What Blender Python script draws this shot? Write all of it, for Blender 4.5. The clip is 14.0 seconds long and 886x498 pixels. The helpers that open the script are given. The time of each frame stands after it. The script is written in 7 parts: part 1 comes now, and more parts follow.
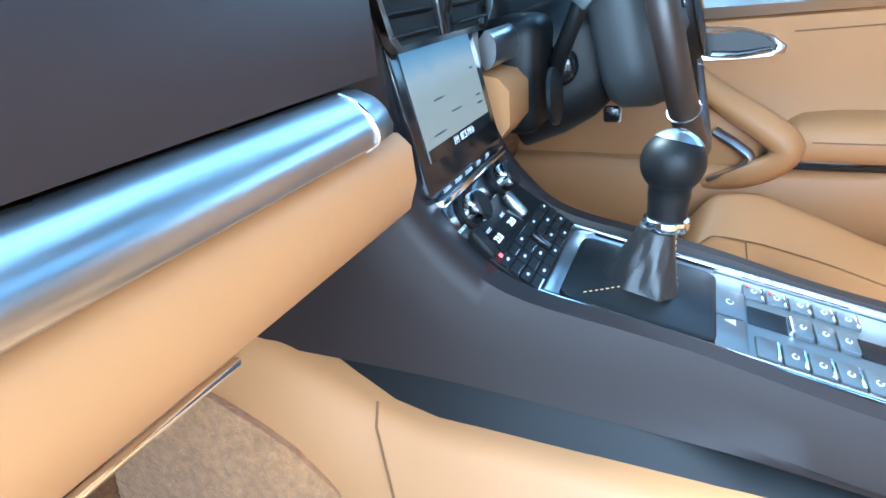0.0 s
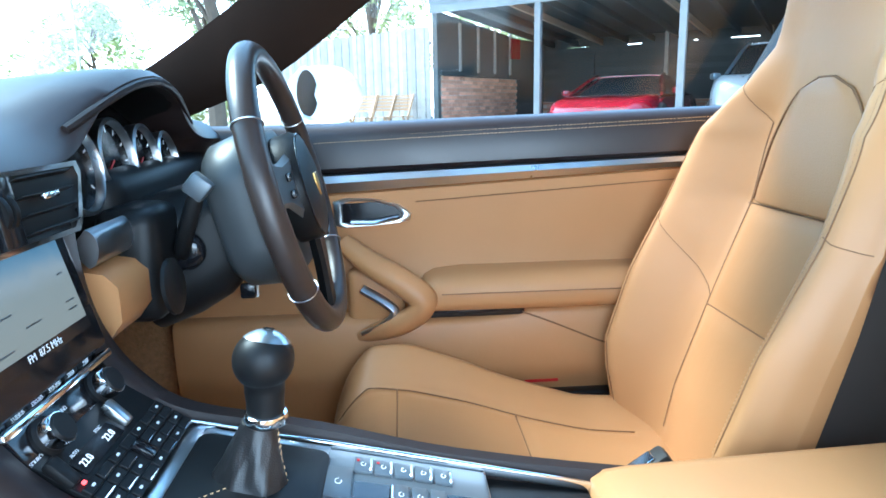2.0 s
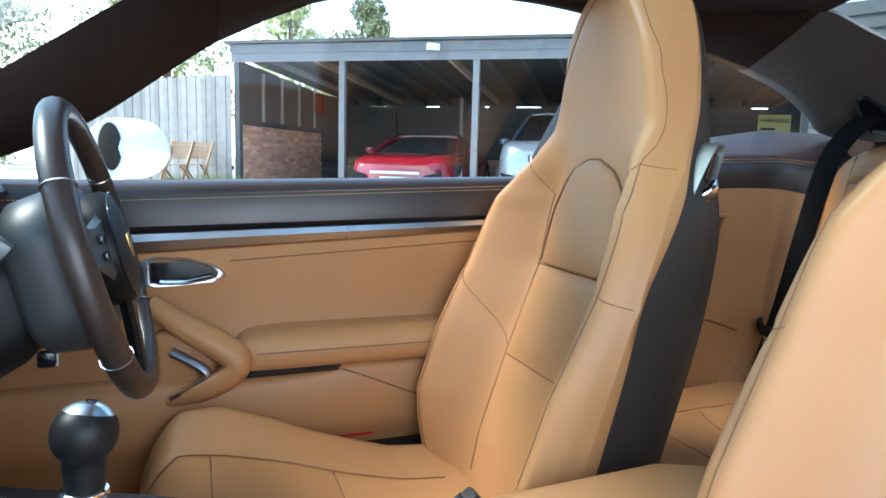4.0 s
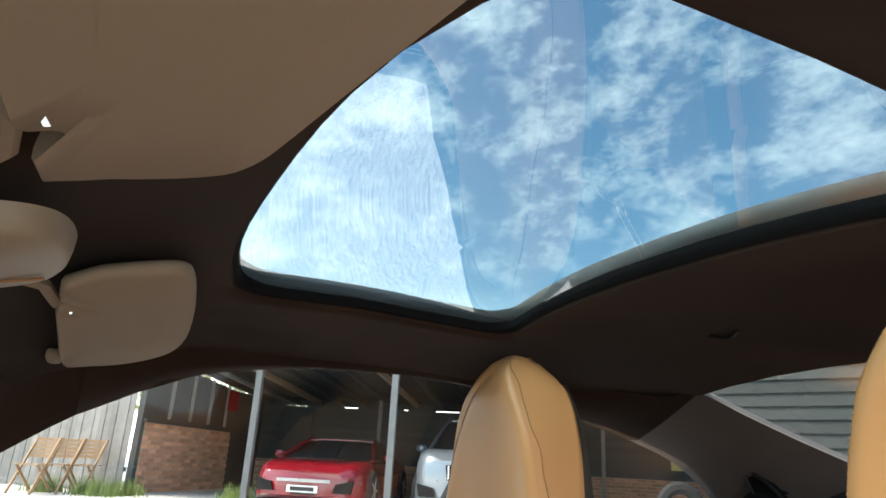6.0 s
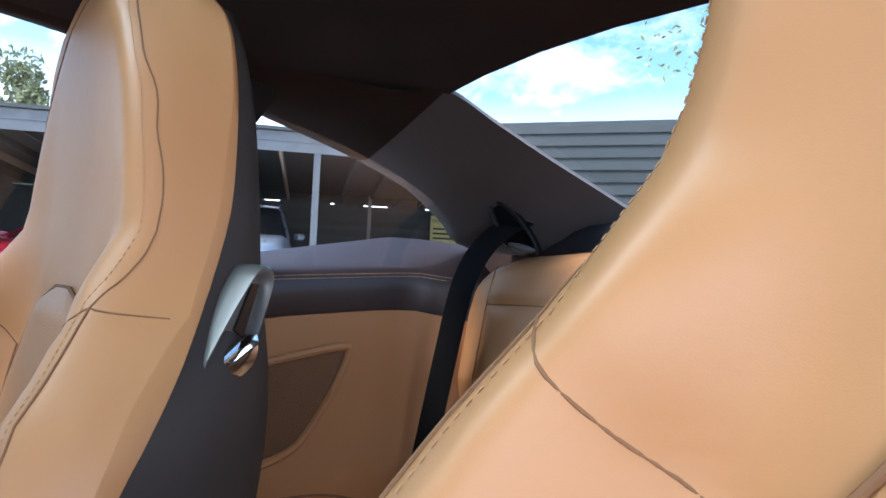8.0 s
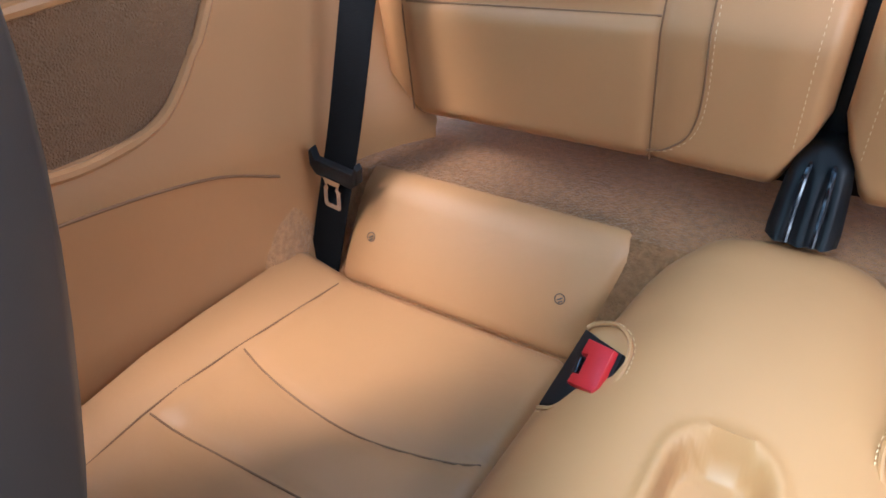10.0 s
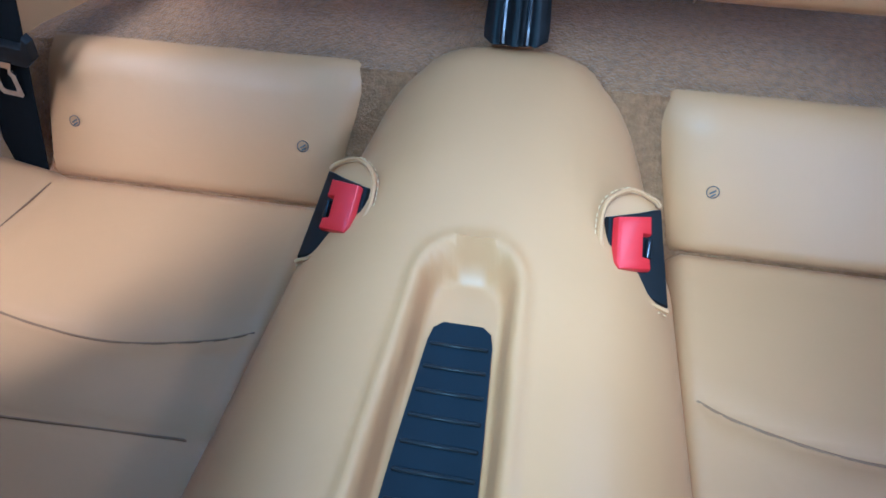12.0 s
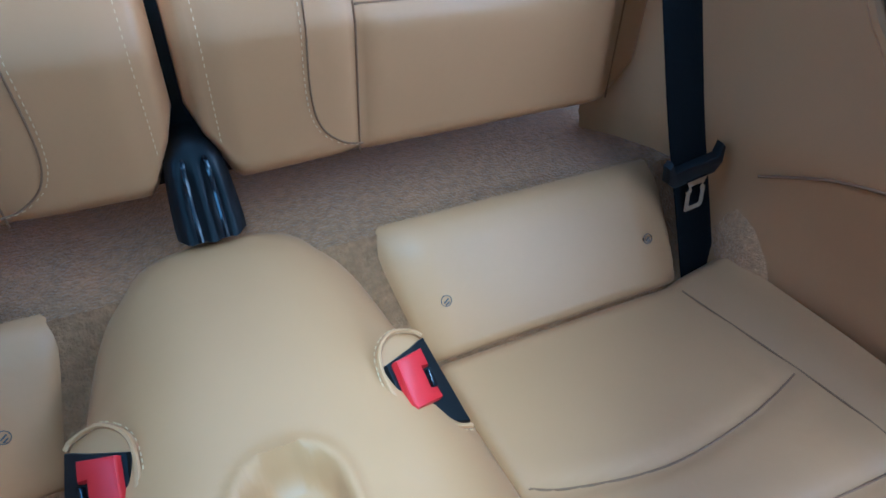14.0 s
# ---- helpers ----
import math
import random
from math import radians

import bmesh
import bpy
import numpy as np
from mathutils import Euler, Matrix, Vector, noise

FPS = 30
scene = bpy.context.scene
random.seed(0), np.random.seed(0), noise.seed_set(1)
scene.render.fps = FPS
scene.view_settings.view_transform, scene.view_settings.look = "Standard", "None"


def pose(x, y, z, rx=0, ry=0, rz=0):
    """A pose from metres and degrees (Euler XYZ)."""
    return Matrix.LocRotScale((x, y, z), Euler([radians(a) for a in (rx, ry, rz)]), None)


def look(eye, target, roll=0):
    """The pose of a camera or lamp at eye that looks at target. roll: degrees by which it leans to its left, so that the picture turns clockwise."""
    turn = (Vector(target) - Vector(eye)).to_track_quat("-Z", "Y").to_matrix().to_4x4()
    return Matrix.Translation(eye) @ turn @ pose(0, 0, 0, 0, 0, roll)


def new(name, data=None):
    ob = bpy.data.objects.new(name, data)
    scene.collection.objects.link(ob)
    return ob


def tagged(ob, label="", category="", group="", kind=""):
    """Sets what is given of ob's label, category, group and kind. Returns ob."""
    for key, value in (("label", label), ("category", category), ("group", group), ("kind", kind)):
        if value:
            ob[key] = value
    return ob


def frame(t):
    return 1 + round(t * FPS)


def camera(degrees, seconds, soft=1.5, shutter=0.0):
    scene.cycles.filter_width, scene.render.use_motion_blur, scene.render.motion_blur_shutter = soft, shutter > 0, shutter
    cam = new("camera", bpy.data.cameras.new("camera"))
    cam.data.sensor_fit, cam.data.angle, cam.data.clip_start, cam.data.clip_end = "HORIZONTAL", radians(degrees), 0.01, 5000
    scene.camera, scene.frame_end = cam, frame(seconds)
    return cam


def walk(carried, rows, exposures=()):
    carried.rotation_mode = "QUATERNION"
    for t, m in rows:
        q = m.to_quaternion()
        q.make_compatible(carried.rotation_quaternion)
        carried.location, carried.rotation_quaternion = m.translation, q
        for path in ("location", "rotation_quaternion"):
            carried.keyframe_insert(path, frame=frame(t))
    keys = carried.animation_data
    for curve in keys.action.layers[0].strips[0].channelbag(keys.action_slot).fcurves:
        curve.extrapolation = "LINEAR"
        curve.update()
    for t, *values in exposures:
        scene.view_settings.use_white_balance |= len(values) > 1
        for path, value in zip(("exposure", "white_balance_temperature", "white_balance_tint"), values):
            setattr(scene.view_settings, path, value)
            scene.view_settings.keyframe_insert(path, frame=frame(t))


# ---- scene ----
cam = camera(67.93, 14.0, soft=1.6)
PATH = [
    (0.0, pose(-0.507, 0.144, 0.846, 67.35, 3.10, -69.34)),
    (0.5, pose(-0.500, 0.111, 0.877, 71.87, 2.30, -73.25)),
    (1.0, pose(-0.498, 0.065, 0.908, 75.72, 1.42, -77.01)),
    (1.5, pose(-0.493, 0.033, 0.914, 77.70, 1.18, -84.77)),
    (2.0, pose(-0.500, 0.046, 0.900, 77.86, 1.13, -93.86)),
    (2.2, pose(-0.503, 0.058, 0.893, 77.84, 1.20, -96.33)),
    (4.3, pose(-0.546, 0.076, 0.937, 85.32, -1.87, -113.37)),
    (4.5, pose(-0.543, 0.068, 0.958, 89.64, -2.04, -113.64)),
    (5.0, pose(-0.544, 0.049, 1.002, 98.85, -2.57, -114.34)),
    (5.5, pose(-0.542, 0.038, 1.025, 104.59, -2.93, -114.34)),
    (6.0, pose(-0.535, 0.010, 1.062, 108.20, -2.99, -117.37)),
    (6.5, pose(-0.536, -0.025, 1.053, 108.76, -3.50, -122.95)),
    (7.0, pose(-0.500, -0.134, 1.013, 105.76, -2.78, -126.21)),
    (7.5, pose(-0.379, -0.250, 0.994, 99.24, -2.66, -129.41)),
    (8.0, pose(-0.261, -0.337, 0.965, 91.37, -2.75, -136.69)),
    (8.5, pose(-0.181, -0.372, 0.960, 86.07, -2.67, -141.82)),
    (8.8, pose(-0.112, -0.403, 0.949, 82.60, -2.37, -146.64)),
    (9.0, pose(-0.071, -0.429, 0.945, 78.51, -2.14, -147.52)),
    (9.2, pose(-0.037, -0.455, 0.932, 73.30, -1.97, -147.38)),
    (11.3, pose(-0.002, -0.578, 0.883, 51.10, -1.76, -149.24)),
    (11.5, pose(-0.018, -0.574, 0.878, 49.63, -1.46, -153.89)),
    (12.0, pose(-0.047, -0.569, 0.874, 47.73, -0.21, -169.26)),
    (12.5, pose(-0.052, -0.568, 0.890, 49.56, 0.91, -183.31)),
    (13.0, pose(-0.031, -0.574, 0.879, 56.46, 1.77, -190.81)),
    (13.5, pose(-0.003, -0.615, 0.898, 57.51, 2.20, -200.61)),
    (14.0, pose(0.013, -0.600, 0.905, 58.04, 2.54, -204.54)),
]
walk(cam, PATH, exposures=[(0.0, 2.9, 5050, 1), (0.6, 3.0, 5150, 0), (2.2, 2.42, 5250, 2), (4.5, 1.8, 6250, 10), (6.0, 1.45, 7400, 12), (7.0, 1.2, 7500, 16), (7.5, 1.45, 6400, 20), (8.5, 1.8, 5900, 22), (9.2, 2.55, 6400, 22), (11.3, 3.15, 4150, 4), (12.5, 2.75, 4300, 6), (14.0, 2.65, 4200, 2)])

# ---- sky and sun ----
SUN_ELEV, SUN_AZ = 52, -19          # degrees; azimuth from +y towards -x
world = bpy.data.worlds.new("sky")
scene.world = world
world.use_nodes = True
wn, wl = world.node_tree.nodes, world.node_tree.links
wbg = wn["Background"]
sky = wn.new("ShaderNodeTexSky")
sky.sky_type, sky.sun_disc = "NISHITA", False
sky.sun_elevation, sky.sun_rotation = radians(SUN_ELEV), radians(-SUN_AZ)
sky.ozone_density, sky.dust_density = 2.0, 1.0
wco = wn.new("ShaderNodeTexCoord")
wmap = wn.new("ShaderNodeMapping")
wmap.inputs["Scale"].default_value = (1.0, 1.6, 2.2)
wl.new(wco.outputs["Generated"], wmap.inputs["Vector"])
cl = wn.new("ShaderNodeTexNoise")
cl.inputs["Scale"].default_value, cl.inputs["Detail"].default_value, cl.inputs["Roughness"].default_value = 5.2, 11, 0.70
wl.new(wmap.outputs[0], cl.inputs["Vector"])
ramp = wn.new("ShaderNodeValToRGB")
ramp.color_ramp.elements[0].position, ramp.color_ramp.elements[1].position = 0.47, 0.86
wl.new(cl.outputs["Fac"], ramp.inputs[0])
wmix = wn.new("ShaderNodeMix")
wmix.data_type = "RGBA"
wmix.inputs[7].default_value = (8.6, 9.3, 9.8, 1)
wsep = wn.new("ShaderNodeSeparateXYZ")
wl.new(wco.outputs["Generated"], wsep.inputs[0])
whaze = wn.new("ShaderNodeMapRange")
whaze.inputs["From Min"].default_value, whaze.inputs["From Max"].default_value = 0.08, 0.26
whaze.inputs["To Min"].default_value, whaze.inputs["To Max"].default_value = 1.0, 0.0
wl.new(wsep.outputs["Z"], whaze.inputs["Value"])
wmax = wn.new("ShaderNodeMath")
wmax.operation = "MAXIMUM"
wl.new(ramp.outputs[0], wmax.inputs[0])
wl.new(whaze.outputs[0], wmax.inputs[1])
wl.new(wmax.outputs[0], wmix.inputs[0])
wtone = wn.new("ShaderNodeMix")
wtone.data_type, wtone.blend_type = "RGBA", "MULTIPLY"
wtone.inputs[0].default_value = 1.0
wtone.inputs[7].default_value = (0.80, 1.12, 1.12, 1)
wl.new(sky.outputs[0], wtone.inputs[6])
wl.new(wtone.outputs[2], wmix.inputs[6])
wl.new(wmix.outputs[2], wbg.inputs[0])
wbg.inputs[1].default_value = 0.15
sun = new("sun", bpy.data.lights.new("sun", "SUN"))
sun.data.energy, sun.data.angle, sun.data.color = 2.6, radians(26), (1.0, 0.95, 0.88)
sun.matrix_world = look((0, 0, 0), (math.sin(radians(SUN_AZ)) * math.cos(radians(SUN_ELEV)), -math.cos(radians(SUN_AZ)) * math.cos(radians(SUN_ELEV)), -math.sin(radians(SUN_ELEV))))

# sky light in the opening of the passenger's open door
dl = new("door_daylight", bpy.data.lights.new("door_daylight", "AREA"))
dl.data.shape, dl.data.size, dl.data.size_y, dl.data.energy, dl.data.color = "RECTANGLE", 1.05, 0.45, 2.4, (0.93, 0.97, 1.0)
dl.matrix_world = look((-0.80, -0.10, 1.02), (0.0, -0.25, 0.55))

# sky light in the passenger's rear side window
ql = new("window_daylight", bpy.data.lights.new("window_daylight", "AREA"))
ql.data.shape, ql.data.size, ql.data.size_y, ql.data.energy, ql.data.color = "RECTANGLE", 0.42, 0.16, 0.75, (0.93, 0.97, 1.0)
ql.matrix_world = look((-0.74, -0.98, 1.05), (0.2, -1.0, 0.75))

# ---- materials ----
def surface(name, base, rough=0.5, metal=0.0, grain=None, mottle=None, coat=0.0, sheen=0.0, cell=False, island=0.0, spec=0.5):
    """A procedural material. grain: (scale, bump) of fine relief; mottle: (scale, amount) of slow change of tone and gloss."""
    m = bpy.data.materials.new(name)
    m.use_nodes = True
    n, l = m.node_tree.nodes, m.node_tree.links
    b = n["Principled BSDF"]
    b.inputs["Base Color"].default_value = (*base, 1)
    b.inputs["Roughness"].default_value, b.inputs["Metallic"].default_value = rough, metal
    b.inputs["Coat Weight"].default_value = coat
    b.inputs["Coat Roughness"].default_value = 0.08
    b.inputs["Sheen Weight"].default_value = sheen
    b.inputs["Specular IOR Level"].default_value = spec
    co = n.new("ShaderNodeTexCoord")
    if mottle:
        t = n.new("ShaderNodeTexNoise")
        t.inputs["Scale"].default_value, t.inputs["Detail"].default_value = mottle[0], 5
        l.new(co.outputs["Object"], t.inputs["Vector"])
        r = n.new("ShaderNodeMapRange")
        r.inputs["To Min"].default_value, r.inputs["To Max"].default_value = 1 - mottle[1], 1 + mottle[1]
        l.new(t.outputs["Fac"], r.inputs["Value"])
        h = n.new("ShaderNodeHueSaturation")
        h.inputs["Color"].default_value = (*base, 1)
        src = r.outputs[0]
        if island:
            g = n.new("ShaderNodeObjectInfo")
            r2 = n.new("ShaderNodeMapRange")
            r2.inputs["To Min"].default_value, r2.inputs["To Max"].default_value = 1 - island, 1 + island
            l.new(g.outputs["Random"], r2.inputs["Value"])
            gi = n.new("ShaderNodeNewGeometry")
            r3 = n.new("ShaderNodeMapRange")
            r3.inputs["To Min"].default_value, r3.inputs["To Max"].default_value = 1 - island, 1 + island
            l.new(gi.outputs["Random Per Island"], r3.inputs["Value"])
            mm = n.new("ShaderNodeMath")
            mm.operation = "MULTIPLY"
            l.new(r2.outputs[0], mm.inputs[0])
            l.new(r3.outputs[0], mm.inputs[1])
            m2 = n.new("ShaderNodeMath")
            m2.operation = "MULTIPLY"
            l.new(mm.outputs[0], m2.inputs[0])
            l.new(r.outputs[0], m2.inputs[1])
            src = m2.outputs[0]
        l.new(src, h.inputs["Value"])
        l.new(h.outputs[0], b.inputs["Base Color"])
        rr = n.new("ShaderNodeMapRange")
        rr.inputs["To Min"].default_value, rr.inputs["To Max"].default_value = max(0.03, rough - 0.08), min(1, rough + 0.08)
        l.new(t.outputs["Fac"], rr.inputs["Value"])
        l.new(rr.outputs[0], b.inputs["Roughness"])
    if grain:
        if cell:
            g = n.new("ShaderNodeTexVoronoi")
            g.inputs["Scale"].default_value = grain[0]
            out = g.outputs["Distance"]
        else:
            g = n.new("ShaderNodeTexNoise")
            g.inputs["Scale"].default_value, g.inputs["Detail"].default_value = grain[0], 4
            out = g.outputs["Fac"]
        l.new(co.outputs["Object"], g.inputs["Vector"])
        bump = n.new("ShaderNodeBump")
        bump.inputs["Strength"].default_value, bump.inputs["Distance"].default_value = grain[1], 1.0 / grain[0]
        l.new(out, bump.inputs["Height"])
        l.new(bump.outputs[0], b.inputs["Normal"])
    return m


def glass(name, tint, gloss=1.0, ior=1.5):
    """A thin pane: clear or tinted, with a mirror film by Fresnel."""
    m = bpy.data.materials.new(name)
    m.use_nodes = True
    n, l = m.node_tree.nodes, m.node_tree.links
    n.remove(n["Principled BSDF"])
    t, g, f, x = n.new("ShaderNodeBsdfTransparent"), n.new("ShaderNodeBsdfGlossy"), n.new("ShaderNodeFresnel"), n.new("ShaderNodeMixShader")
    t.inputs[0].default_value = (*tint, 1)
    g.inputs["Color"].default_value, g.inputs["Roughness"].default_value = (gloss, gloss, gloss, 1), 0.0
    f.inputs["IOR"].default_value = ior
    l.new(f.outputs[0], x.inputs[0])
    l.new(t.outputs[0], x.inputs[1])
    l.new(g.outputs[0], x.inputs[2])
    l.new(x.outputs[0], n["Material Output"].inputs[0])
    return m


def glow(name, color, strength):
    m = surface(name, color, 0.3)
    b = m.node_tree.nodes["Principled BSDF"]
    b.inputs["Emission Color"].default_value, b.inputs["Emission Strength"].default_value = (*color, 1), strength
    return m


TAN = surface("tan_leather", (0.43, 0.208, 0.082), 0.46, grain=(1400, 0.035), mottle=(9, 0.06), cell=True, spec=0.38)
def crease(m, scale, strength):
    """Soft broad folds under a material's fine grain."""
    n, l = m.node_tree.nodes, m.node_tree.links
    b = n["Principled BSDF"]
    fine = b.inputs["Normal"].links[0].from_node
    co, t, k = n.new("ShaderNodeTexCoord"), n.new("ShaderNodeTexNoise"), n.new("ShaderNodeBump")
    t.inputs["Scale"].default_value, t.inputs["Detail"].default_value, t.inputs["Distortion"].default_value = scale, 3, 0.6
    k.inputs["Strength"].default_value, k.inputs["Distance"].default_value = strength, 0.02
    l.new(co.outputs["Object"], t.inputs["Vector"])
    l.new(t.outputs["Fac"], k.inputs["Height"])
    l.new(fine.outputs[0], k.inputs["Normal"])
    l.new(k.outputs[0], b.inputs["Normal"])


crease(TAN, 16, 0.045)
TAN_PERF = surface("tan_perforated_leather", (0.43, 0.206, 0.080), 0.50, grain=(420, 0.12), mottle=(9, 0.06), cell=True)
# darker tan for seam tubes: paints the shade that lies in creases and grooves
SEAM = surface("seam_crease_shade", (0.20, 0.094, 0.038), 0.8, mottle=(60, 0.1))
TANTHREAD = surface("tan_thread", (0.36, 0.19, 0.085), 0.7, mottle=(60, 0.1))
STITCH = surface("pale_thread", (0.60, 0.39, 0.20), 0.7, mottle=(60, 0.1))
DASH = surface("dark_brown_dash_leather", (0.028, 0.0185, 0.0175), 0.44, grain=(1400, 0.05), mottle=(9, 0.1), cell=True, coat=0.12, spec=0.3)
DASH.node_tree.nodes["Principled BSDF"].inputs["Coat Roughness"].default_value = 0.35
DARK = surface("dark_brown_leather", (0.020, 0.0132, 0.012), 0.48, grain=(1400, 0.06), mottle=(9, 0.1), cell=True, spec=0.25)
PAD = surface("dark_brown_padded_leather", (0.026, 0.018, 0.0175), 0.36, grain=(1400, 0.06), mottle=(9, 0.1), cell=True, spec=0.55)
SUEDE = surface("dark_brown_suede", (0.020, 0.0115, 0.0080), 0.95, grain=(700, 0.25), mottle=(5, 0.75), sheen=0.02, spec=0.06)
# lighter copy of the suede: window light put into the base colour
SUEDE_LIT = surface("window_lit_suede", (0.050, 0.042, 0.040), 0.95, grain=(700, 0.25), mottle=(14, 0.2), sheen=0.15, spec=0.2)
BEIGE = surface("beige_cloth", (0.17, 0.13, 0.092), 0.9, grain=(800, 0.2), mottle=(10, 0.08))
CARPET = surface("tan_carpet", (0.42, 0.212, 0.092), 1.0, grain=(300, 1.0), mottle=(125, 0.48), sheen=0.3, spec=0.1)
BLACK = surface("black_plastic", (0.0085, 0.0085, 0.009), 0.42, grain=(1200, 0.08), mottle=(12, 0.1), spec=0.2)
GLOSSY = surface("gloss_black", (0.010, 0.010, 0.012), 0.12, mottle=(12, 0.1))
GREY = surface("grey_brown_seat_shell", (0.040, 0.034, 0.030), 0.5, grain=(1400, 0.05), mottle=(8, 0.08), spec=0.25)
LATCHG = surface("satin_grey_latch", (0.12, 0.12, 0.112), 0.36, 0.3, mottle=(20, 0.05))
SILVER = surface("brushed_silver", (0.55, 0.56, 0.58), 0.30, 1.0, grain=(300, 0.03), mottle=(14, 0.05))
CHROME = surface("chrome", (0.82, 0.83, 0.85), 0.09, 1.0, mottle=(20, 0.02))
SEAL = surface("black_seal_rubber", (0.004, 0.004, 0.0045), 0.9, mottle=(30, 0.1), spec=0.08)
STRAP = surface("black_webbing", (0.006, 0.006, 0.0065), 0.85, grain=(600, 0.4), mottle=(30, 0.12), spec=0.08)
RED = surface("red_plastic", (0.48, 0.012, 0.014), 0.38, mottle=(30, 0.06))
RUBBER = surface("blue_black_rubber", (0.008, 0.011, 0.016), 0.6, mottle=(30, 0.15), spec=0.12)
WHITE = surface("white_car_paint", (0.80, 0.80, 0.80), 0.25, mottle=(3, 0.02), coat=0.6)
CLEAR = glass("clear_glass", (0.93, 0.95, 0.94))
SCREENG = glass("windscreen_glass", (0.74, 0.80, 0.77))
TINT = glass("tinted_roof_glass", (0.34, 0.46, 0.49), ior=2.1)
REARG = glass("tinted_rear_glass", (0.72, 0.75, 0.73))
MIRROR = surface("dark_mirror_glass", (0.10, 0.11, 0.12), 0.04, 1.0, mottle=(4, 0.05))
BLUEGREY = surface("satin_grey_trim", (0.105, 0.118, 0.130), 0.36, 0.5, mottle=(18, 0.06))


# ---- mesh helpers ----
def finish(bm, name, mat, angle=38):
    bmesh.ops.recalc_face_normals(bm, faces=bm.faces)
    me = bpy.data.meshes.new(name)
    bm.to_mesh(me)
    bm.free()
    for p in me.polygons:
        p.use_smooth = True
    me.set_sharp_from_angle(angle=radians(angle))
    me.materials.append(mat)
    return me


def part(name, bm, mat, parent=None, label="", angle=38):
    """Link a bmesh as one mesh object, under a thing or a part."""
    ob = new(name, finish(bm, name, mat, angle))
    if parent is not None:
        ob.parent = parent
        ob.matrix_parent_inverse = parent.matrix_world.inverted()
    return tagged(ob, label)


def sheet(name, bm, mat, parent=None, label=""):
    """A thin glass pane whose face looks into the cabin."""
    bm.normal_update()
    for f in bm.faces:
        if f.normal.dot(V(0, -0.3, 0.85) - f.calc_center_median()) < 0:
            f.normal_flip()
    me = bpy.data.meshes.new(name)
    bm.to_mesh(me)
    bm.free()
    for q in me.polygons:
        q.use_smooth = True
    me.materials.append(mat)
    ob = new(name, me)
    if parent is not None:
        ob.parent = parent
        ob.matrix_parent_inverse = parent.matrix_world.inverted()
    ob.visible_shadow = False
    return tagged(ob, label)


def thing(name, label, category, at=(0, 0, 0), group="", kind=""):
    ob = new(name)
    ob.empty_display_size = 0.05
    ob.matrix_world = Matrix.Translation(at)
    bpy.context.view_layer.update()
    return tagged(ob, label, category, group, kind)


def V(*a):
    return Vector(a)


def loft(rings, caps=True, closed=True, bm=None):
    bm = bm or bmesh.new()
    vs = [[bm.verts.new(p) for p in r] for r in rings]
    n = len(rings[0])
    for a, b in zip(vs, vs[1:]):
        for i in range(n if closed else n - 1):
            j = (i + 1) % n
            bm.faces.new((a[i], a[j], b[j], b[i]))
    if caps and closed:
        bm.faces.new(vs[0][::-1])
        bm.faces.new(vs[-1])
    return bm


def box(c, s, bevel=0.0, seg=2, m=None, bm=None):
    """A bevelled box: centre, full size, edge radius; m turns it about its centre."""
    bm = bm or bmesh.new()
    r = bmesh.ops.create_cube(bm, size=1.0)
    vs = r["verts"]
    bmesh.ops.scale(bm, vec=s, verts=vs)
    if bevel:
        es = list({e for v in vs for e in v.link_edges})
        q = bmesh.ops.bevel(bm, geom=es, offset=bevel, segments=seg, affect="EDGES", profile=0.5)
        vs = list({v for f in q["faces"] for v in f.verts} | {v for v in vs if v.is_valid})
    if m is not None:
        bmesh.ops.transform(bm, matrix=m, verts=vs)
    bmesh.ops.translate(bm, vec=c, verts=vs)
    return bm


def plate(outline, depth, bevel=0.0, seg=2, m=Matrix(), bm=None):
    """A flat outline (x, y) pulled up by depth along z, edges rounded, then placed by m."""
    bm = bm or bmesh.new()
    lo = [bm.verts.new((x, y, 0)) for x, y in outline]
    f = bm.faces.new(lo)
    ex = bmesh.ops.extrude_face_region(bm, geom=[f])
    up = [g for g in ex["geom"] if isinstance(g, bmesh.types.BMVert)]
    bmesh.ops.translate(bm, vec=(0, 0, depth), verts=up)
    vs = lo + up
    if bevel:
        es = [e for e in {e for v in up for e in v.link_edges} if all(v in up for v in e.verts)]
        q = bmesh.ops.bevel(bm, geom=es, offset=bevel, segments=seg, affect="EDGES", profile=0.5)
        vs = list({v for f in q["faces"] for v in f.verts} | {v for v in vs if v.is_valid})
    bmesh.ops.transform(bm, matrix=m, verts=vs)
    return bm


def tube(points, r, n=8, closed=False, bm=None, flat=1.0):
    """A round rod along points; r may be a list."""
    bm = bm or bmesh.new()
    pts = [Vector(p) for p in points]
    k = len(pts)
    rr = r if isinstance(r, (list, tuple)) else [r] * k
    rings, up = [], None
    for i, p in enumerate(pts):
        a = pts[(i - 1) % k] if (closed or i) else p
        b = pts[(i + 1) % k] if (closed or i < k - 1) else p
        d = (b - a).normalized()
        if up is None:
            up = d.orthogonal().normalized()
        up = (up - d * up.dot(d)).normalized()
        w = d.cross(up)
        rings.append([p + rr[i] * (math.cos(2 * math.pi * j / n) * up + flat * math.sin(2 * math.pi * j / n) * w) for j in range(n)])
    if closed:
        rings.append(rings[0])
        loft(rings, caps=False, bm=bm)
        bmesh.ops.remove_doubles(bm, verts=bm.verts, dist=1e-6)
        return bm
    return loft(rings, bm=bm)


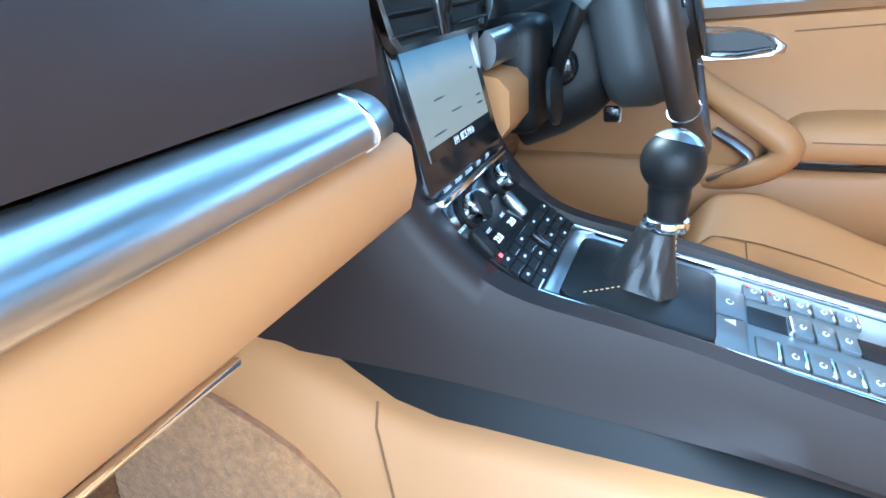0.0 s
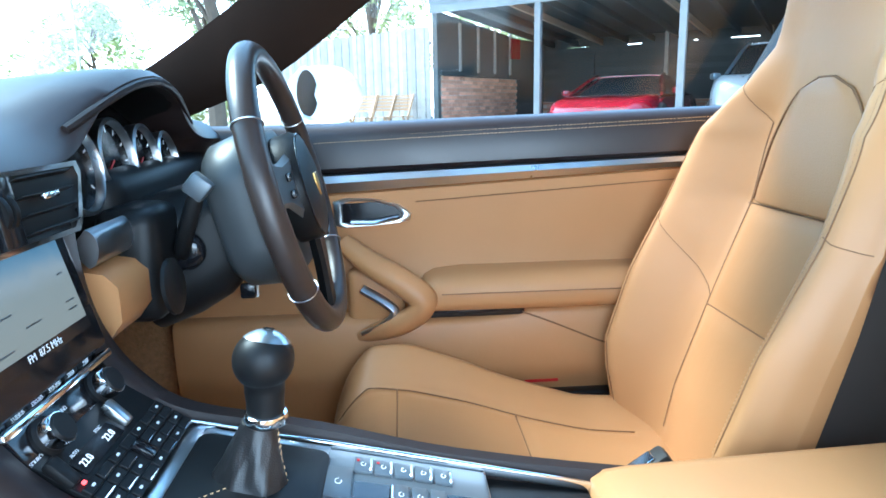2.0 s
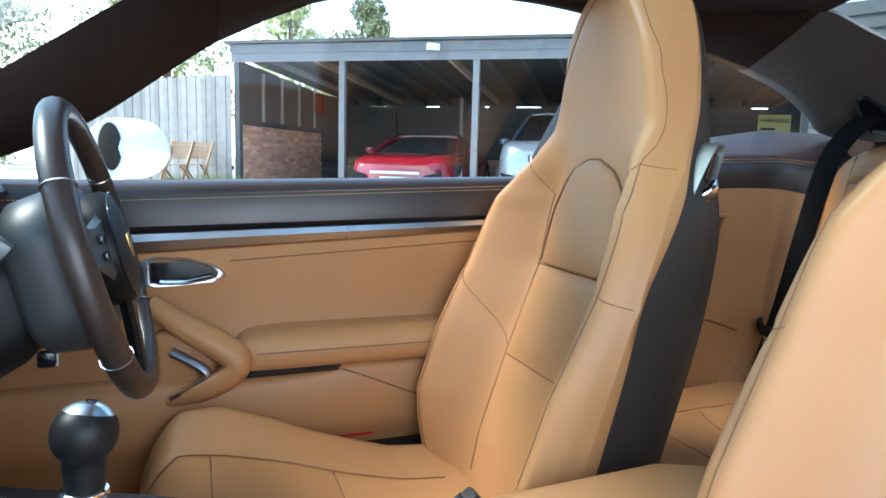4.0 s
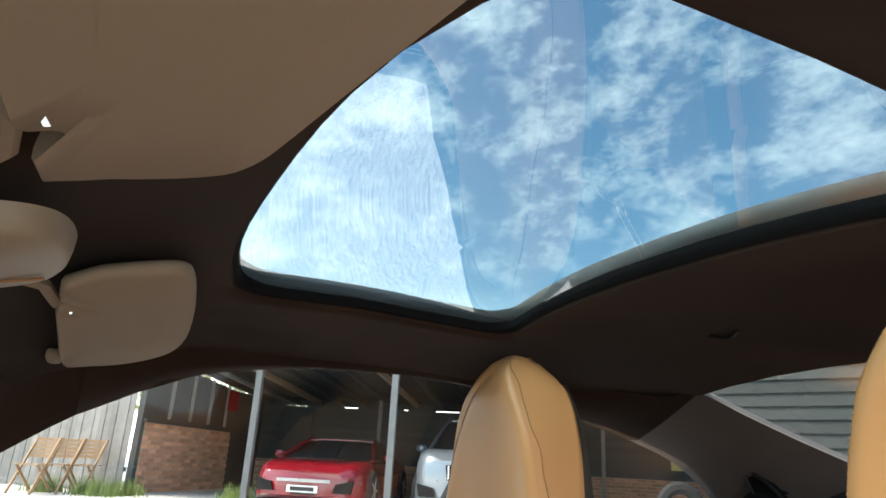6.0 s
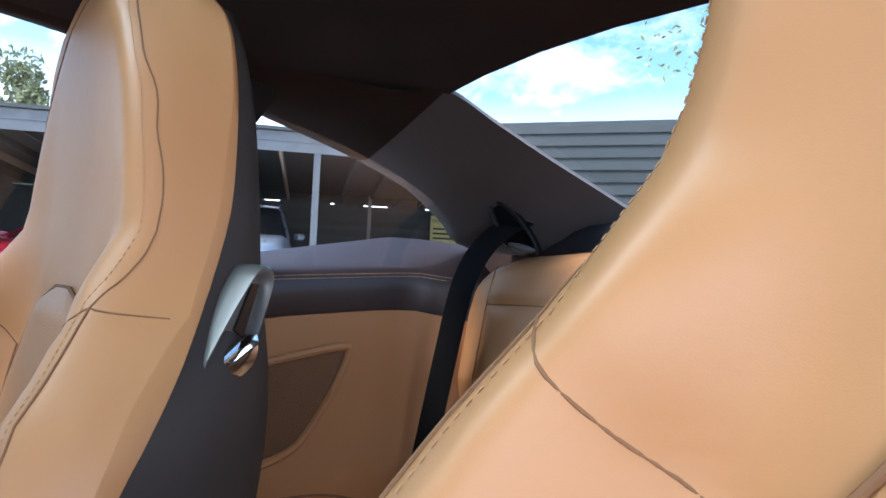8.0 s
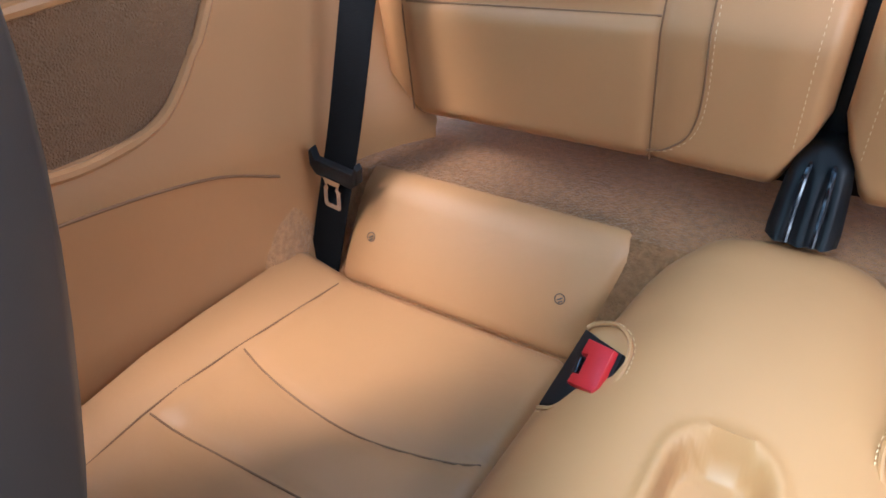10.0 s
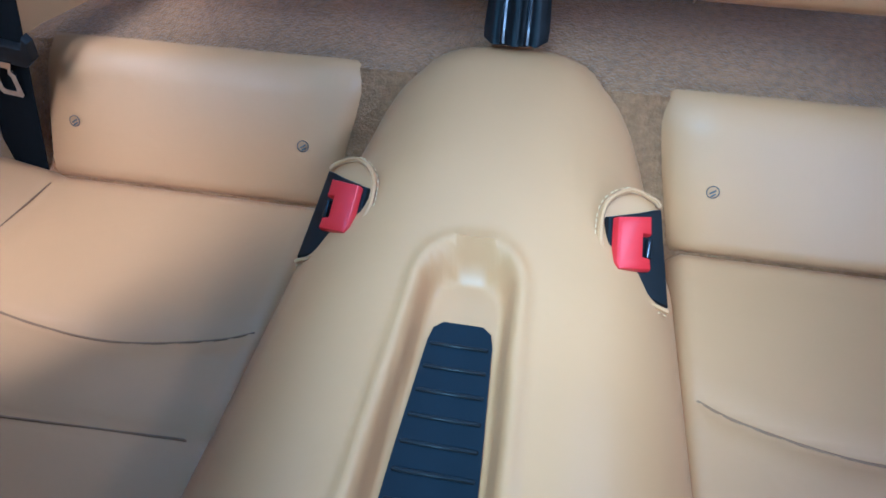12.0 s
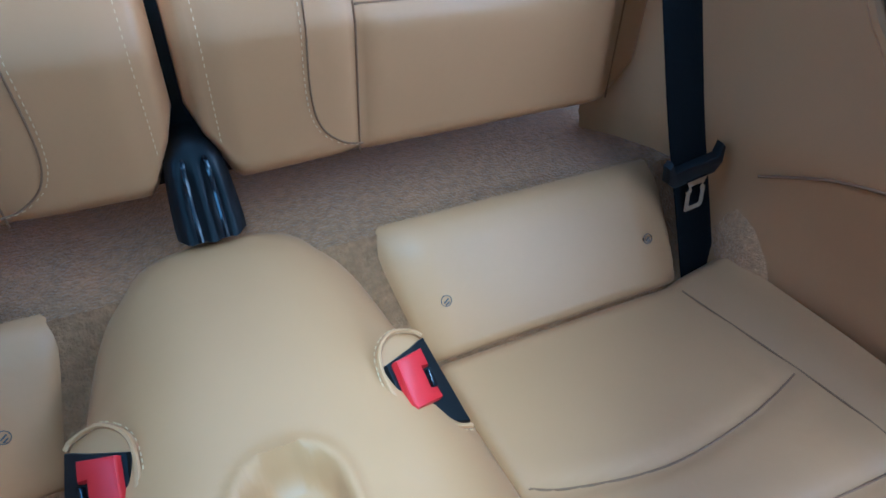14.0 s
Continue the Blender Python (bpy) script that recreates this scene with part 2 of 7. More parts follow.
def lathe(profile, n=24, m=Matrix(), bm=None, caps=True):
    """A turned form: profile of (radius, height) round z, placed by m."""
    rings = [[m @ Vector((r * math.cos(2 * math.pi * j / n), r * math.sin(2 * math.pi * j / n), z)) for j in range(n)] for r, z in profile]
    return loft(rings, caps, bm=bm)


def rounded(w, h, r, n=5):
    """Outline of a rounded rectangle about the origin."""
    out = []
    for cx, cy, a in ((w / 2 - r, h / 2 - r, 0), (-w / 2 + r, h / 2 - r, 90), (-w / 2 + r, -h / 2 + r, 180), (w / 2 - r, -h / 2 + r, 270)):
        out += [(cx + r * math.cos(radians(a + 90 * i / n)), cy + r * math.sin(radians(a + 90 * i / n))) for i in range(n + 1)]
    return out


def ring_outline(w, h, r, n=8, m=9):
    """A rounded rectangle with points along its straight sides too."""
    c = rounded(w, h, r, n)
    out = []
    for i in range(4):
        out += c[i * (n + 1):(i + 1) * (n + 1)]
        a, b = c[(i + 1) * (n + 1) - 1], c[((i + 1) * (n + 1)) % len(c)]
        out += [(a[0] + (b[0] - a[0]) * k / (m + 1), a[1] + (b[1] - a[1]) * k / (m + 1)) for k in range(1, m + 1)]
    return out


def curve(pts, n=8):
    """A smooth line through points (Catmull-Rom)."""
    p = [Vector(q) for q in pts]
    p = [2 * p[0] - p[1]] + p + [2 * p[-1] - p[-2]]
    out = []
    for i in range(1, len(p) - 2):
        for j in range(n):
            t = j / n
            out.append(0.5 * ((2 * p[i]) + (p[i + 1] - p[i - 1]) * t + (2 * p[i - 1] - 5 * p[i] + 4 * p[i + 1] - p[i + 2]) * t * t + (3 * p[i] - p[i - 1] - 3 * p[i + 1] + p[i + 2]) * t ** 3))
    return out + [p[-2]]


def interp(x, xs, ys):
    return float(np.interp(x, xs, ys))


def smooth(x, xs, ys):
    """Interpolation with eased corners."""
    h = (xs[-1] - xs[0]) * 0.02
    return sum(float(np.interp(x + k * h, xs, ys)) * w for k, w in ((-2, 0.1), (-1, 0.2), (0, 0.4), (1, 0.2), (2, 0.1)))


def stitches(pts, length=0.005, gap=0.003, r=0.0007, up=(0, 0, 1)):
    """A row of short threads along a line."""
    bm = bmesh.new()
    p = [Vector(q) for q in pts]
    carry = 0.0
    for a, b in zip(p, p[1:]):
        d = (b - a)
        L = d.length
        if L < 1e-6:
            continue
        d /= L
        side = d.orthogonal().normalized() * r
        up2 = d.cross(side)
        s = carry
        while s + length < L + 1e-4:
            q0, q1 = a + d * s, a + d * (s + length)
            loft([[q0 + side, q0 + up2, q0 - side, q0 - up2], [q1 + side, q1 + up2, q1 - side, q1 - up2]], bm=bm)
            s += length + gap
        carry = max(0.0, s - L)
    return bm


def grooves(lines):
    """A function that tells how deep a seam pulls the cover in at a place, from seam lines in the surface's plane."""
    pts = []
    for ln in lines:
        for (a, b), (c, d) in zip(ln, ln[1:]):
            n = max(2, int(math.hypot(c - a, d - b) / 0.003))
            pts += [(a + (c - a) * k / n, b + (d - b) * k / n) for k in range(n + 1)]
    arr = np.array(pts)

    def depth(x, z, deep=0.0045, wide=0.011, crease=0.5):
        q = float(np.min((arr[:, 0] - x) ** 2 + (arr[:, 1] - z) ** 2))
        return deep * math.exp(-q / wide ** 2) + deep * crease * math.exp(-q / (wide * 0.3) ** 2)
    return depth


def mirror(bm, sgn):
    """Flip a bmesh to the other side of the car where sgn is -1."""
    if sgn < 0:
        bmesh.ops.scale(bm, vec=(-1, 1, 1), verts=bm.verts)
        bmesh.ops.reverse_faces(bm, faces=bm.faces)
    return bm


# ---- the cabin's shell ----
def side_x(z):
    """Half width of the inside of the greenhouse at a height."""
    return interp(z, (0.2, 0.55, 0.885, 1.0, 1.1, 1.2, 1.26), (0.66, 0.68, 0.70, 0.675, 0.63, 0.56, 0.50))


# floor pan and carpet
def floor_sheet():
    rings = []
    for y in np.linspace(0.95, -1.5, 26):
        ring = []
        for x in np.linspace(-0.68, 0.68, 29):
            z = interp(y, (-1.5, -1.22, -1.1, -0.85, -0.7, 0.55, 0.95), (0.58, 0.56, 0.36, 0.30, 0.18, 0.17, 0.42))
            hump = max(0.0, 1 - (abs(x) / 0.17) ** 6)
            z = max(z, z + hump * interp(y, (-1.2, -0.6, 0.6, 0.95), (0.0, 0.12, 0.16, 0.05)))
            ring.append(V(x, y, z))
        rings.append(ring)
    return loft(rings, caps=False, closed=False)


bm = floor_sheet()
bmesh.ops.solidify(bm, geom=bm.faces, thickness=0.02)
tagged(part("floor", bm, CARPET), "tan carpet over the car's floor pan and tunnel", "floor", kind="structure")


# headliner with the opening of the glass roof
def roof_z(x, y):
    z = interp(y, (-1.6, -1.3, -1.05, -0.8, -0.55, -0.3, -0.1, 0.03, 0.12, 0.2), (1.075, 1.165, 1.230, 1.265, 1.284, 1.288, 1.281, 1.245, 1.206, 1.185))
    return z - interp(y, (-1.05, -0.7), (0.02, 0.052)) * (abs(x) / 0.5) ** 2.6


def roof_half(y):
    return interp(y, (-1.5, -1.2, -1.0, -0.7, -0.3, 0.0, 0.15), (0.42, 0.47, 0.51, 0.545, 0.56, 0.56, 0.55))


def headliner(lift=0.0):
    """The lining as a ring between an oval-cornered opening and the outer edge, going round."""
    hole = ring_outline(0.735, 0.470, 0.05)
    hole = [(x * (1.0 + 0.06 * (-y - 0.0)), y - 0.325 + (0.02 * (1 - (x / 0.35) ** 2) if y < 0 else -0.034 * (abs(x) / 0.34) ** 3 + 0.004)) for x, y in hole]
    n = len(hole)
    outer = []
    for (x, y), (hx, hy) in zip(ring_outline(1.13, 1.34, 0.03), hole):
        yy = y - 0.48
        outer.append((max(-roof_half(yy), min(roof_half(yy), x)), min(0.182 - 0.10 * abs(x), max(-0.985 - 0.34 * x * x, yy))))
    rings = []
    for k in np.linspace(0, 1, 14):
        rings.append([V(hx + (ox - hx) * k, hy + (oy - hy) * k, roof_z(hx + (ox - hx) * k, hy + (oy - hy) * k)) for (hx, hy), (ox, oy) in zip(hole, outer)])
    if lift:
        return loft([[p + V(0, 0, lift) for p in r] for r in rings], caps=False)
    # the lip that turns up to the glass
    lip = [V(p.x * 0.985, p.y, p.z + 0.006) for p in rings[0]]
    lip2 = [V(p.x * 0.975, (p.y + 0.325) * 0.985 - 0.325, p.z + 0.02) for p in rings[0]]
    return loft([lip2, lip] + rings, caps=False)


tagged(part("ceiling", headliner(), SUEDE, angle=60), "dark brown suede headliner round the glass roof", "headliner", kind="structure")

# black seal of the glass roof, and the tinted pane
hole = [(x * (1.0 + 0.06 * (-y)), y - 0.325 + (0.02 * (1 - (x / 0.35) ** 2) if y < 0 else -0.034 * (abs(x) / 0.34) ** 3 + 0.004)) for x, y in ring_outline(0.735, 0.470, 0.05)]
rings = []
for f, dz in ((0.995, 0.004), (0.974, 0.010), (0.97, 0.022), (1.03, 0.026)):
    rings.append([V(x * f, (y + 0.325) * f - 0.325, roof_z(x, y) + dz) for x, y in hole])
roofwin = thing("window_roof", "tinted glass sunroof in a black seal", "sunroof", (0, -0.325, 1.28), kind="structure")
part("window_frame", loft(rings, caps=False), SEAL, roofwin)
bm = bmesh.new()
rings = []
for k in np.linspace(0.0, 1.0, 8):
    rings.append([V(x * k * 1.02 + 1e-4 * x, (y + 0.325) * (k * 1.02 + 1e-4) - 0.325, 1.308 - 0.02 * (x * k / 0.35) ** 2 - 0.012 * (((y + 0.325) * k) / 0.24) ** 2) for x, y in hole])
pane = sheet("pane", loft(rings, caps=False, bm=bm), TINT, roofwin, "dark tinted glass")
pane.visible_shadow = True

tagged(part("roof_skin", headliner(0.045), WHITE, angle=60), "white painted steel roof skin round the glass", "car roof", kind="structure")

# ---- pillars, rails and panes, both sides ----
WIN = [(0.668, 0.42, 0.885), (0.645, 0.242, 0.96), (0.622, 0.035, 1.105), (0.595, -0.11, 1.173), (0.583, -0.27, 1.203), (0.580, -0.45, 1.214), (0.582, -0.6, 1.208), (0.588, -0.80, 1.184)]
INN = [(0.66, 0.62, 0.885), (0.635, 0.42, 0.99), (0.592, 0.20, 1.13), (0.565, 0.10, 1.19)]
for sgn, side in ((1, "driver"), (-1, "passenger")):
    a = curve(WIN[:4], 6)
    b = curve(INN, 6)
    rings = []
    for p, q in zip(a, b):
        mid = (p + q) / 2 + V(-0.022, -0.01, 0.0)
        out = (p + q) / 2 + V(0.03, 0.0, 0.01)
        rings.append([p, (p + mid) / 2 + V(-0.008, 0, 0), mid, (q + mid) / 2 + V(-0.006, 0, 0), q, out])
    tagged(part("pillar", mirror(loft(rings), sgn), SUEDE, angle=60), "dark suede windscreen pillar trim", "pillar", kind="structure")
    # rail between lining and side window
    rings = []
    for p in curve(WIN[2:], 6):
        h = roof_half(p.y) - 0.012
        rings.append([V(h, p.y, roof_z(h, p.y) + 0.004), V((h + p.x) / 2 - 0.006, p.y, (roof_z(h, p.y) + p.z) / 2 - 0.006), p, p + V(0.012, 0, 0.004), V(h + 0.05, p.y, roof_z(h, p.y) + 0.03)])
    tagged(part("rail", mirror(loft(rings), sgn), SUEDE, angle=60), "dark suede trim along the roof rail", "roof rail", kind="structure")
    # pillar behind the quarter window
    Q = curve([(0.590, -0.66, 1.199), (0.588, -0.80, 1.184), (0.592, -0.93, 1.162), (0.590, -1.045, 1.136), (0.583, -1.16, 1.098), (0.572, -1.236, 1.048), (0.545, -1.29, 1.0), (0.46, -1.52, 0.985)], 5)
    Rw = curve([(0.535, -0.66, 1.243), (0.50, -0.85, 1.225), (0.45, -0.97, 1.212), (0.408, -1.035, 1.222), (0.388, -1.14, 1.187), (0.372, -1.25, 1.152), (0.355, -1.38, 1.115), (0.335, -1.55, 1.068)], 5)
    rings = []
    for p, q in zip(Q, Rw):
        rings.append([p, p.lerp(q, 0.33) + V(-0.014, 0.006, 0), p.lerp(q, 0.67) + V(-0.012, 0.006, 0.0), q, q + V(0.03, -0.02, 0.02), p + V(0.03, 0, 0.0)])
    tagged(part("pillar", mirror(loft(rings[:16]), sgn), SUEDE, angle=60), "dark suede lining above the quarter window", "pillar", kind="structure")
    # rear part takes the lighter suede, so its lit look is in the colour
    tagged(part("pillar", mirror(loft(rings[15:]), sgn), SUEDE_LIT, angle=60), "dark suede rear pillar cover, toned lighter for the window light on it", "pillar", kind="structure")
    # centre pillar
    rings = []
    for z in np.linspace(0.30, 1.20, 8):
        y0 = interp(z, (0.3, 0.88, 1.20), (-0.60, -0.58, -0.70))
        x = side_x(z) - 0.02
        rings.append([V(x, y0, z), V(x - 0.015, y0 - 0.07, z), V(x, y0 - 0.14, z), V(x + 0.05, y0 - 0.14, z), V(x + 0.05, y0, z)])
    tagged(part("pillar", mirror(loft(rings), sgn), BLACK, angle=50), "black centre pillar trim", "pillar", kind="structure")
    # panes
    def pane_of(lo, hi, mat, nm, lab):
        ob = sheet(nm, mirror(loft([lo, hi], caps=False, closed=False), sgn), mat)
        tagged(ob, lab, "window", kind="structure")
    if sgn > 0:
        lo = [V(0.70, p.y, 0.87) for p in curve(WIN, 6)]
        pane_of(lo, [p + V(0.012, 0, 0.01) for p in curve(WIN, 6)], CLEAR, "window_door", "clear side window of the driver's door")
    ys = np.linspace(-0.72, -1.26, 10)
    pane_of([V(interp(y, (-1.26, -0.72), (0.60, 0.69)), y, 0.93) for y in ys], [V(interp(y, (-1.26, -0.72), (0.575, 0.60)), y, interp(y, (-1.26, -1.12, -0.72), (1.04, 1.14, 1.2))) for y in ys], CLEAR, "window_quarter", "clear rear quarter window")

# windscreen and rear window
bm = bmesh.new()
rings = []
for k in np.linspace(0, 1, 9):
    hw = 0.70 - 0.13 * k
    rings.append([V(x * hw, 1.02 - 0.90 * k - (0.16 * (1 - k) + 0.03) * abs(x) ** 2.2, 0.86 + 0.355 * k - 0.0 * abs(x)) for x in np.linspace(-1, 1, 15)])
ws = tagged(sheet("window_front", loft(rings, caps=False, closed=False, bm=bm), SCREENG), "clear raked windscreen", "windscreen", kind="structure")
ws.visible_shadow = True
bm = bmesh.new()
rings = []
for k in np.linspace(0, 1, 9):
    hw = 0.47 - 0.14 * k
    rings.append([V(x * hw, -0.975 - 0.75 * k - 0.03 * abs(x) ** 2, 1.252 - 0.225 * k - 0.02 * abs(x) ** 2) for x in np.linspace(-1, 1, 15)])
rw = tagged(sheet("window_rear", loft(rings, caps=False, closed=False, bm=bm), REARG), "clear sloping rear window", "rear window", kind="structure")
rw.visible_shadow = False

# shelf behind the rear seats
bm = loft([[V(x, y, z - 0.02 * (x / 0.5) ** 2) for x in np.linspace(-0.49, 0.49, 17)] + [V(0.49, y, 0.86), V(-0.49, y, 0.86)] for y, z in ((-1.405, 0.99), (-1.407, 1.03), (-1.415, 1.052), (-1.43, 1.064), (-1.46, 1.070), (-1.52, 1.066), (-1.60, 1.048), (-1.71, 1.005))])
tagged(part("rear_shelf", bm, surface("dark_grey_carpet", (0.026, 0.026, 0.028), 0.95, grain=(420, 0.8), mottle=(20, 0.2), spec=0.1)), "dark carpeted shelf under the rear window", "shelf", kind="structure")

# walls that close the cabin: bulkhead behind the seats, front wall, kick panels
tagged(part("wall_rear", box((0, -1.40, 0.74), (1.30, 0.03, 0.52), 0.005), SUEDE), "dark bulkhead behind the rear seats", "bulkhead", kind="structure")
tagged(part("wall_front", box((0, 0.93, 0.52), (1.36, 0.03, 0.72), 0.005), BLACK), "dark front wall of the footwells", "bulkhead", kind="structure")
tagged(part("wall_kick", box((0.69, 0.66, 0.52), (0.03, 0.56, 0.70), 0.01), CARPET), "carpeted kick panel of the driver's footwell", "kick panel", kind="structure")
tagged(part("wall_kick", box((-0.69, 0.66, 0.52), (0.03, 0.56, 0.70), 0.01), CARPET), "carpeted kick panel of the passenger footwell", "kick panel", kind="structure")
tagged(part("sill", box((-0.70, -0.10, 0.25), (0.10, 1.0, 0.16), 0.02, 3), TAN), "tan trimmed door sill on the passenger's side", "door sill", kind="structure")


# ---- dashboard ----
dash = thing("dashboard", "dark brown leather dashboard with silver strip and tan glovebox", "dashboard", (0, 0.5, 0.6))


def hood_at(x):
    return smooth(x, (-0.7, 0.09, 0.13, 0.19, 0.26, 0.30, 0.355, 0.41, 0.46, 0.52, 0.57, 0.62, 0.7), (0, 0, 0.05, 0.46, 0.8, 0.91, 1.0, 0.93, 0.79, 0.45, 0.06, 0, 0))


def dash_top_z(x, y):
    z = interp(y, (0.29, 0.34, 0.37, 0.42, 0.6, 0.95), (0.855, 0.862, 0.882, 0.893, 0.900, 0.872))
    h = hood_at(x) * interp(y, (0.335, 0.36, 0.40, 0.55, 0.8), (0.96, 0.99, 1.0, 0.75, 0.0))
    return z * (1 - h) + h * 0.957


# upper roll: passenger side and top
rings = []
for x in np.linspace(-0.68, -0.125, 12):
    bow = 0.03 * max(0, (-x - 0.35) / 0.33) ** 2
    rings.append([V(x, 0.95, 0.872), V(x, 0.60, 0.900), V(x, 0.43, 0.893), V(x, 0.375 - bow, 0.882), V(x, 0.348 - bow, 0.862), V(x, 0.337 - bow, 0.835), V(x, 0.335 - bow, 0.79), V(x, 0.40, 0.775), V(x, 0.95, 0.60)])
part("upper_dash", loft(rings), DASH, dash, angle=50)
rings = []
for x in np.linspace(-0.120, 0.68, 60):
    h = hood_at(x)
    yf = 0.372 - 0.03 * h
    r = [V(x, y, dash_top_z(x, y)) for y in np.linspace(0.95, yf + 0.012, 14)]
    zt = dash_top_z(x, yf)
    roll = [V(x, 0.352, 0.866), V(x, 0.345, 0.858), V(x, 0.36, 0.846)]
    brow = [V(x, yf, zt - 0.006), V(x, yf + 0.002, zt - 0.018), V(x, yf + 0.14, zt - 0.014)]
    r += [p.lerp(q, min(1.0, h * 1.6)) for p, q in zip(roll, brow)]
    r += [V(x, 0.40, 0.80), V(x, 0.95, 0.62)]
    rings.append(r)
part("dash_top", loft(rings), DASH, dash, angle=60)
# silver strip
rings = []
for x in np.linspace(-0.66, -0.132, 20):
    k = interp(x, (-0.66, -0.165, -0.145, -0.132), (1, 1, 0.82, 0.35))
    rings.append([V(x, 0.350, 0.772)] + [V(x, 0.340 - dy * k, 0.772 + dz * k) for dy, dz in ((0.0, -0.017), (0.022, -0.016), (0.030, -0.011), (0.031, -0.005), (0.027, 0.004), (0.018, 0.012), (0.008, 0.0155), (0.0, 0.015))])
strip = part("silver_strip", loft(rings), SILVER, dash, "satin silver trim strip")
part("strip_joint", tube([V(-0.183, 0.340 - dy * 1.02, 0.772 + dz * 1.02) for dy, dz in ((0.022, -0.016), (0.030, -0.011), (0.031, -0.005), (0.027, 0.004), (0.018, 0.012), (0.008, 0.0155))], 0.0009, 5), CHROME, strip)
# glovebox
rings = []
for x in list(np.linspace(-0.66, -0.15, 12)) + [-0.138, -0.128, -0.122, -0.120]:
    k = interp(x, (-0.66, -0.16, -0.135), (1, 1, 0.8))
    rings.append([V(x, 0.36, 0.753), V(x, 0.33 - 0.004 * k, 0.752), V(x, 0.318, 0.744), V(x, 0.316, 0.72), V(x, 0.322, 0.700), V(x, 0.336, 0.688), V(x, 0.37, 0.672), V(x, 0.52, 0.645), V(x, 0.52, 0.75)])
glove = part("glovebox", loft(rings), TAN, dash, "tan leather glovebox lid", angle=50)
part("handle", box((-0.36, 0.330, 0.689), (0.115, 0.004, 0.004), 0.001), CHROME, glove, "thin chrome opener")
# tan panel by the column
rings = []
for x in np.linspace(0.135, 0.27, 6):
    rings.append([V(x, 0.36, 0.753), V(x, 0.334, 0.748), V(x, 0.322, 0.735), V(x, 0.322, 0.70), V(x, 0.336, 0.682), V(x, 0.45, 0.66), V(x, 0.45, 0.75)])
part("knee_panel", loft(rings), TAN, dash, "tan leather panel beside the steering column", angle=50)
rings = []
for x in np.linspace(0.13, 0.22, 5):
    rings.append([V(x, 0.345 - 0.012 * math.cos(radians(a)), 0.775 + 0.019 * math.sin(radians(a))) for a in np.linspace(-85, 85, 9)] + [V(x, 0.36, 0.775)])
part("silver_strip", loft(rings), SILVER, dash)
part("lower_dash", box((0.46, 0.44, 0.76), (0.42, 0.16, 0.16), 0.03, 3), BLACK, dash)

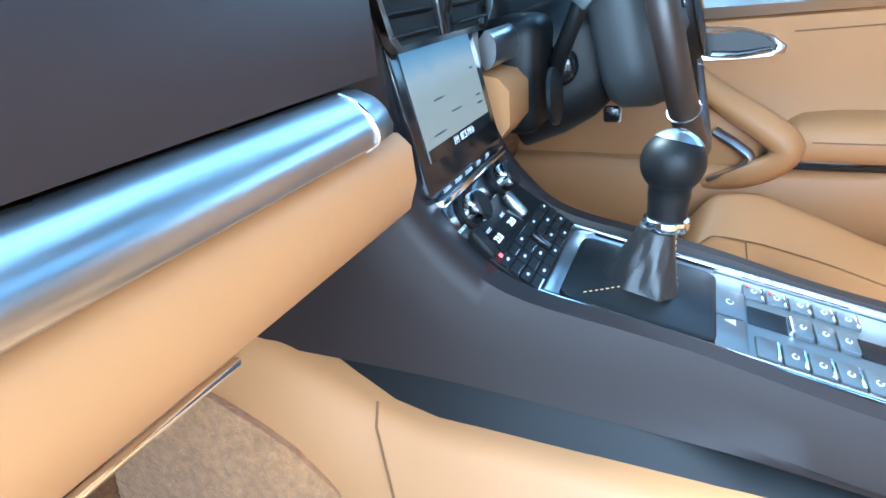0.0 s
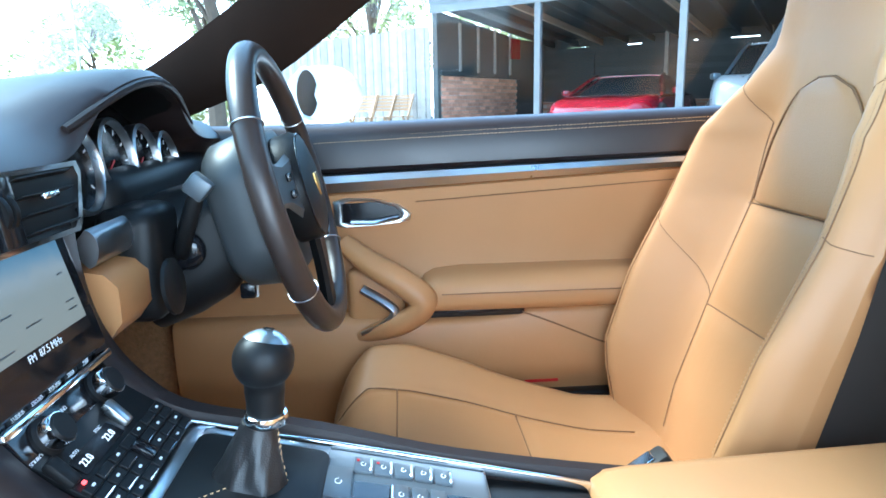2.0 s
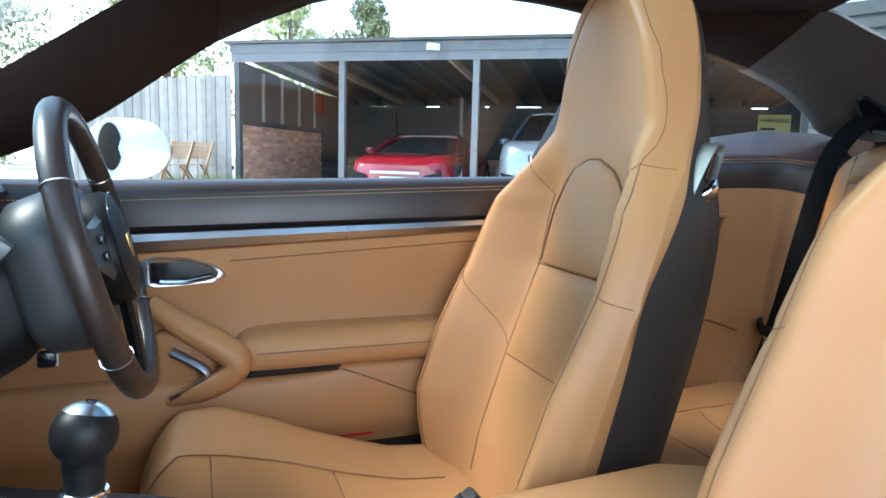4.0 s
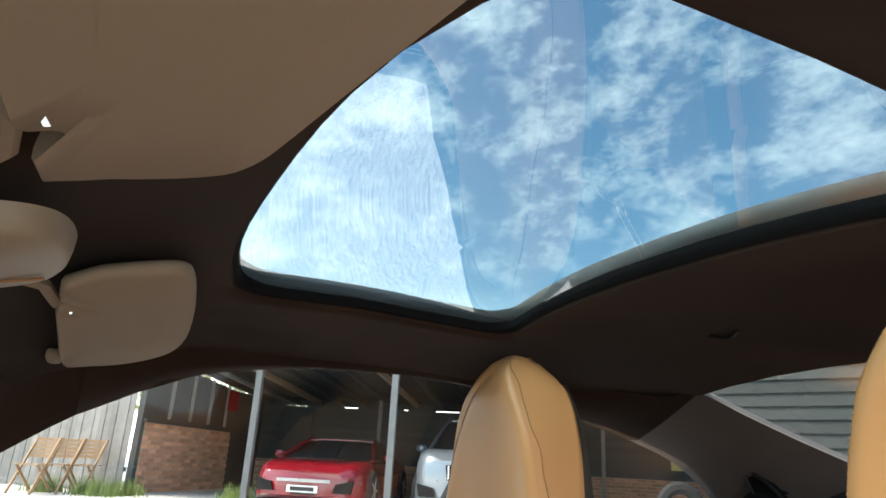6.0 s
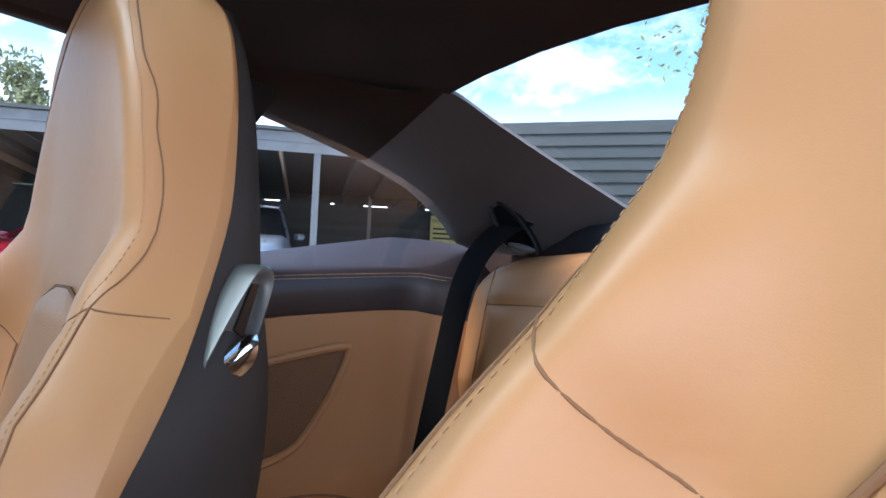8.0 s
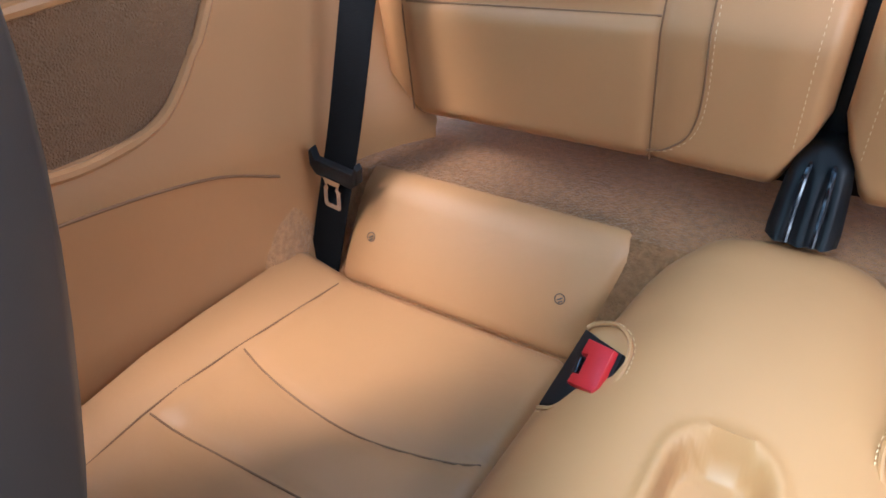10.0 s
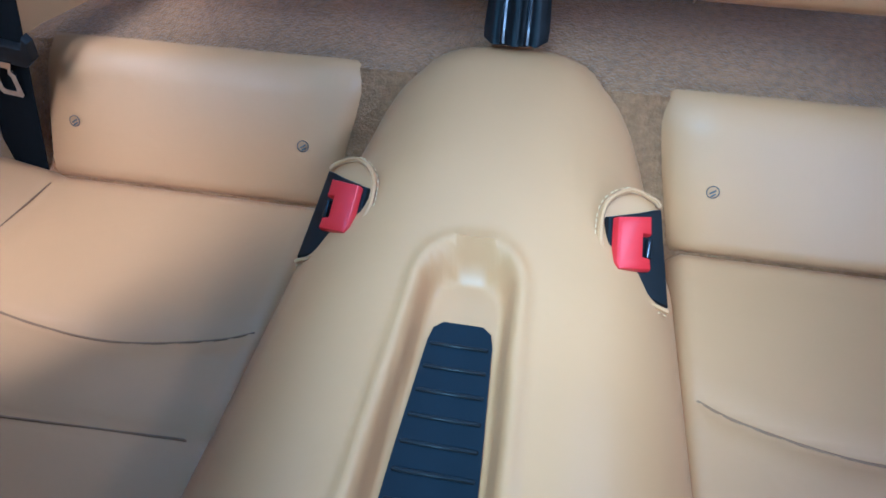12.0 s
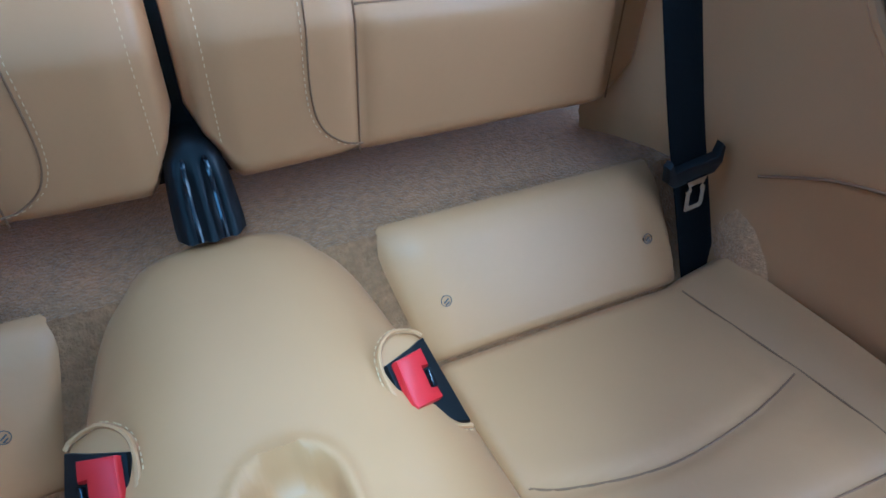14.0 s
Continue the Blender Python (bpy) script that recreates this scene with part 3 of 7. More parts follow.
# ---- centre console ----
cons = thing("centre_console", "dark brown leather centre console with grey trim", "console", (0, 0.1, 0.3))
TOP = curve([(0, 0.350, 0.865), (0, 0.352, 0.80), (0, 0.346, 0.742), (0, 0.330, 0.695), (0, 0.298, 0.652), (0, 0.25, 0.620), (0, 0.13, 0.592), (0, 0.0, 0.558), (0, -0.2, 0.525), (0, -0.42, 0.50)], 5)
for sgn in (-1, 1):
    rings = []
    for p in [q for q in TOP if q.z < 0.838]:
        up = interp(p.y, (-0.4, 0.2, 0.35), (0.004, 0.006, 0.0))
        xo = interp(p.z, (0.5, 0.6, 0.74, 0.87), (0.104, 0.106, 0.126, 0.135))
        back = V(0, interp(p.z, (0.6, 0.7, 0.86), (0.0, 0.10, 0.12)), 0)
        lo = interp(p.y + back.y, (-0.42, 0.1, 0.3, 0.47), (0.452, 0.542, 0.566, 0.582))
        rings.append([V(sgn * 0.074, p.y, p.z), V(sgn * 0.080, p.y - 0.004, p.z + 0.006 + up), V(sgn * (xo - 0.008), p.y - 0.003, p.z + 0.005 + up), V(sgn * xo, p.y + 0.004, p.z - 0.008), V(sgn * (xo + 0.006), p.y + 0.02, p.z - 0.03) + back * 0.3, V(sgn * (xo + 0.012), p.y, lo) + back, V(sgn * 0.085, p.y, lo) + back])
    part("side_trim", loft(rings), DARK, cons, "dark brown leather", angle=60)
    # black step and tan tunnel panel below
    rings = []
    for y in np.linspace(0.55, -0.45, 12):
        zt = interp(y, (-0.45, -0.42, 0.1, 0.3, 0.47, 0.55), (0.449, 0.455, 0.545, 0.570, 0.587, 0.60))
        zb = interp(y, (-0.45, -0.12, 0.1, 0.35, 0.55), (0.422, 0.495, 0.516, 0.530, 0.545))
        rings.append([V(sgn * 0.06, y, zt), V(sgn * 0.108, y, zt), V(sgn * 0.130, y, zb), V(sgn * 0.06, y, zb)])
    part("side_step", loft(rings), BLACK, cons, angle=50)
    rings = []
    for y in np.linspace(0.60, -0.60, 34):
        zt = interp(y, (-0.6, -0.12, 0.1, 0.33, 0.37, 0.46, 0.6), (0.39, 0.502, 0.521, 0.536, 0.552, 0.595, 0.63))
        rings.append([V(sgn * 0.05, y, zt), V(sgn * 0.135, y, zt), V(sgn * 0.15, y, zt - 0.01), V(sgn * 0.17, y, zt - 0.10), V(sgn * 0.19, y, 0.2), V(sgn * 0.05, y, 0.2)])
    tp = part("tunnel_panel", loft(rings), TAN, cons, "tan leather tunnel side", angle=50)
    part("seam", tube([V(sgn * 0.136, 0.355, 0.546), V(sgn * 0.151, 0.350, 0.534), V(sgn * 0.1715, 0.325, 0.443), V(sgn * 0.1905, 0.30, 0.21)], 0.0012, 6), SEAM, tp)
    rings = []
    for y in np.linspace(0.60, 0.325, 10):
        zt = interp(y, (-0.6, -0.12, 0.1, 0.33, 0.37, 0.46, 0.6), (0.39, 0.502, 0.521, 0.536, 0.552, 0.595, 0.63)) - interp(y, (0.325, 0.40, 0.6), (0.125, 0.065, 0.045))
        rings.append([V(sgn * 0.155, y, zt - 0.005), V(sgn * 0.170, y, zt), V(sgn * 0.181, y, zt - 0.04), V(sgn * 0.197, y, 0.2), V(sgn * 0.155, y, 0.2)])
    part("tunnel_carpet", loft(rings), CARPET, cons, "tan carpet in the footwell", angle=50)
# centre body under the fittings
rings = [[V(-0.076, p.y + 0.004, p.z - 0.006), V(0.076, p.y + 0.004, p.z - 0.006), V(0.084, p.y + 0.05, p.z - 0.06), V(-0.084, p.y + 0.05, p.z - 0.06)] for p in TOP]
part("body", loft(rings), BLACK, cons, angle=50)

# ---- front seats ----
def seat(cx, sgn, dy=0.0, taper=1.0, swell=0.0):
    """A sports seat with a fixed headrest; sgn is the side of the outboard bolster."""
    ob = thing("front_seat", "tan leather sports seat with fixed headrest, grey shell", "seat", (cx, -0.3, 0.25), "front seats")
    zs = list(np.linspace(0.34, 1.16, 83)) + [1.168, 1.176, 1.184, 1.192, 1.199, 1.205, 1.211, 1.217, 1.222, 1.226, 1.230, 1.233, 1.2355, 1.237]
    K = (0.34, 0.5, 0.65, 0.75, 0.84, 0.89, 0.935, 1.0, 1.08, 1.13, 1.165, 1.19, 1.207, 1.22, 1.23, 1.237)
    OUT = (0.215, 0.236, 0.243, 0.240, 0.228, 0.203, 0.166, 0.148, 0.143, 0.140, 0.134, 0.122, 0.106, 0.086, 0.058, 0.02)
    SLIM = (0.215, 0.236, 0.243, 0.240, 0.228, 0.203, 0.166, 0.151, 0.131, 0.114, 0.100, 0.086, 0.072, 0.056, 0.036, 0.014)
    INN = [p + (q - p) * taper + swell * math.exp(-((k - 0.925) / 0.06) ** 2) for p, q, k in zip(OUT, SLIM, K)]

    def half(u, z):
        """Half width of the seat, which narrows sooner on its inner side."""
        return smooth(z, K, INN if u < 0 else OUT)

    def front(z):
        return dy + interp(z, (0.34, 0.45, 0.6, 0.75, 0.88, 1.0, 1.1, 1.17, 1.195, 1.21, 1.227, 1.237), (-0.36, -0.385, -0.44, -0.50, -0.525, -0.535, -0.534, -0.535, -0.540, -0.545, -0.556, -0.572))

    def bolster(u, z):
        b = interp(z, (0.34, 0.5, 0.62, 0.75, 0.86, 0.92, 0.98, 1.2), (0.04, 0.105, 0.11, 0.10, 0.08, 0.046, 0.01, 0.0))
        return b * smooth(abs(u), (0, 0.5, 0.60, 0.82, 0.92, 1.0), (0, 0.0, 0.2, 1.0, 0.95, 0.6))

    def edge_back(z):
        return dy + smooth(z, (0.34, 0.5, 0.75, 0.83, 0.885, 0.94, 1.0, 1.1, 1.19, 1.22, 1.237), (-0.37, -0.395, -0.455, -0.50, -0.540, -0.578, -0.600, -0.614, -0.620, -0.610, -0.595))

    def shell_back(z):
        return dy + smooth(z, (0.24, 0.5, 0.7, 0.8, 0.9, 0.95, 1.1, 1.2), (-0.49, -0.56, -0.615, -0.636, -0.648, -0.650, -0.650, -0.642))
    us = [math.sin(radians(a)) for a in np.linspace(-90, 90, 75)]
    TOPS = {1: ((0.20, 1.205), (0.42, 1.185), (0.64, 1.14), (0.83, 1.07), (0.93, 0.99), (0.945, 0.943)), -1: ((0.40, 1.228), (0.60, 1.195), (0.76, 1.15), (0.89, 1.10), (0.94, 1.04), (0.95, 0.98), (0.94, 0.95), (0.90, 0.925))}
    JOIN = {1: (0.945, 0.943), -1: (0.90, 0.925)}      # where the headrest's seam meets those of the bolster
    SEAMS = [[(0.505, 0.745), (-0.505, 0.745)], [(0.47, 0.585), (-0.47, 0.585)]]
    for sd in (-1, 1):
        for ln in (TOPS[sd], (JOIN[sd], (0.985, JOIN[sd][1] - 0.007)), (JOIN[sd], (0.89, 0.86), (0.87, 0.78), (0.85, 0.66), (0.85, 0.55), (0.84, 0.44), (0.82, 0.36)), ((0.52, 0.868), (0.49, 0.74), (0.47, 0.62), (0.46, 0.50), (0.46, 0.38)), (JOIN[sd], (0.52, 0.868)), ((0.845, 0.755), (0.985, 0.74)) if sd < 0 else ((0.98, 0.768), (0.80, 0.70), (0.47, 0.598))):
            SEAMS.append([(sd * u, z) for u, z in ln])
    dip = grooves([[(p.x * half(p.x, p.y), p.y) for p in curve([(u, z, 0) for u, z in ln], 6)] for ln in SEAMS])

    def crown(u, z):
        """How far the rounded top of the headrest falls towards its sides."""
        return 0.012 * abs(u) ** 3 * max(0.0, (z - 1.10) / 0.137) ** 1.4

    def at(u, z, lift=0.0):
        hw = half(u, z)
        y = front(z) + bolster(u, z)
        w = min(1.0, max(0.0, (z - 0.86) / 0.08))
        w = w * w * (3 - 2 * w)
        low = interp(abs(u), (0, 0.9, 0.97, 1.0), (0, 0.0, 0.2, 0.6))
        c = smooth(z, (0.9, 0.98, 1.06, 1.12, 1.17, 1.22), (0.93, 0.95, 0.93, 0.86, 0.70, 0.5)) if u < 0 else smooth(z, (0.9, 0.98, 1.06, 1.14, 1.19), (0.92, 0.92, 0.86, 0.68, 0.42))
        v = max(0.0, (abs(u) - c + 0.10) / (1.10 - c))
        e = 0.05 * abs(u) ** 2 + 0.55 * (1 - math.sqrt(max(0.0, 1 - min(1.0, v) ** 2.2)))
        if u < 0:
            e = smooth(abs(u), (0, c - 0.12, c - 0.02, c + 0.02, 1.0), (0, 0.0, 0.06, 0.22, 1.0))
        e = low + (e - low) * w
        y = y + (edge_back(z) - y) * min(1.0, e)
        return V(cx + sgn * u * hw, y + lift - dip(u * hw, z, 0.0045, 0.012, 0.0), z - crown(u, z))
    rings = []
    for z in zs:
        r = [at(u, z) for u in us]
        fb = edge_back(z)
        mid = r[-1].y
        r += [V(cx + sgn * u * half(u, z), fb - 0.002 if abs(u) > 0.9 else mid + (fb - mid) * 0.55 if abs(u) > 0.5 else min(fb, front(z) - 0.03), z - crown(u, z)) for u in (0.985, 0.93, 0.5, 0, -0.5, -0.93, -0.985)]
        rings.append(r)
    back = part("backrest", loft(rings), TAN, ob, angle=75)
    # shell behind
    rings = []
    for z in [0.24] + zs[:-9:3]:
        zz = max(z, 0.34)
        fb, sb = edge_back(zz) - 0.001, shell_back(z)
        rings.append([V(cx + sgn * half(c, z) * c, fb + (sb - fb) * s, z - 0.004 - crown(c, z)) for c, s in ((0.90, 0.02), (0.975, 0.0), (0.955, 0.3), (0.89, 0.62), (0.80, 0.87), (0.68, 0.98), (0.4, 1.06), (0.0, 1.08), (-0.4, 1.06), (-0.68, 0.98), (-0.80, 0.87), (-0.89, 0.62), (-0.955, 0.3), (-0.975, 0.0), (-0.90, 0.02), (-0.8, 0.5), (0.0, 0.9), (0.8, 0.5))])
    part("shell", loft(rings), GREY, ob, "grey-brown plastic back shell", angle=60)

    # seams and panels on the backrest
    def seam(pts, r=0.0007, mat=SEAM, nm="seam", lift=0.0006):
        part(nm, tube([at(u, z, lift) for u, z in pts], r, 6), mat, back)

    def line(a, b, n=14):
        return [(a[0] + (b[0] - a[0]) * k / n, a[1] + (b[1] - a[1]) * k / n) for k in range(n + 1)]
    for sd in (-1, 1):
        top = [(sd * u, z) for u, z in TOPS[sd]]
        pts = [(p.x, p.y) for p in curve([(u, z, 0) for u, z in top], 6)]
        seam(pts)
        part("stitching", stitches([at(u - sd * 0.03, z, 0.0006) for u, z in pts], 0.0028, 0.0026, 0.00036), TANTHREAD, back)
        ju, jz = JOIN[sd]
        seam(line((sd * ju, jz), (sd * 0.985, jz - 0.007), 10))
        low = [(sd * u, z) for u, z in ((ju, jz), (0.89, 0.86), (0.87, 0.78), (0.85, 0.66), (0.85, 0.55), (0.84, 0.44), (0.82, 0.36))]
        pts = [(p.x, p.y) for p in curve([(u, z, 0) for u, z in low], 6)]
        seam(pts, 0.0009)
        part("stitching", stitches([at(u - sd * 0.022, z, 0.0008) for u, z in pts], 0.0028, 0.0026, 0.00036), TANTHREAD, back)
        inn = [(sd * u, z) for u, z in ((0.52, 0.868), (0.49, 0.74), (0.47, 0.62), (0.46, 0.50), (0.46, 0.38))]
        pts = [(p.x, p.y) for p in curve([(u, z, 0) for u, z in inn], 6)]
        seam(pts, 0.0013)
        seam(line((sd * ju, jz), (sd * 0.52, 0.868), 14))
        if sd < 0:
            seam(line((sd * 0.845, 0.755), (sd * 0.985, 0.74), 8))
        else:
            diag = [(p.x, p.y) for p in curve([(0.98, 0.768, 0), (0.80, 0.70, 0), (0.47, 0.598, 0)], 8)]
            seam(diag)
            part("stitching", stitches([at(u + 0.02, z + 0.004, 0.0006) for u, z in diag], 0.0025, 0.0027, 0.00036), TANTHREAD, back)
    seam(line((-0.505, 0.745), (0.505, 0.745)), 0.0013)
    seam(line((-0.47, 0.585), (0.47, 0.585)), 0.0013)
    # perforated shoulder pad with a rounded top
    rows = []
    for k in range(13):
        z = 0.752 + 0.178 * k / 12
        w = interp(z, (0.75, 0.84, 0.89, 0.915, 0.93), (0.475, 0.45, 0.40, 0.30, 0.10))
        rows.append([at(u * w, z, 0.012 * (1 - abs(u) ** 6) * min(1, (0.936 - z) / 0.02) - 0.0005) for u in np.linspace(-1, 1, 15)])
    part("shoulder_pad", loft(rows, caps=False, closed=False), TAN_PERF, back, "tan perforated leather", angle=80)
    rim = [(-interp(z, (0.75, 0.84, 0.89, 0.915, 0.93), (0.475, 0.45, 0.40, 0.30, 0.10)), z) for z in np.linspace(0.752, 0.93, 12)]
    part("pad_edge", tube([at(u, z, 0.002) for u, z in rim + [(-u, z) for u, z in rim[::-1]]], 0.0018, 6), SEAM, back)
    # tilt latch on the inner side
    LO = [(-0.013, 0.042), (0.000, 0.037), (0.010, 0.010), (0.018, -0.020), (0.020, -0.034), (0.012, -0.042), (-0.006, -0.040), (-0.017, -0.032), (-0.019, 0.0), (-0.018, 0.034)]
    LO = [(p.x, p.y) for p in curve([(y, z, 0) for y, z in LO + LO[:1]], 3)][:-1]

    ln_up = V(0.10, -0.34, 0.93).normalized()
    ln_out = V(-0.93, -0.30, 0.0)
    ln_out = (ln_out - ln_up * ln_out.dot(ln_up)).normalized()
    ln_fwd = ln_up.cross(ln_out)
    ln_fwd = ln_fwd if ln_fwd.y > 0 else -ln_fwd

    def lat(o, y, z):
        p = V(0.197, -0.592, 0.913) + ln_out * (o + 0.004) + ln_fwd * y * 1.15 + ln_up * z * 1.22
        return V(cx - sgn * (0.370 - p.x), dy + p.y, p.z)
    lt = part("latch", loft([[lat(o, y * f, z * f) for y, z in LO] for o, f in ((-0.02, 1.02), (0.003, 1.02), (0.007, 0.97), (0.007, 0.90), (0.003, 0.80), (-0.002, 0.76))]), LATCHG, ob, "grey latch surround", angle=60)
    part("latch_slot", loft([[lat(o, y, z) for y, z in ((-0.010, 0.030), (-0.004, 0.028), (-0.001, -0.004), (-0.011, -0.006))] for o in (-0.004, 0.0005)]), GLOSSY, lt, "black slot")
    lev = [(0.001, 0.010, -0.031, 0.004), (0.004, 0.005, -0.029, 0.006), (0.008, -0.001, -0.024, 0.010), (0.011, -0.007, -0.017, 0.0125), (0.012, -0.013, -0.012, 0.0095)]
    part("latch_lever", loft([[lat(o + 0.004 * math.cos(a), y + h * 0.55 * math.sin(a) * 0.5, z + h * math.sin(a)) for a in np.linspace(0, 2 * math.pi, 10, endpoint=False)] for o, y, z, h in lev]), CHROME, lt, "chrome lever", angle=60)
    # cushion
    def cush_top(y):
        return smooth(y, (-0.4, -0.25, -0.15, -0.05, 0.05, 0.105, 0.145, 0.165), (0.36, 0.375, 0.40, 0.432, 0.455, 0.458, 0.442, 0.40))

    def cush_hw(y):
        return interp(y, (-0.4, -0.2, 0.1, 0.15, 0.165), (0.22, 0.235, 0.24, 0.222, 0.20))

    cush_lines = [[(-0.125, 0.062), (0.125, 0.062)], [(-0.12, -0.13), (0.12, -0.13)], [(0.10, 0.155), (0.13, 0.11), (0.125, 0.062), (0.12, -0.13), (0.115, -0.33)], [(-0.10, 0.155), (-0.13, 0.11), (-0.125, 0.062), (-0.12, -0.13), (-0.115, -0.33)]]
    cush_dip = grooves(cush_lines)

    def cush_roll(y):
        return interp(y, (-0.4, -0.25, -0.1, 0.04, 0.11, 0.15, 0.165), (0.03, 0.022, 0.032, 0.052, 0.045, 0.02, 0.0))
    rings = []
    for y in [0.165, 0.163, 0.158, 0.15] + list(np.linspace(0.14, -0.40, 46)):
        top, bl = cush_top(y), cush_roll(y)
        hw = cush_hw(y)
        r = []
        for u in us:
            a = abs(u)
            z = top + bl * interp(a, (0, 0.48, 0.62, 0.84, 0.94, 1.0), (0, 0.0, 0.3, 1.0, 0.85, 0.2)) - interp(a, (0.9, 1.0), (0, 0.03))
            r.append(V(cx + sgn * u * hw, y + dy, z - cush_dip(u * hw, y)))
        r += [V(cx + sgn * u * hw * 0.96, y + dy - (0.02 if y > 0.1 else 0), 0.28) for u in (1, 0.5, 0, -0.5, -1)]
        rings.append(r)
    part("cushion", loft(rings), TAN, ob, angle=75)
    for ln in cush_lines:
        pts = []
        for (a0, b0), (a1, b1) in zip(ln, ln[1:]):
            pts += [(a0 + (a1 - a0) * k / 8, b0 + (b1 - b0) * k / 8) for k in range(8)]
        pts.append(ln[-1])
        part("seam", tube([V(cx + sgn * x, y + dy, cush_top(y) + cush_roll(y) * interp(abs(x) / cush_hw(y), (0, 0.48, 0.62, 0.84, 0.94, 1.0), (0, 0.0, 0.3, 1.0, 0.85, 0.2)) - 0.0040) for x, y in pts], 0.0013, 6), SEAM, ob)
    part("seat_base", box((cx, -0.12, 0.235), (0.40, 0.42, 0.10), 0.02), BLACK, ob)
    return ob


seat(0.370, 1)
p_seat = seat(-0.308, -1, -0.018, 0.0, 0.016)
p_seat.location.z += 0.024

# ---- rear seats ----
def rear_seat(sgn):
    ob = thing("rear_bench", "tan leather folding rear seat back with cross seams", "rear seat", (sgn * 0.27, -1.3, 0.6), "rear seats")
    rings = []
    xs = [0.006, 0.009, 0.013, 0.018, 0.024] + list(np.linspace(0.03, 0.54, 64)) + [0.545, 0.55, 0.553, 0.556]
    dip = grooves([[(0.179, 0.911), (0.494, 0.897)], [(0.177, 0.775), (0.494, 0.763)], [(0.174, 0.612), (0.180, 0.998)], [(0.504, 0.615), (0.496, 0.968)]])
    for x in xs:
        ed = interp(x, (0.006, 0.018, 0.05, 0.50, 0.54, 0.556), (0.03, 0.008, 0.0, 0.0, 0.012, 0.03))
        top = interp(x, (0, 0.17, 0.45, 0.52, 0.556), (1.016, 1.012, 0.985, 0.962, 0.915)) - ed * 0.4
        bot = interp(x, (0, 0.022, 0.042, 0.16, 0.5, 0.556), (0.69, 0.645, 0.600, 0.603, 0.60, 0.66)) + ed * 0.3
        r = []
        for k in np.linspace(0, 1, 52):
            z = bot + (top - bot) * k
            y = interp(z, (0.6, 0.76, 0.91, 1.01), (-1.260, -1.228, -1.258, -1.292)) - ed - 0.035 * max(0, (0.06 - k) / 0.06) ** 2 - 0.03 * max(0, (k - 0.93) / 0.07) ** 2 - dip(x, z, 0.005, 0.014)
            r.append(V(sgn * x, y, z))
        r += [V(sgn * x, -1.37, top - 0.02), V(sgn * x, -1.34, bot + 0.02)]
        rings.append(r)
    part("backrest", loft(rings), TAN, ob, angle=70)
    cu = thing("rear_seat_cushion", "tan leather rear seat base with a low back pad", "seat cushion", (sgn * 0.35, -1.0, 0.35), "rear seats")
    rings = []
    arc = [(p.x, p.y) for p in curve([(0.188, -0.940, 0), (0.235, -0.918, 0), (0.33, -0.900, 0), (0.43, -0.908, 0), (0.525, -0.930, 0)], 6)]
    dip = grooves([arc, [(0.515, -1.12), (0.545, -0.80), (0.55, -0.72)], [(0.188, -0.824), (0.54, -0.808)]])
    for y in [-0.66, -0.665, -0.672, -0.68] + list(np.linspace(-0.69, -1.10, 60)) + [-1.108, -1.115, -1.121, -1.125, -1.127]:
        r = []
        for x in [0.185, 0.187, 0.190, 0.195, 0.20] + list(np.linspace(0.208, 0.60, 50)) + [0.608, 0.615]:
            z = interp(y, (-1.127, -1.125, -1.121, -1.115, -1.108, -1.10, -1.0, -0.93, -0.85, -0.72, -0.66), (0.385, 0.393, 0.400, 0.406, 0.410, 0.413, 0.408, 0.404, 0.396, 0.37, 0.31))
            z -= interp(x, (0.185, 0.187, 0.19, 0.195, 0.20, 0.5, 0.60, 0.615), (0.02, 0.012, 0.007, 0.003, 0, 0.0, -0.022, 0.01))
            r.append(V(sgn * x, y, z - dip(x, y, 0.0035, 0.012)))
        r += [V(sgn * 0.61, y, 0.27), V(sgn * 0.185, y, 0.27)]
        rings.append(r)
    part("seat_pad", loft(rings), TAN, cu, angle=70)
    rings = []
    for x in (0.150, 0.155, 0.17, 0.22, 0.35, 0.48, 0.53, 0.545, 0.548):
        ed = interp(x, (0.15, 0.17, 0.53, 0.548), (0.02, 0, 0, 0.02))
        sh = 0.035 * interp(x, (0.15, 0.2), (1, 0))
        r = []
        for k in [0, 0.02, 0.05, 0.09, 0.14] + list(np.linspace(0.2, 1, 14)):
            z = 0.388 + (0.155 - ed * 0.8) * k
            y = -1.114 - 0.076 * k - ed - 0.014 * max(0, (k - 0.85) / 0.15) ** 2 + 0.006 * math.sin(math.pi * k) - 0.030 * max(0, (0.16 - k) / 0.16) ** 2
            r.append(V(sgn * (x + sh * (1 - k)), y, z - ed * 0.2 * (k - 0.5)))
        r += [V(sgn * x, -1.24, 0.535), V(sgn * x, -1.24, 0.40)]
        rings.append(r)
    part("back_pad", loft(rings), TAN, cu, angle=70)
    return ob, cu


for sgn in (1, -1):
    rear_seat(sgn)

# centre tunnel between the rear seats, with a storage tray sunk into it
tun = thing("rear_tunnel", "tan leather tunnel cover between the rear seats with storage tray", "console", (0, -0.9, 0.3))


def tray_depth(x, y):
    """How deep the tray is sunk at a place, with a raised lip round it."""
    hw = interp(y, (-1.0, -0.80, -0.55), (0.026, 0.034, 0.044))
    d = max(abs(x) - hw, 0.0)
    if y < -0.930:
        d = math.hypot(max(abs(x) - (hw - 0.024), 0), -0.930 - y) - 0.024
        d = max(d, 0.0)
    return interp(d, (0.0, 0.004, 0.009, 0.014, 0.022), (-0.034, -0.020, 0.002, 0.0045, 0.0))


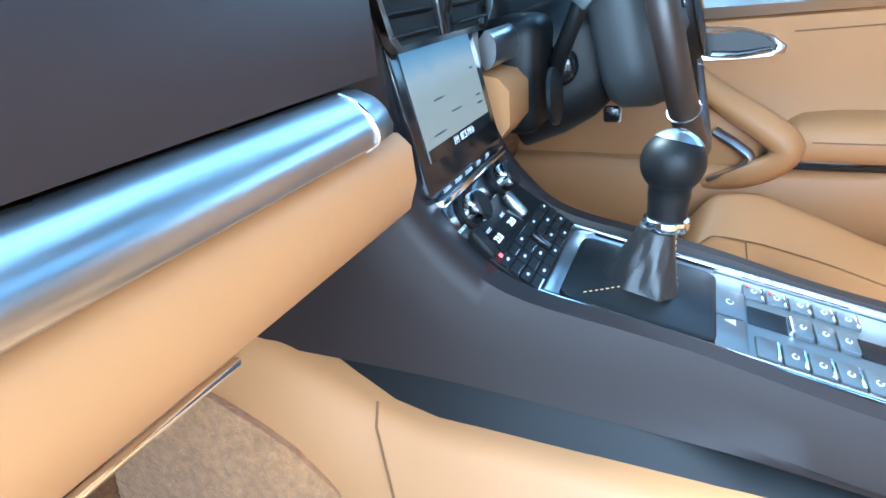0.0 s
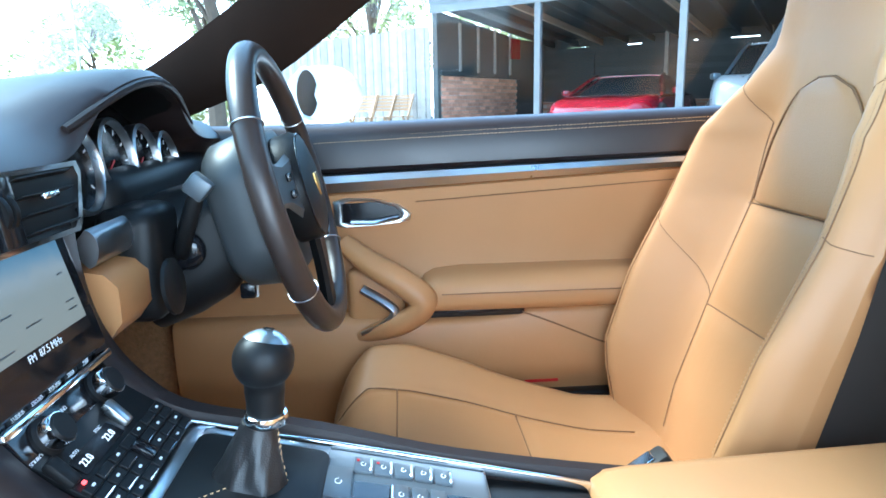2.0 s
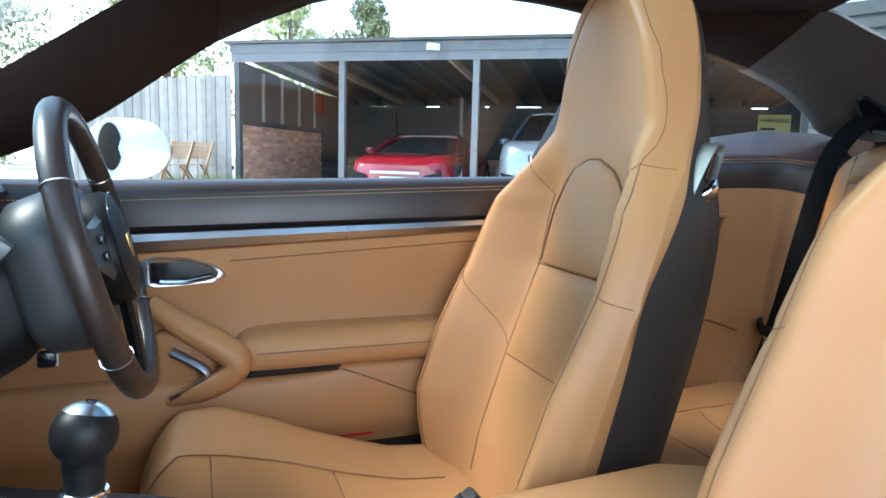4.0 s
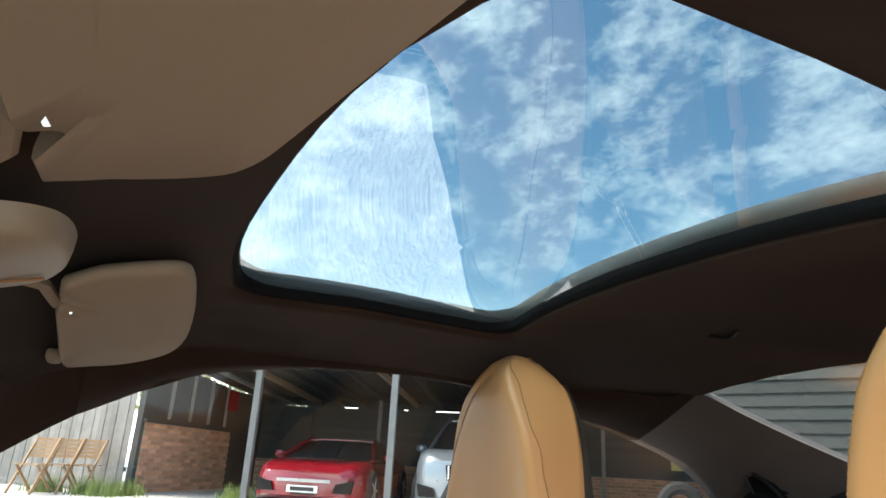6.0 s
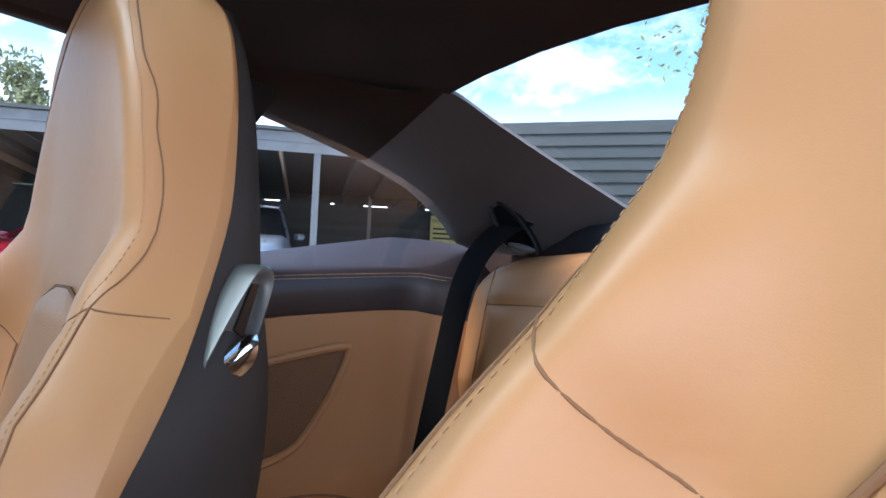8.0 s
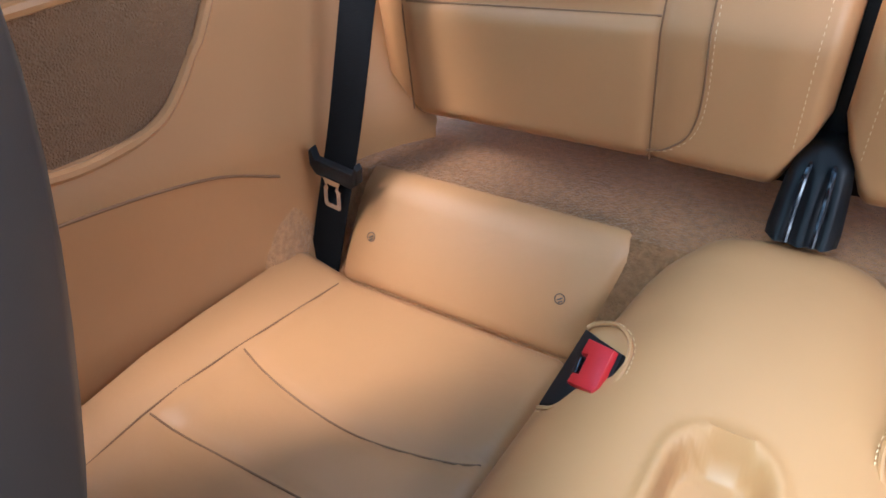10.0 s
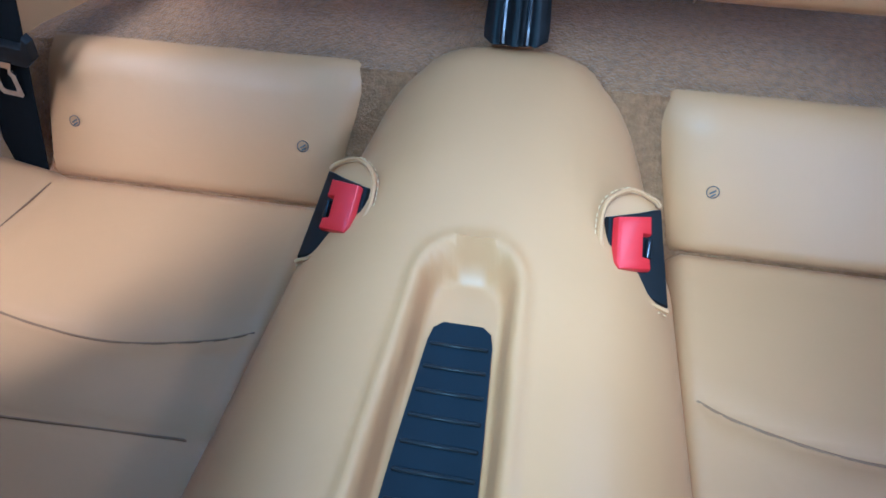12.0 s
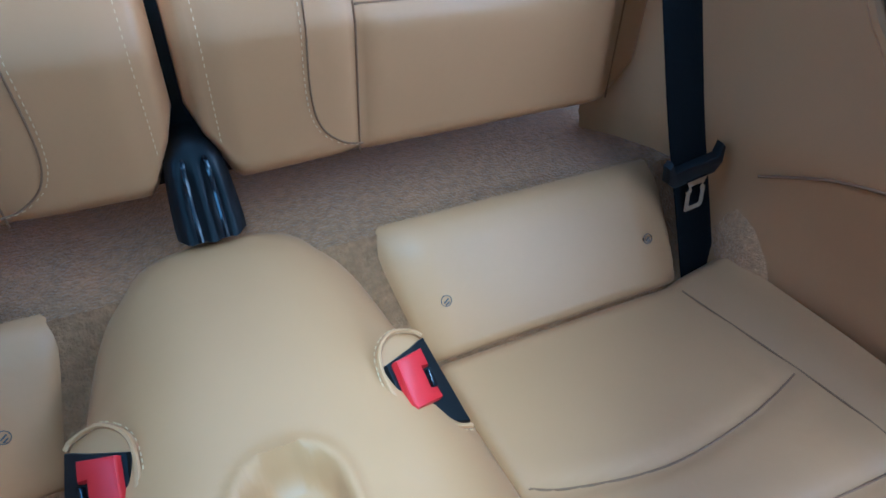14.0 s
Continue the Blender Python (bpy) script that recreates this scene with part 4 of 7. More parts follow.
def tunnel_z(x, y):
    w = interp(y, (-1.25, -1.235, -1.2, -1.12, -1.03, -0.62), (0.07, 0.105, 0.14, 0.168, 0.188, 0.20))
    top = interp(y, (-1.25, -1.235, -1.2, -1.1, -1.0, -0.9, -0.62), (0.552, 0.562, 0.563, 0.545, 0.527, 0.510, 0.48))
    zb = interp(y, (-1.25, -1.2, -1.1, -0.6), (0.54, 0.47, 0.39, 0.37))
    u = min(1.0, abs(x) / w)
    return w, zb + (top - zb) * (1 - u ** 2.7) ** 0.62 + tray_depth(x, y)


rings = []
for y in list(np.linspace(-0.60, -1.0, 60)) + list(np.linspace(-1.01, -1.25, 22)):
    w, _ = tunnel_z(0, y)
    xs = [w * u for u in (-1, -0.985, -0.95, -0.9, -0.82, -0.72, -0.6, -0.5)] + list(np.linspace(-0.42 * 0.19, 0.42 * 0.19, 45) * (w / 0.19)) + [w * u for u in (0.5, 0.6, 0.72, 0.82, 0.9, 0.95, 0.985, 1)]
    rings.append([V(-w, y, 0.28)] + [V(x, y, tunnel_z(x, y)[1]) for x in xs] + [V(w, y, 0.28)])
part("cover", loft(rings), TAN, tun, "tan leather cover", angle=75)

# ---- driver's door ----
door = thing("side_door", "closed side door, tan leather panel, dark padded top, silver strip", "door", (0.68, -0.1, 0.3))


def door_profile(y, pts):
    return [V(x, y, z) for x, z in pts]


ys = np.linspace(0.45, -0.62, 16)
part("top_pad", loft([door_profile(y, [(0.705, 0.868 + 0.02 * k), (0.672, 0.876 + 0.02 * k), (0.650, 0.868 + 0.022 * k), (0.642, 0.852 + 0.025 * k), (0.640, 0.80 + 0.022 * k), (0.652, 0.79 + 0.025 * k), (0.71, 0.79)]) for y in ys for k in [interp(y, (-0.6, 0.2), (1, 0))]]), PAD, door, "dark brown leather", angle=50)
part("silver_strip", loft([door_profile(y, [(0.66, 0.79 + 0.025 * k), (0.641, 0.787 + 0.026 * k), (0.637, 0.775 + 0.03 * k), (0.645, 0.757 + 0.04 * k), (0.67, 0.757 + 0.04 * k)]) for y in ys for k in [interp(y, (-0.6, 0.2), (1, 0))]]), SILVER, door, "polished metal strip")
ys2 = np.linspace(0.45, -0.62, 22)
part("panel", loft([door_profile(y, [(0.66, 0.758 + 0.04 * k), (0.648, 0.752 + 0.04 * k), (0.655, 0.70), (0.660, 0.64), (0.658, 0.615), (0.655, 0.56), (0.655, 0.53), (0.70, 0.53), (0.70, 0.75)]) for y in ys2 for k in [interp(y, (-0.6, 0.2), (1, 0))]]), TAN, door, "tan leather", angle=50)
rings = []
for y in (0.012, 0.006, -0.01, -0.06, -0.15, -0.25, -0.35, -0.45, -0.62):
    f = interp(y, (-0.62, -0.05, 0.0, 0.012), (0.0, 0.0, 0.006, 0.02))
    rings.append(door_profile(y, [(0.662, 0.622 - f), (0.64, 0.616 - f), (0.612, 0.606 - f), (0.600 + f, 0.592 - f), (0.598 + f, 0.565), (0.606, 0.550 + f * 0.3), (0.62, 0.546), (0.67, 0.546)]))
ar = part("armrest", loft(rings), TAN, door, "tan leather armrest", angle=60)
part("seam", tube([V(0.5985, y, 0.582) for y in np.linspace(-0.02, -0.6, 12)], 0.0012, 6), SEAM, ar)
rings = []
for y in (0.45, 0.3, 0.16, 0.08, 0.03, 0.0, -0.05, -0.10, -0.15, -0.165, -0.18, -0.25, -0.35, -0.45, -0.62):
    t = interp(y, (-0.62, -0.18, -0.16, -0.14, 0.0, 0.05, 0.12, 0.45), (0.548, 0.548, 0.545, 0.534, 0.530, 0.536, 0.540, 0.540))
    rings.append(door_profile(y, [(0.67, t), (0.640, t), (0.624, t - 0.004), (0.618, t - 0.015), (0.618, 0.44), (0.625, 0.41), (0.640, 0.395), (0.645, 0.25), (0.70, 0.25)]))
lp = part("lower_panel", loft(rings), TAN, door, "tan leather pocket panel", angle=60)
part("pocket_gap", box((0.640, -0.07, 0.541), (0.040, 0.20, 0.016), 0.003), GLOSSY, door, "dark pocket opening")
part("seam", tube([V(0.6172, -0.165, 0.540), V(0.6165, -0.22, 0.518), V(0.6165, -0.30, 0.482), V(0.6165, -0.40, 0.445)], 0.0018, 6), SEAM, lp)
part("reflector", box((0.638, -0.205, 0.402), (0.010, 0.065, 0.014), 0.003), RED, door, "red door reflector")
part("sill_strip", box((0.630, -0.30, 0.375), (0.03, 0.42, 0.012), 0.004), BLACK, door)
part("door_shell", box((0.690, -0.08, 0.54), (0.022, 1.10, 0.62), 0.004), BLACK, door, "dark inner door shell")
part("outer_skin", loft([[V(x, y, z) for x, z in ((0.705, 0.22), (0.76, 0.30), (0.80, 0.55), (0.78, 0.75), (0.715, 0.865), (0.705, 0.86))] for y in (0.47, 0.1, -0.3, -0.63)]), WHITE, door, "white painted outer skin", angle=50)
# pull handle
pp = curve([(0.640, 0.150, 0.672), (0.618, 0.10, 0.636), (0.603, 0.045, 0.603), (0.598, 0.012, 0.574), (0.602, 0.028, 0.545), (0.612, 0.075, 0.520), (0.630, 0.125, 0.503)], 6)
rr = [interp(k, (0, 0.2, 0.5, 0.8, 1), (0.018, 0.024, 0.026, 0.024, 0.016)) for k in np.linspace(0, 1, len(pp))]
pull = part("pull_handle", tube(pp, rr, 12, flat=0.8), TAN, door, "tan leather pull handle")
part("pull_insert", tube(curve([(0.618, 0.118, 0.592), (0.606, 0.082, 0.572), (0.600, 0.062, 0.553), (0.606, 0.085, 0.528), (0.616, 0.12, 0.510)], 6), 0.009, 8, flat=0.6), SILVER, pull, "satin silver insert")
part("pull_back", box((0.640, 0.095, 0.575), (0.03, 0.10, 0.10), 0.014, 3), TAN, door)
# opener in its bright surround
ho = [(0.070, 0.020), (0.050, 0.026), (0.0, 0.024), (-0.045, 0.012), (-0.066, -0.004), (-0.064, -0.014), (-0.045, -0.020), (0.0, -0.024), (0.05, -0.026), (0.070, -0.022)]
OM = Matrix(((0, 0, -1, 0.652), (1, 0, 0, 0.094), (0, 1, 0, 0.723), (0, 0, 0, 1)))
hd = part("handle_surround", loft([[OM @ V(x * f, y * f, z) for x, y in ho] for f, z in ((1.0, 0.0), (1.0, 0.006), (0.95, 0.009), (0.80, 0.008), (0.76, 0.0))], caps=False), SILVER, door, "bright handle surround", angle=60)
part("handle_recess", plate([(x * 0.8, y * 0.8) for x, y in ho], 0.002, m=OM), GLOSSY, hd, "dark recess")
part("lever", tube([OM @ V(0.04, -0.016, 0.010), OM @ V(0.0, -0.017, 0.013), OM @ V(-0.045, -0.010, 0.010)], 0.005, 8, flat=0.6), CHROME, hd, "chrome release lever")
# stitching
part("stitching", stitches([V(0.6425, y, interp(y, (-0.6, 0.2), (0.879, 0.851))) for y in np.linspace(0.4, -0.6, 20)], 0.004, 0.0025, 0.0007), STITCH, door)
part("stitching", stitches([V(0.6415, y, interp(y, (-0.6, 0.2), (0.873, 0.844))) for y in np.linspace(0.4, -0.6, 20)], 0.004, 0.0025, 0.0007), STITCH, door)
part("seam", tube([V(0.6488, y, interp(y, (-0.6, 0.07), (0.776, 0.736))) for y in np.linspace(0.02, -0.6, 16)], 0.0011, 6), SEAM, door)

# ---- trim beside the rear seats ----
for sgn in (1, -1):
    q = thing("quarter_trim", "rear side trim, dark padded top over tan leather", "side trim", (sgn * 0.62, -0.95, 0.4), "rear side trims")
    ys = list(np.linspace(-0.62, -1.18, 12)) + [-1.23, -1.27, -1.30]
    xs = [interp(y, (-1.30, -1.25, -1.18, -1.0, -0.62), (0.50, 0.56, 0.60, 0.622, 0.64)) for y in ys]
    k = [interp(y, (-1.3, -1.18, -0.9, -0.62), (0.93, 0.946, 0.934, 0.90)) for y in ys]
    part("top_pad", mirror(loft([[V(x + 0.08, y, z + interp(y, (-1.25, -0.9, -0.62), (0.075, 0.035, 0.02))), V(x + 0.01, y, z + 0.012), V(x, y, z), V(x - 0.004, y, z - 0.03), V(x, y, z - interp(y, (-1.3, -1.1, -0.9), (0.075, 0.062, 0.06))), V(x + 0.08, y, z - 0.07)] for x, y, z in zip(xs, ys, k)]), sgn), PAD, q, "dark brown leather", angle=50)
    part("panel", mirror(loft([[V(x + 0.03, y, z - 0.06), V(x + 0.002, y, z - 0.063), V(x, y, z - 0.08), V(x + 0.004, y, 0.72), V(x - 0.002, y, 0.62), V(x - 0.010, y, 0.588), V(x - 0.007, y, 0.580), V(x - 0.010, y, 0.45), V(x - 0.022, y, 0.39), V(x + 0.05, y, 0.30)] for x, y, z in zip(xs, ys, k)]), sgn), TAN, q, "tan leather", angle=50)



# ---- fittings of the centre stack ----
def plane_at(o, up):
    """A frame on a tilted panel: x to the right, y up the panel, z out of it."""
    u = V(*up).normalized()
    n = V(1, 0, 0).cross(u)
    return Matrix(((1, u.x, n.x, o[0]), (0, u.y, n.y, o[1]), (0, u.z, n.z, o[2]), (0, 0, 0, 1)))


def lettering(text, size, m, mat, parent, spread=1.0):
    """Raised letters lying on a panel."""
    c = bpy.data.curves.new("lettering", "FONT")
    c.body, c.size, c.align_x, c.align_y, c.extrude = text, size, "CENTER", "CENTER", 0.0002
    o = new("lettering", c)
    bpy.context.view_layer.update()
    me = bpy.data.meshes.new_from_object(o)
    bpy.data.objects.remove(o)
    me.transform(m)
    me.materials.clear()
    me.materials.append(mat)
    o = new("lettering", me)
    o.parent = parent
    o.matrix_parent_inverse = parent.matrix_world.inverted()
    return o


INK = surface("white_print", (0.75, 0.76, 0.78), 0.5, mottle=(40, 0.05))
SCREEN = glow("screen_map", (0.55, 0.58, 0.55), 0.5)
nt = SCREEN.node_tree
co = nt.nodes.new("ShaderNodeTexCoord")
sep = nt.nodes.new("ShaderNodeSeparateXYZ")
rp = nt.nodes.new("ShaderNodeValToRGB")
nz = nt.nodes.new("ShaderNodeTexNoise")
nz.inputs["Scale"].default_value = 45
mth = nt.nodes.new("ShaderNodeMath")
mth.operation = "MULTIPLY_ADD"
mth.inputs[1].default_value = 0.16
nt.links.new(co.outputs["Object"], nz.inputs["Vector"])
nt.links.new(co.outputs["Generated"], sep.inputs[0])
nt.links.new(nz.outputs["Fac"], mth.inputs[0])
nt.links.new(sep.outputs["Z"], mth.inputs[2])
nt.links.new(mth.outputs[0], rp.inputs[0])
el = rp.color_ramp.elements
el[0].position, el[0].color = 0.0, (0.52, 0.53, 0.46, 1)
el[1].position, el[1].color = 1.08, (0.16, 0.36, 0.55, 1)
for pos, colr in ((0.62, (0.50, 0.54, 0.50, 1)), (0.78, (0.55, 0.62, 0.64, 1)), (0.9, (0.30, 0.48, 0.62, 1))):
    e = el.new(pos)
    e.color = colr
pb = nt.nodes["Principled BSDF"]
nt.links.new(rp.outputs[0], pb.inputs["Emission Color"])
pb.inputs["Base Color"].default_value = (0.02, 0.02, 0.02, 1)
pb.inputs["Emission Strength"].default_value = 0.095

SM = plane_at((0, 0.340, 0.752), (0, 0.245, 0.97))
scr = part("screen_bezel", plate(rounded(0.182, 0.124, 0.006), 0.009, 0.002, m=SM @ Matrix.Translation((0, 0.002, -0.002))), GLOSSY, cons, "gloss black bezel")
disp = part("display", plate(rounded(0.148, 0.086, 0.002), 0.001, m=SM @ Matrix.Translation((-0.001, 0.006, 0.0075))), SCREEN, scr, "lit map display")
part("display_bar", plate(rounded(0.148, 0.010, 0.001), 0.0006, m=SM @ Matrix.Translation((-0.001, -0.032, 0.0085))), GLOSSY, disp, "dark status bar")
lettering("FM  87.5 MHz", 0.0085, SM @ Matrix.Translation((0.0, -0.032, 0.0094)), INK, disp)
for x, y, w in ((-0.03, 0.004, 0.028), (0.0, -0.010, 0.03), (-0.045, -0.020, 0.034), (0.058, 0.016, 0.012), (0.058, -0.008, 0.018), (0.058, -0.015, 0.02)):
    part("text_bar", plate(rounded(w * 0.7, 0.0013, 0.0005), 0.0004, m=SM @ Matrix.Translation((x, y, 0.0087))), BLUEGREY, disp)
part("screen_trim", plate(rounded(0.166, 0.007, 0.002), 0.012, 0.002, m=SM @ Matrix.Translation((0, -0.066, 0.0))), CHROME, cons, "bright strip under the display")

# air vents
VM = plane_at((0.003, 0.343, 0.829), (0, 0.13, 0.99))
vo = [(-0.116, 0.030), (0.122, 0.030), (0.126, 0.020), (0.108, -0.022), (0.098, -0.031), (-0.098, -0.031), (-0.108, -0.022), (-0.120, 0.020)]


def ring_plate(outer, f, depth, m):
    """A flat rim between an outline and the same outline drawn in."""
    inner = [(x - f * (1 if x > 0 else -1) * 1.6, y - f * (1 if y > 0 else -1)) for x, y in outer]
    rr = [[m @ V(x, y, 0) for x, y in outer], [m @ V(x, y, depth) for x, y in outer], [m @ V(x, y, depth) for x, y in inner], [m @ V(x, y, -0.01) for x, y in inner]]
    return loft(rr, caps=False)


vent = part("air_vent", ring_plate(vo, 0.0042, 0.006, VM), CHROME, cons, "silver vent surround")
part("vent_box", plate([(x * 0.97, y * 0.95) for x, y in vo][::-1], -0.004, m=VM @ Matrix.Translation((0, 0, 0.0005))), BLACK, vent)
for sx in (-1, 1):
    for k in range(4):
        w = 0.086 - 0.003 * k
        part("slat", box((0, 0, 0), (w, 0.010, 0.0016), 0.0006, 1, m=VM @ Matrix.Translation((sx * 0.063, 0.022 - 0.0145 * k, 0.003)) @ Matrix.Rotation(radians(70), 4, "X")), BLACK, vent)
    part("slider", box((0, 0, 0), (0.024, 0.006, 0.006), 0.002, 2, m=VM @ Matrix.Translation((sx * 0.058, 0.006, 0.009))), CHROME, vent, "bright slider")
part("divider", box((0, 0, 0), (0.028, 0.056, 0.008), 0.002, 2, m=VM @ Matrix.Translation((0.002, 0, 0.002))), GLOSSY, vent)
for sx in (-0.005, 0.005):
    part("thumbwheel", lathe([(0.001, -0.003), (0.018, -0.003), (0.019, 0), (0.018, 0.003), (0.001, 0.003)], 20, VM @ Matrix.Translation((0.002 + sx, 0, -0.008)) @ Matrix.Rotation(radians(90), 4, "Y")), BLACK, vent)

# radio panel with two knobs
RM = plane_at((0, 0.318, 0.676), (0, 0.52, 0.85))
rad = part("radio_panel", plate(rounded(0.150, 0.052, 0.003), 0.005, 0.0015, m=RM), GLOSSY, cons, "gloss black radio panel")
for i, w in enumerate((0.024, 0.024, 0.022, 0.022, 0.024)):
    x = -0.052 + 0.026 * i
    part("button", plate(rounded(w, 0.010, 0.001), 0.0025, 0.0006, m=RM @ Matrix.Translation((x, 0.016, 0.004))), BLACK, rad)
    part("button_edge", plate(rounded(w * 0.92, 0.0014, 0.0005), 0.0032, m=RM @ Matrix.Translation((x, 0.0095, 0.004))), CHROME, rad, "bright lower edge")
for x, t in ((-0.052, "TUNER"), (-0.026, "MEDIA"), (0.0, "PHONE"), (0.026, "NAV"), (0.052, "MAP")):
    lettering(t, 0.0052, RM @ Matrix.Translation((x, 0.0165, 0.0068)), INK, rad)
lettering("SOUND", 0.0045, RM @ Matrix.Translation((-0.012, -0.002, 0.0054)), INK, rad)
lettering("SOURCE", 0.0045, RM @ Matrix.Translation((-0.064, -0.016, 0.0054)), INK, rad)
lettering("CAR", 0.0045, RM @ Matrix.Translation((0.02, -0.018, 0.0054)), INK, rad)
for x in (-0.043, 0.043):
    kn = part("knob", lathe([(0.0155, 0.0), (0.0155, 0.004), (0.0125, 0.006), (0.012, 0.017), (0.0105, 0.019), (0.0, 0.019)], 24, RM @ Matrix.Translation((x, -0.009, 0.004))), BLACK, rad)
    part("knob_ring", lathe([(0.0128, 0.0), (0.0132, 0.006), (0.0126, 0.011), (0.0120, 0.011), (0.0120, 0.0)], 24, RM @ Matrix.Translation((x, -0.009, 0.010))), CHROME, kn, "bright metal ring")

# climate panel
CM = plane_at((0, 0.277, 0.6405), (0, 0.067, 0.047))
cli = part("climate_panel", plate(rounded(0.148, 0.074, 0.003), 0.004, 0.001, m=CM), BLACK, cons)
part("climate_display", plate(rounded(0.066, 0.016, 0.001), 0.001, m=CM @ Matrix.Translation((-0.022, 0.012, 0.004))), GLOSSY, cli, "dark climate display")
AMBER = glow("display_white", (0.75, 0.78, 0.82), 0.2)
for x in (-0.042, -0.004):
    lettering("22.0", 0.0085, CM @ Matrix.Translation((x, 0.011, 0.0053)), AMBER, cli)
lettering("SYNC", 0.004, CM @ Matrix.Translation((-0.004, 0.021, 0.0053)), INK, cli)
lettering("AUTO", 0.004, CM @ Matrix.Translation((-0.042, 0.021, 0.0053)), INK, cli)
for x in (0.024, -0.068):
    part("rocker", box((0, 0, 0), (0.013, 0.026, 0.009), 0.003, 2, m=CM @ Matrix.Translation((x, 0.018, 0.007)) @ Matrix.Rotation(radians(12), 4, "X")), SILVER if x > 0 else BLACK, cli)
for r in range(4):
    for c in range(7):
        x, y = -0.063 + 0.0208 * c, -0.004 - 0.0095 * r
        if c == 3 and r in (1, 2):
            continue
        b = part("button", plate(rounded(0.0188, 0.0082, 0.001), 0.003, 0.0006, 1, m=CM @ Matrix.Translation((x, y, 0.0035))), BLACK, cli)
        if (r + c) % 2 == 0:
            part("icon", plate(rounded(0.0042, 0.0022, 0.0008), 0.0004, m=CM @ Matrix.Translation((x, y, 0.0064))), INK, b)
        elif c != 3:
            part("button_edge", plate(rounded(0.017, 0.0010, 0.0004), 0.0004, m=CM @ Matrix.Translation((x, y - 0.003, 0.0064))), CHROME, b)
part("fan_switch", box((0, 0, 0), (0.012, 0.020, 0.007), 0.002, 2, m=CM @ Matrix.Translation((0.0, -0.018, 0.006))), GLOSSY, cli)
part("warning_dot", plate(rounded(0.004, 0.003, 0.001), 0.001, m=CM @ Matrix.Translation((-0.066, 0.002, 0.0064))), glow("red_dot", (0.9, 0.05, 0.05), 1.0), cli, "small red light")

# console top plate round the gear lever
TM = plane_at((0, 0.113, 0.583), (0, 1, 0.2286))
part("top_plate", plate(rounded(0.150, 0.285, 0.008), 0.004, 0.0015, m=TM), SILVER, cons, "satin silver trim plate")
for sx in (-1, 1):
    part("edge_strip", box((0, 0, 0), (0.007, 0.50, 0.010), 0.002, 2, m=TM @ Matrix.Translation((sx * 0.0715, -0.10, 0.007))), CHROME, cons, "bright edge strip")
part("cross_strip", box((0, 0, 0), (0.145, 0.014, 0.005), 0.002, 2, m=TM @ Matrix.Translation((0, 0.130, 0.003))), SILVER, cons, "silver cross strip")
# switch bank behind the lever
def key(x, y, w, h, lift, parent, edge=False, icon=0.0, mat=BLUEGREY):
    """A flat switch, with its bright rear edge or a small printed sign where it has one."""
    b = part("button", plate(rounded(w, h, 0.0015), lift, 0.0008, m=TM @ Matrix.Translation((x, y, 0.0056))), mat, parent)
    if edge:
        part("button_edge", box((0, 0, 0), (w * 0.86, 0.0026, 0.0016), 0.0006, 1, m=TM @ Matrix.Translation((x, y - h / 2 + 0.0012, 0.0058 + lift))), CHROME, b, "bright edge")
    if icon:
        part("icon", tube([TM @ V(x + icon * math.cos(a), y + icon * 0.7 * math.sin(a), 0.0058 + lift) for a in np.linspace(0, 5.2, 10)], 0.0004, 4), INK, b)
    return b


bank = part("switch_bank", plate(rounded(0.136, 0.150, 0.006), 0.003, 0.001, m=TM @ Matrix.Translation((0, -0.066, 0.003))), BLUEGREY, cons, "satin grey switch bank")
key(-0.040, -0.004, 0.050, 0.024, 0.003, bank)
key(0.012, -0.004, 0.046, 0.024, 0.003, bank, icon=0.004)
part("hazard_mark", plate([(-0.0045, -0.0035), (0.0045, -0.0035), (0, 0.0045)], 0.0005, m=TM @ Matrix.Translation((-0.022, -0.004, 0.0088))), INK, bank, "white triangle")
for i in range(5):
    key(-0.045, -0.030 - 0.0185 * i, 0.030, 0.0165, 0.003, bank, edge=True, icon=0.0032 if i else 0)
    b = key(0.045, -0.024 - 0.0185 * i, 0.024, 0.0165, 0.003, bank, edge=True, icon=0.003)
    if i < 2:
        part("indicator", plate(rounded(0.0032, 0.0026, 0.0008), 0.0006, m=TM @ Matrix.Translation((0.050, -0.019 - 0.0185 * i, 0.0088))), RED, b, "red indicator")
for y, h in ((-0.034, 0.032), (-0.117, 0.034)):
    part("slot", plate(rounded(0.030, h, 0.002), 0.0012, m=TM @ Matrix.Translation((0.004, y, 0.0056))), GLOSSY, bank, "dark recess")
for i in range(3):
    key(0.004, -0.0585 - 0.0165 * i, 0.030, 0.0145, 0.004, bank, icon=0.003)
part("roller", tube([TM @ V(-0.008, -0.051, 0.0075), TM @ V(0.016, -0.051, 0.0075)], 0.0026, 10), CHROME, bank, "bright roller")
part("badge", box((0, 0, 0), (0.052, 0.006, 0.004), 0.0015, 2, m=TM @ Matrix.Translation((0.012, 0.0125, 0.0065))), CHROME, cons, "bright metal badge without lettering")
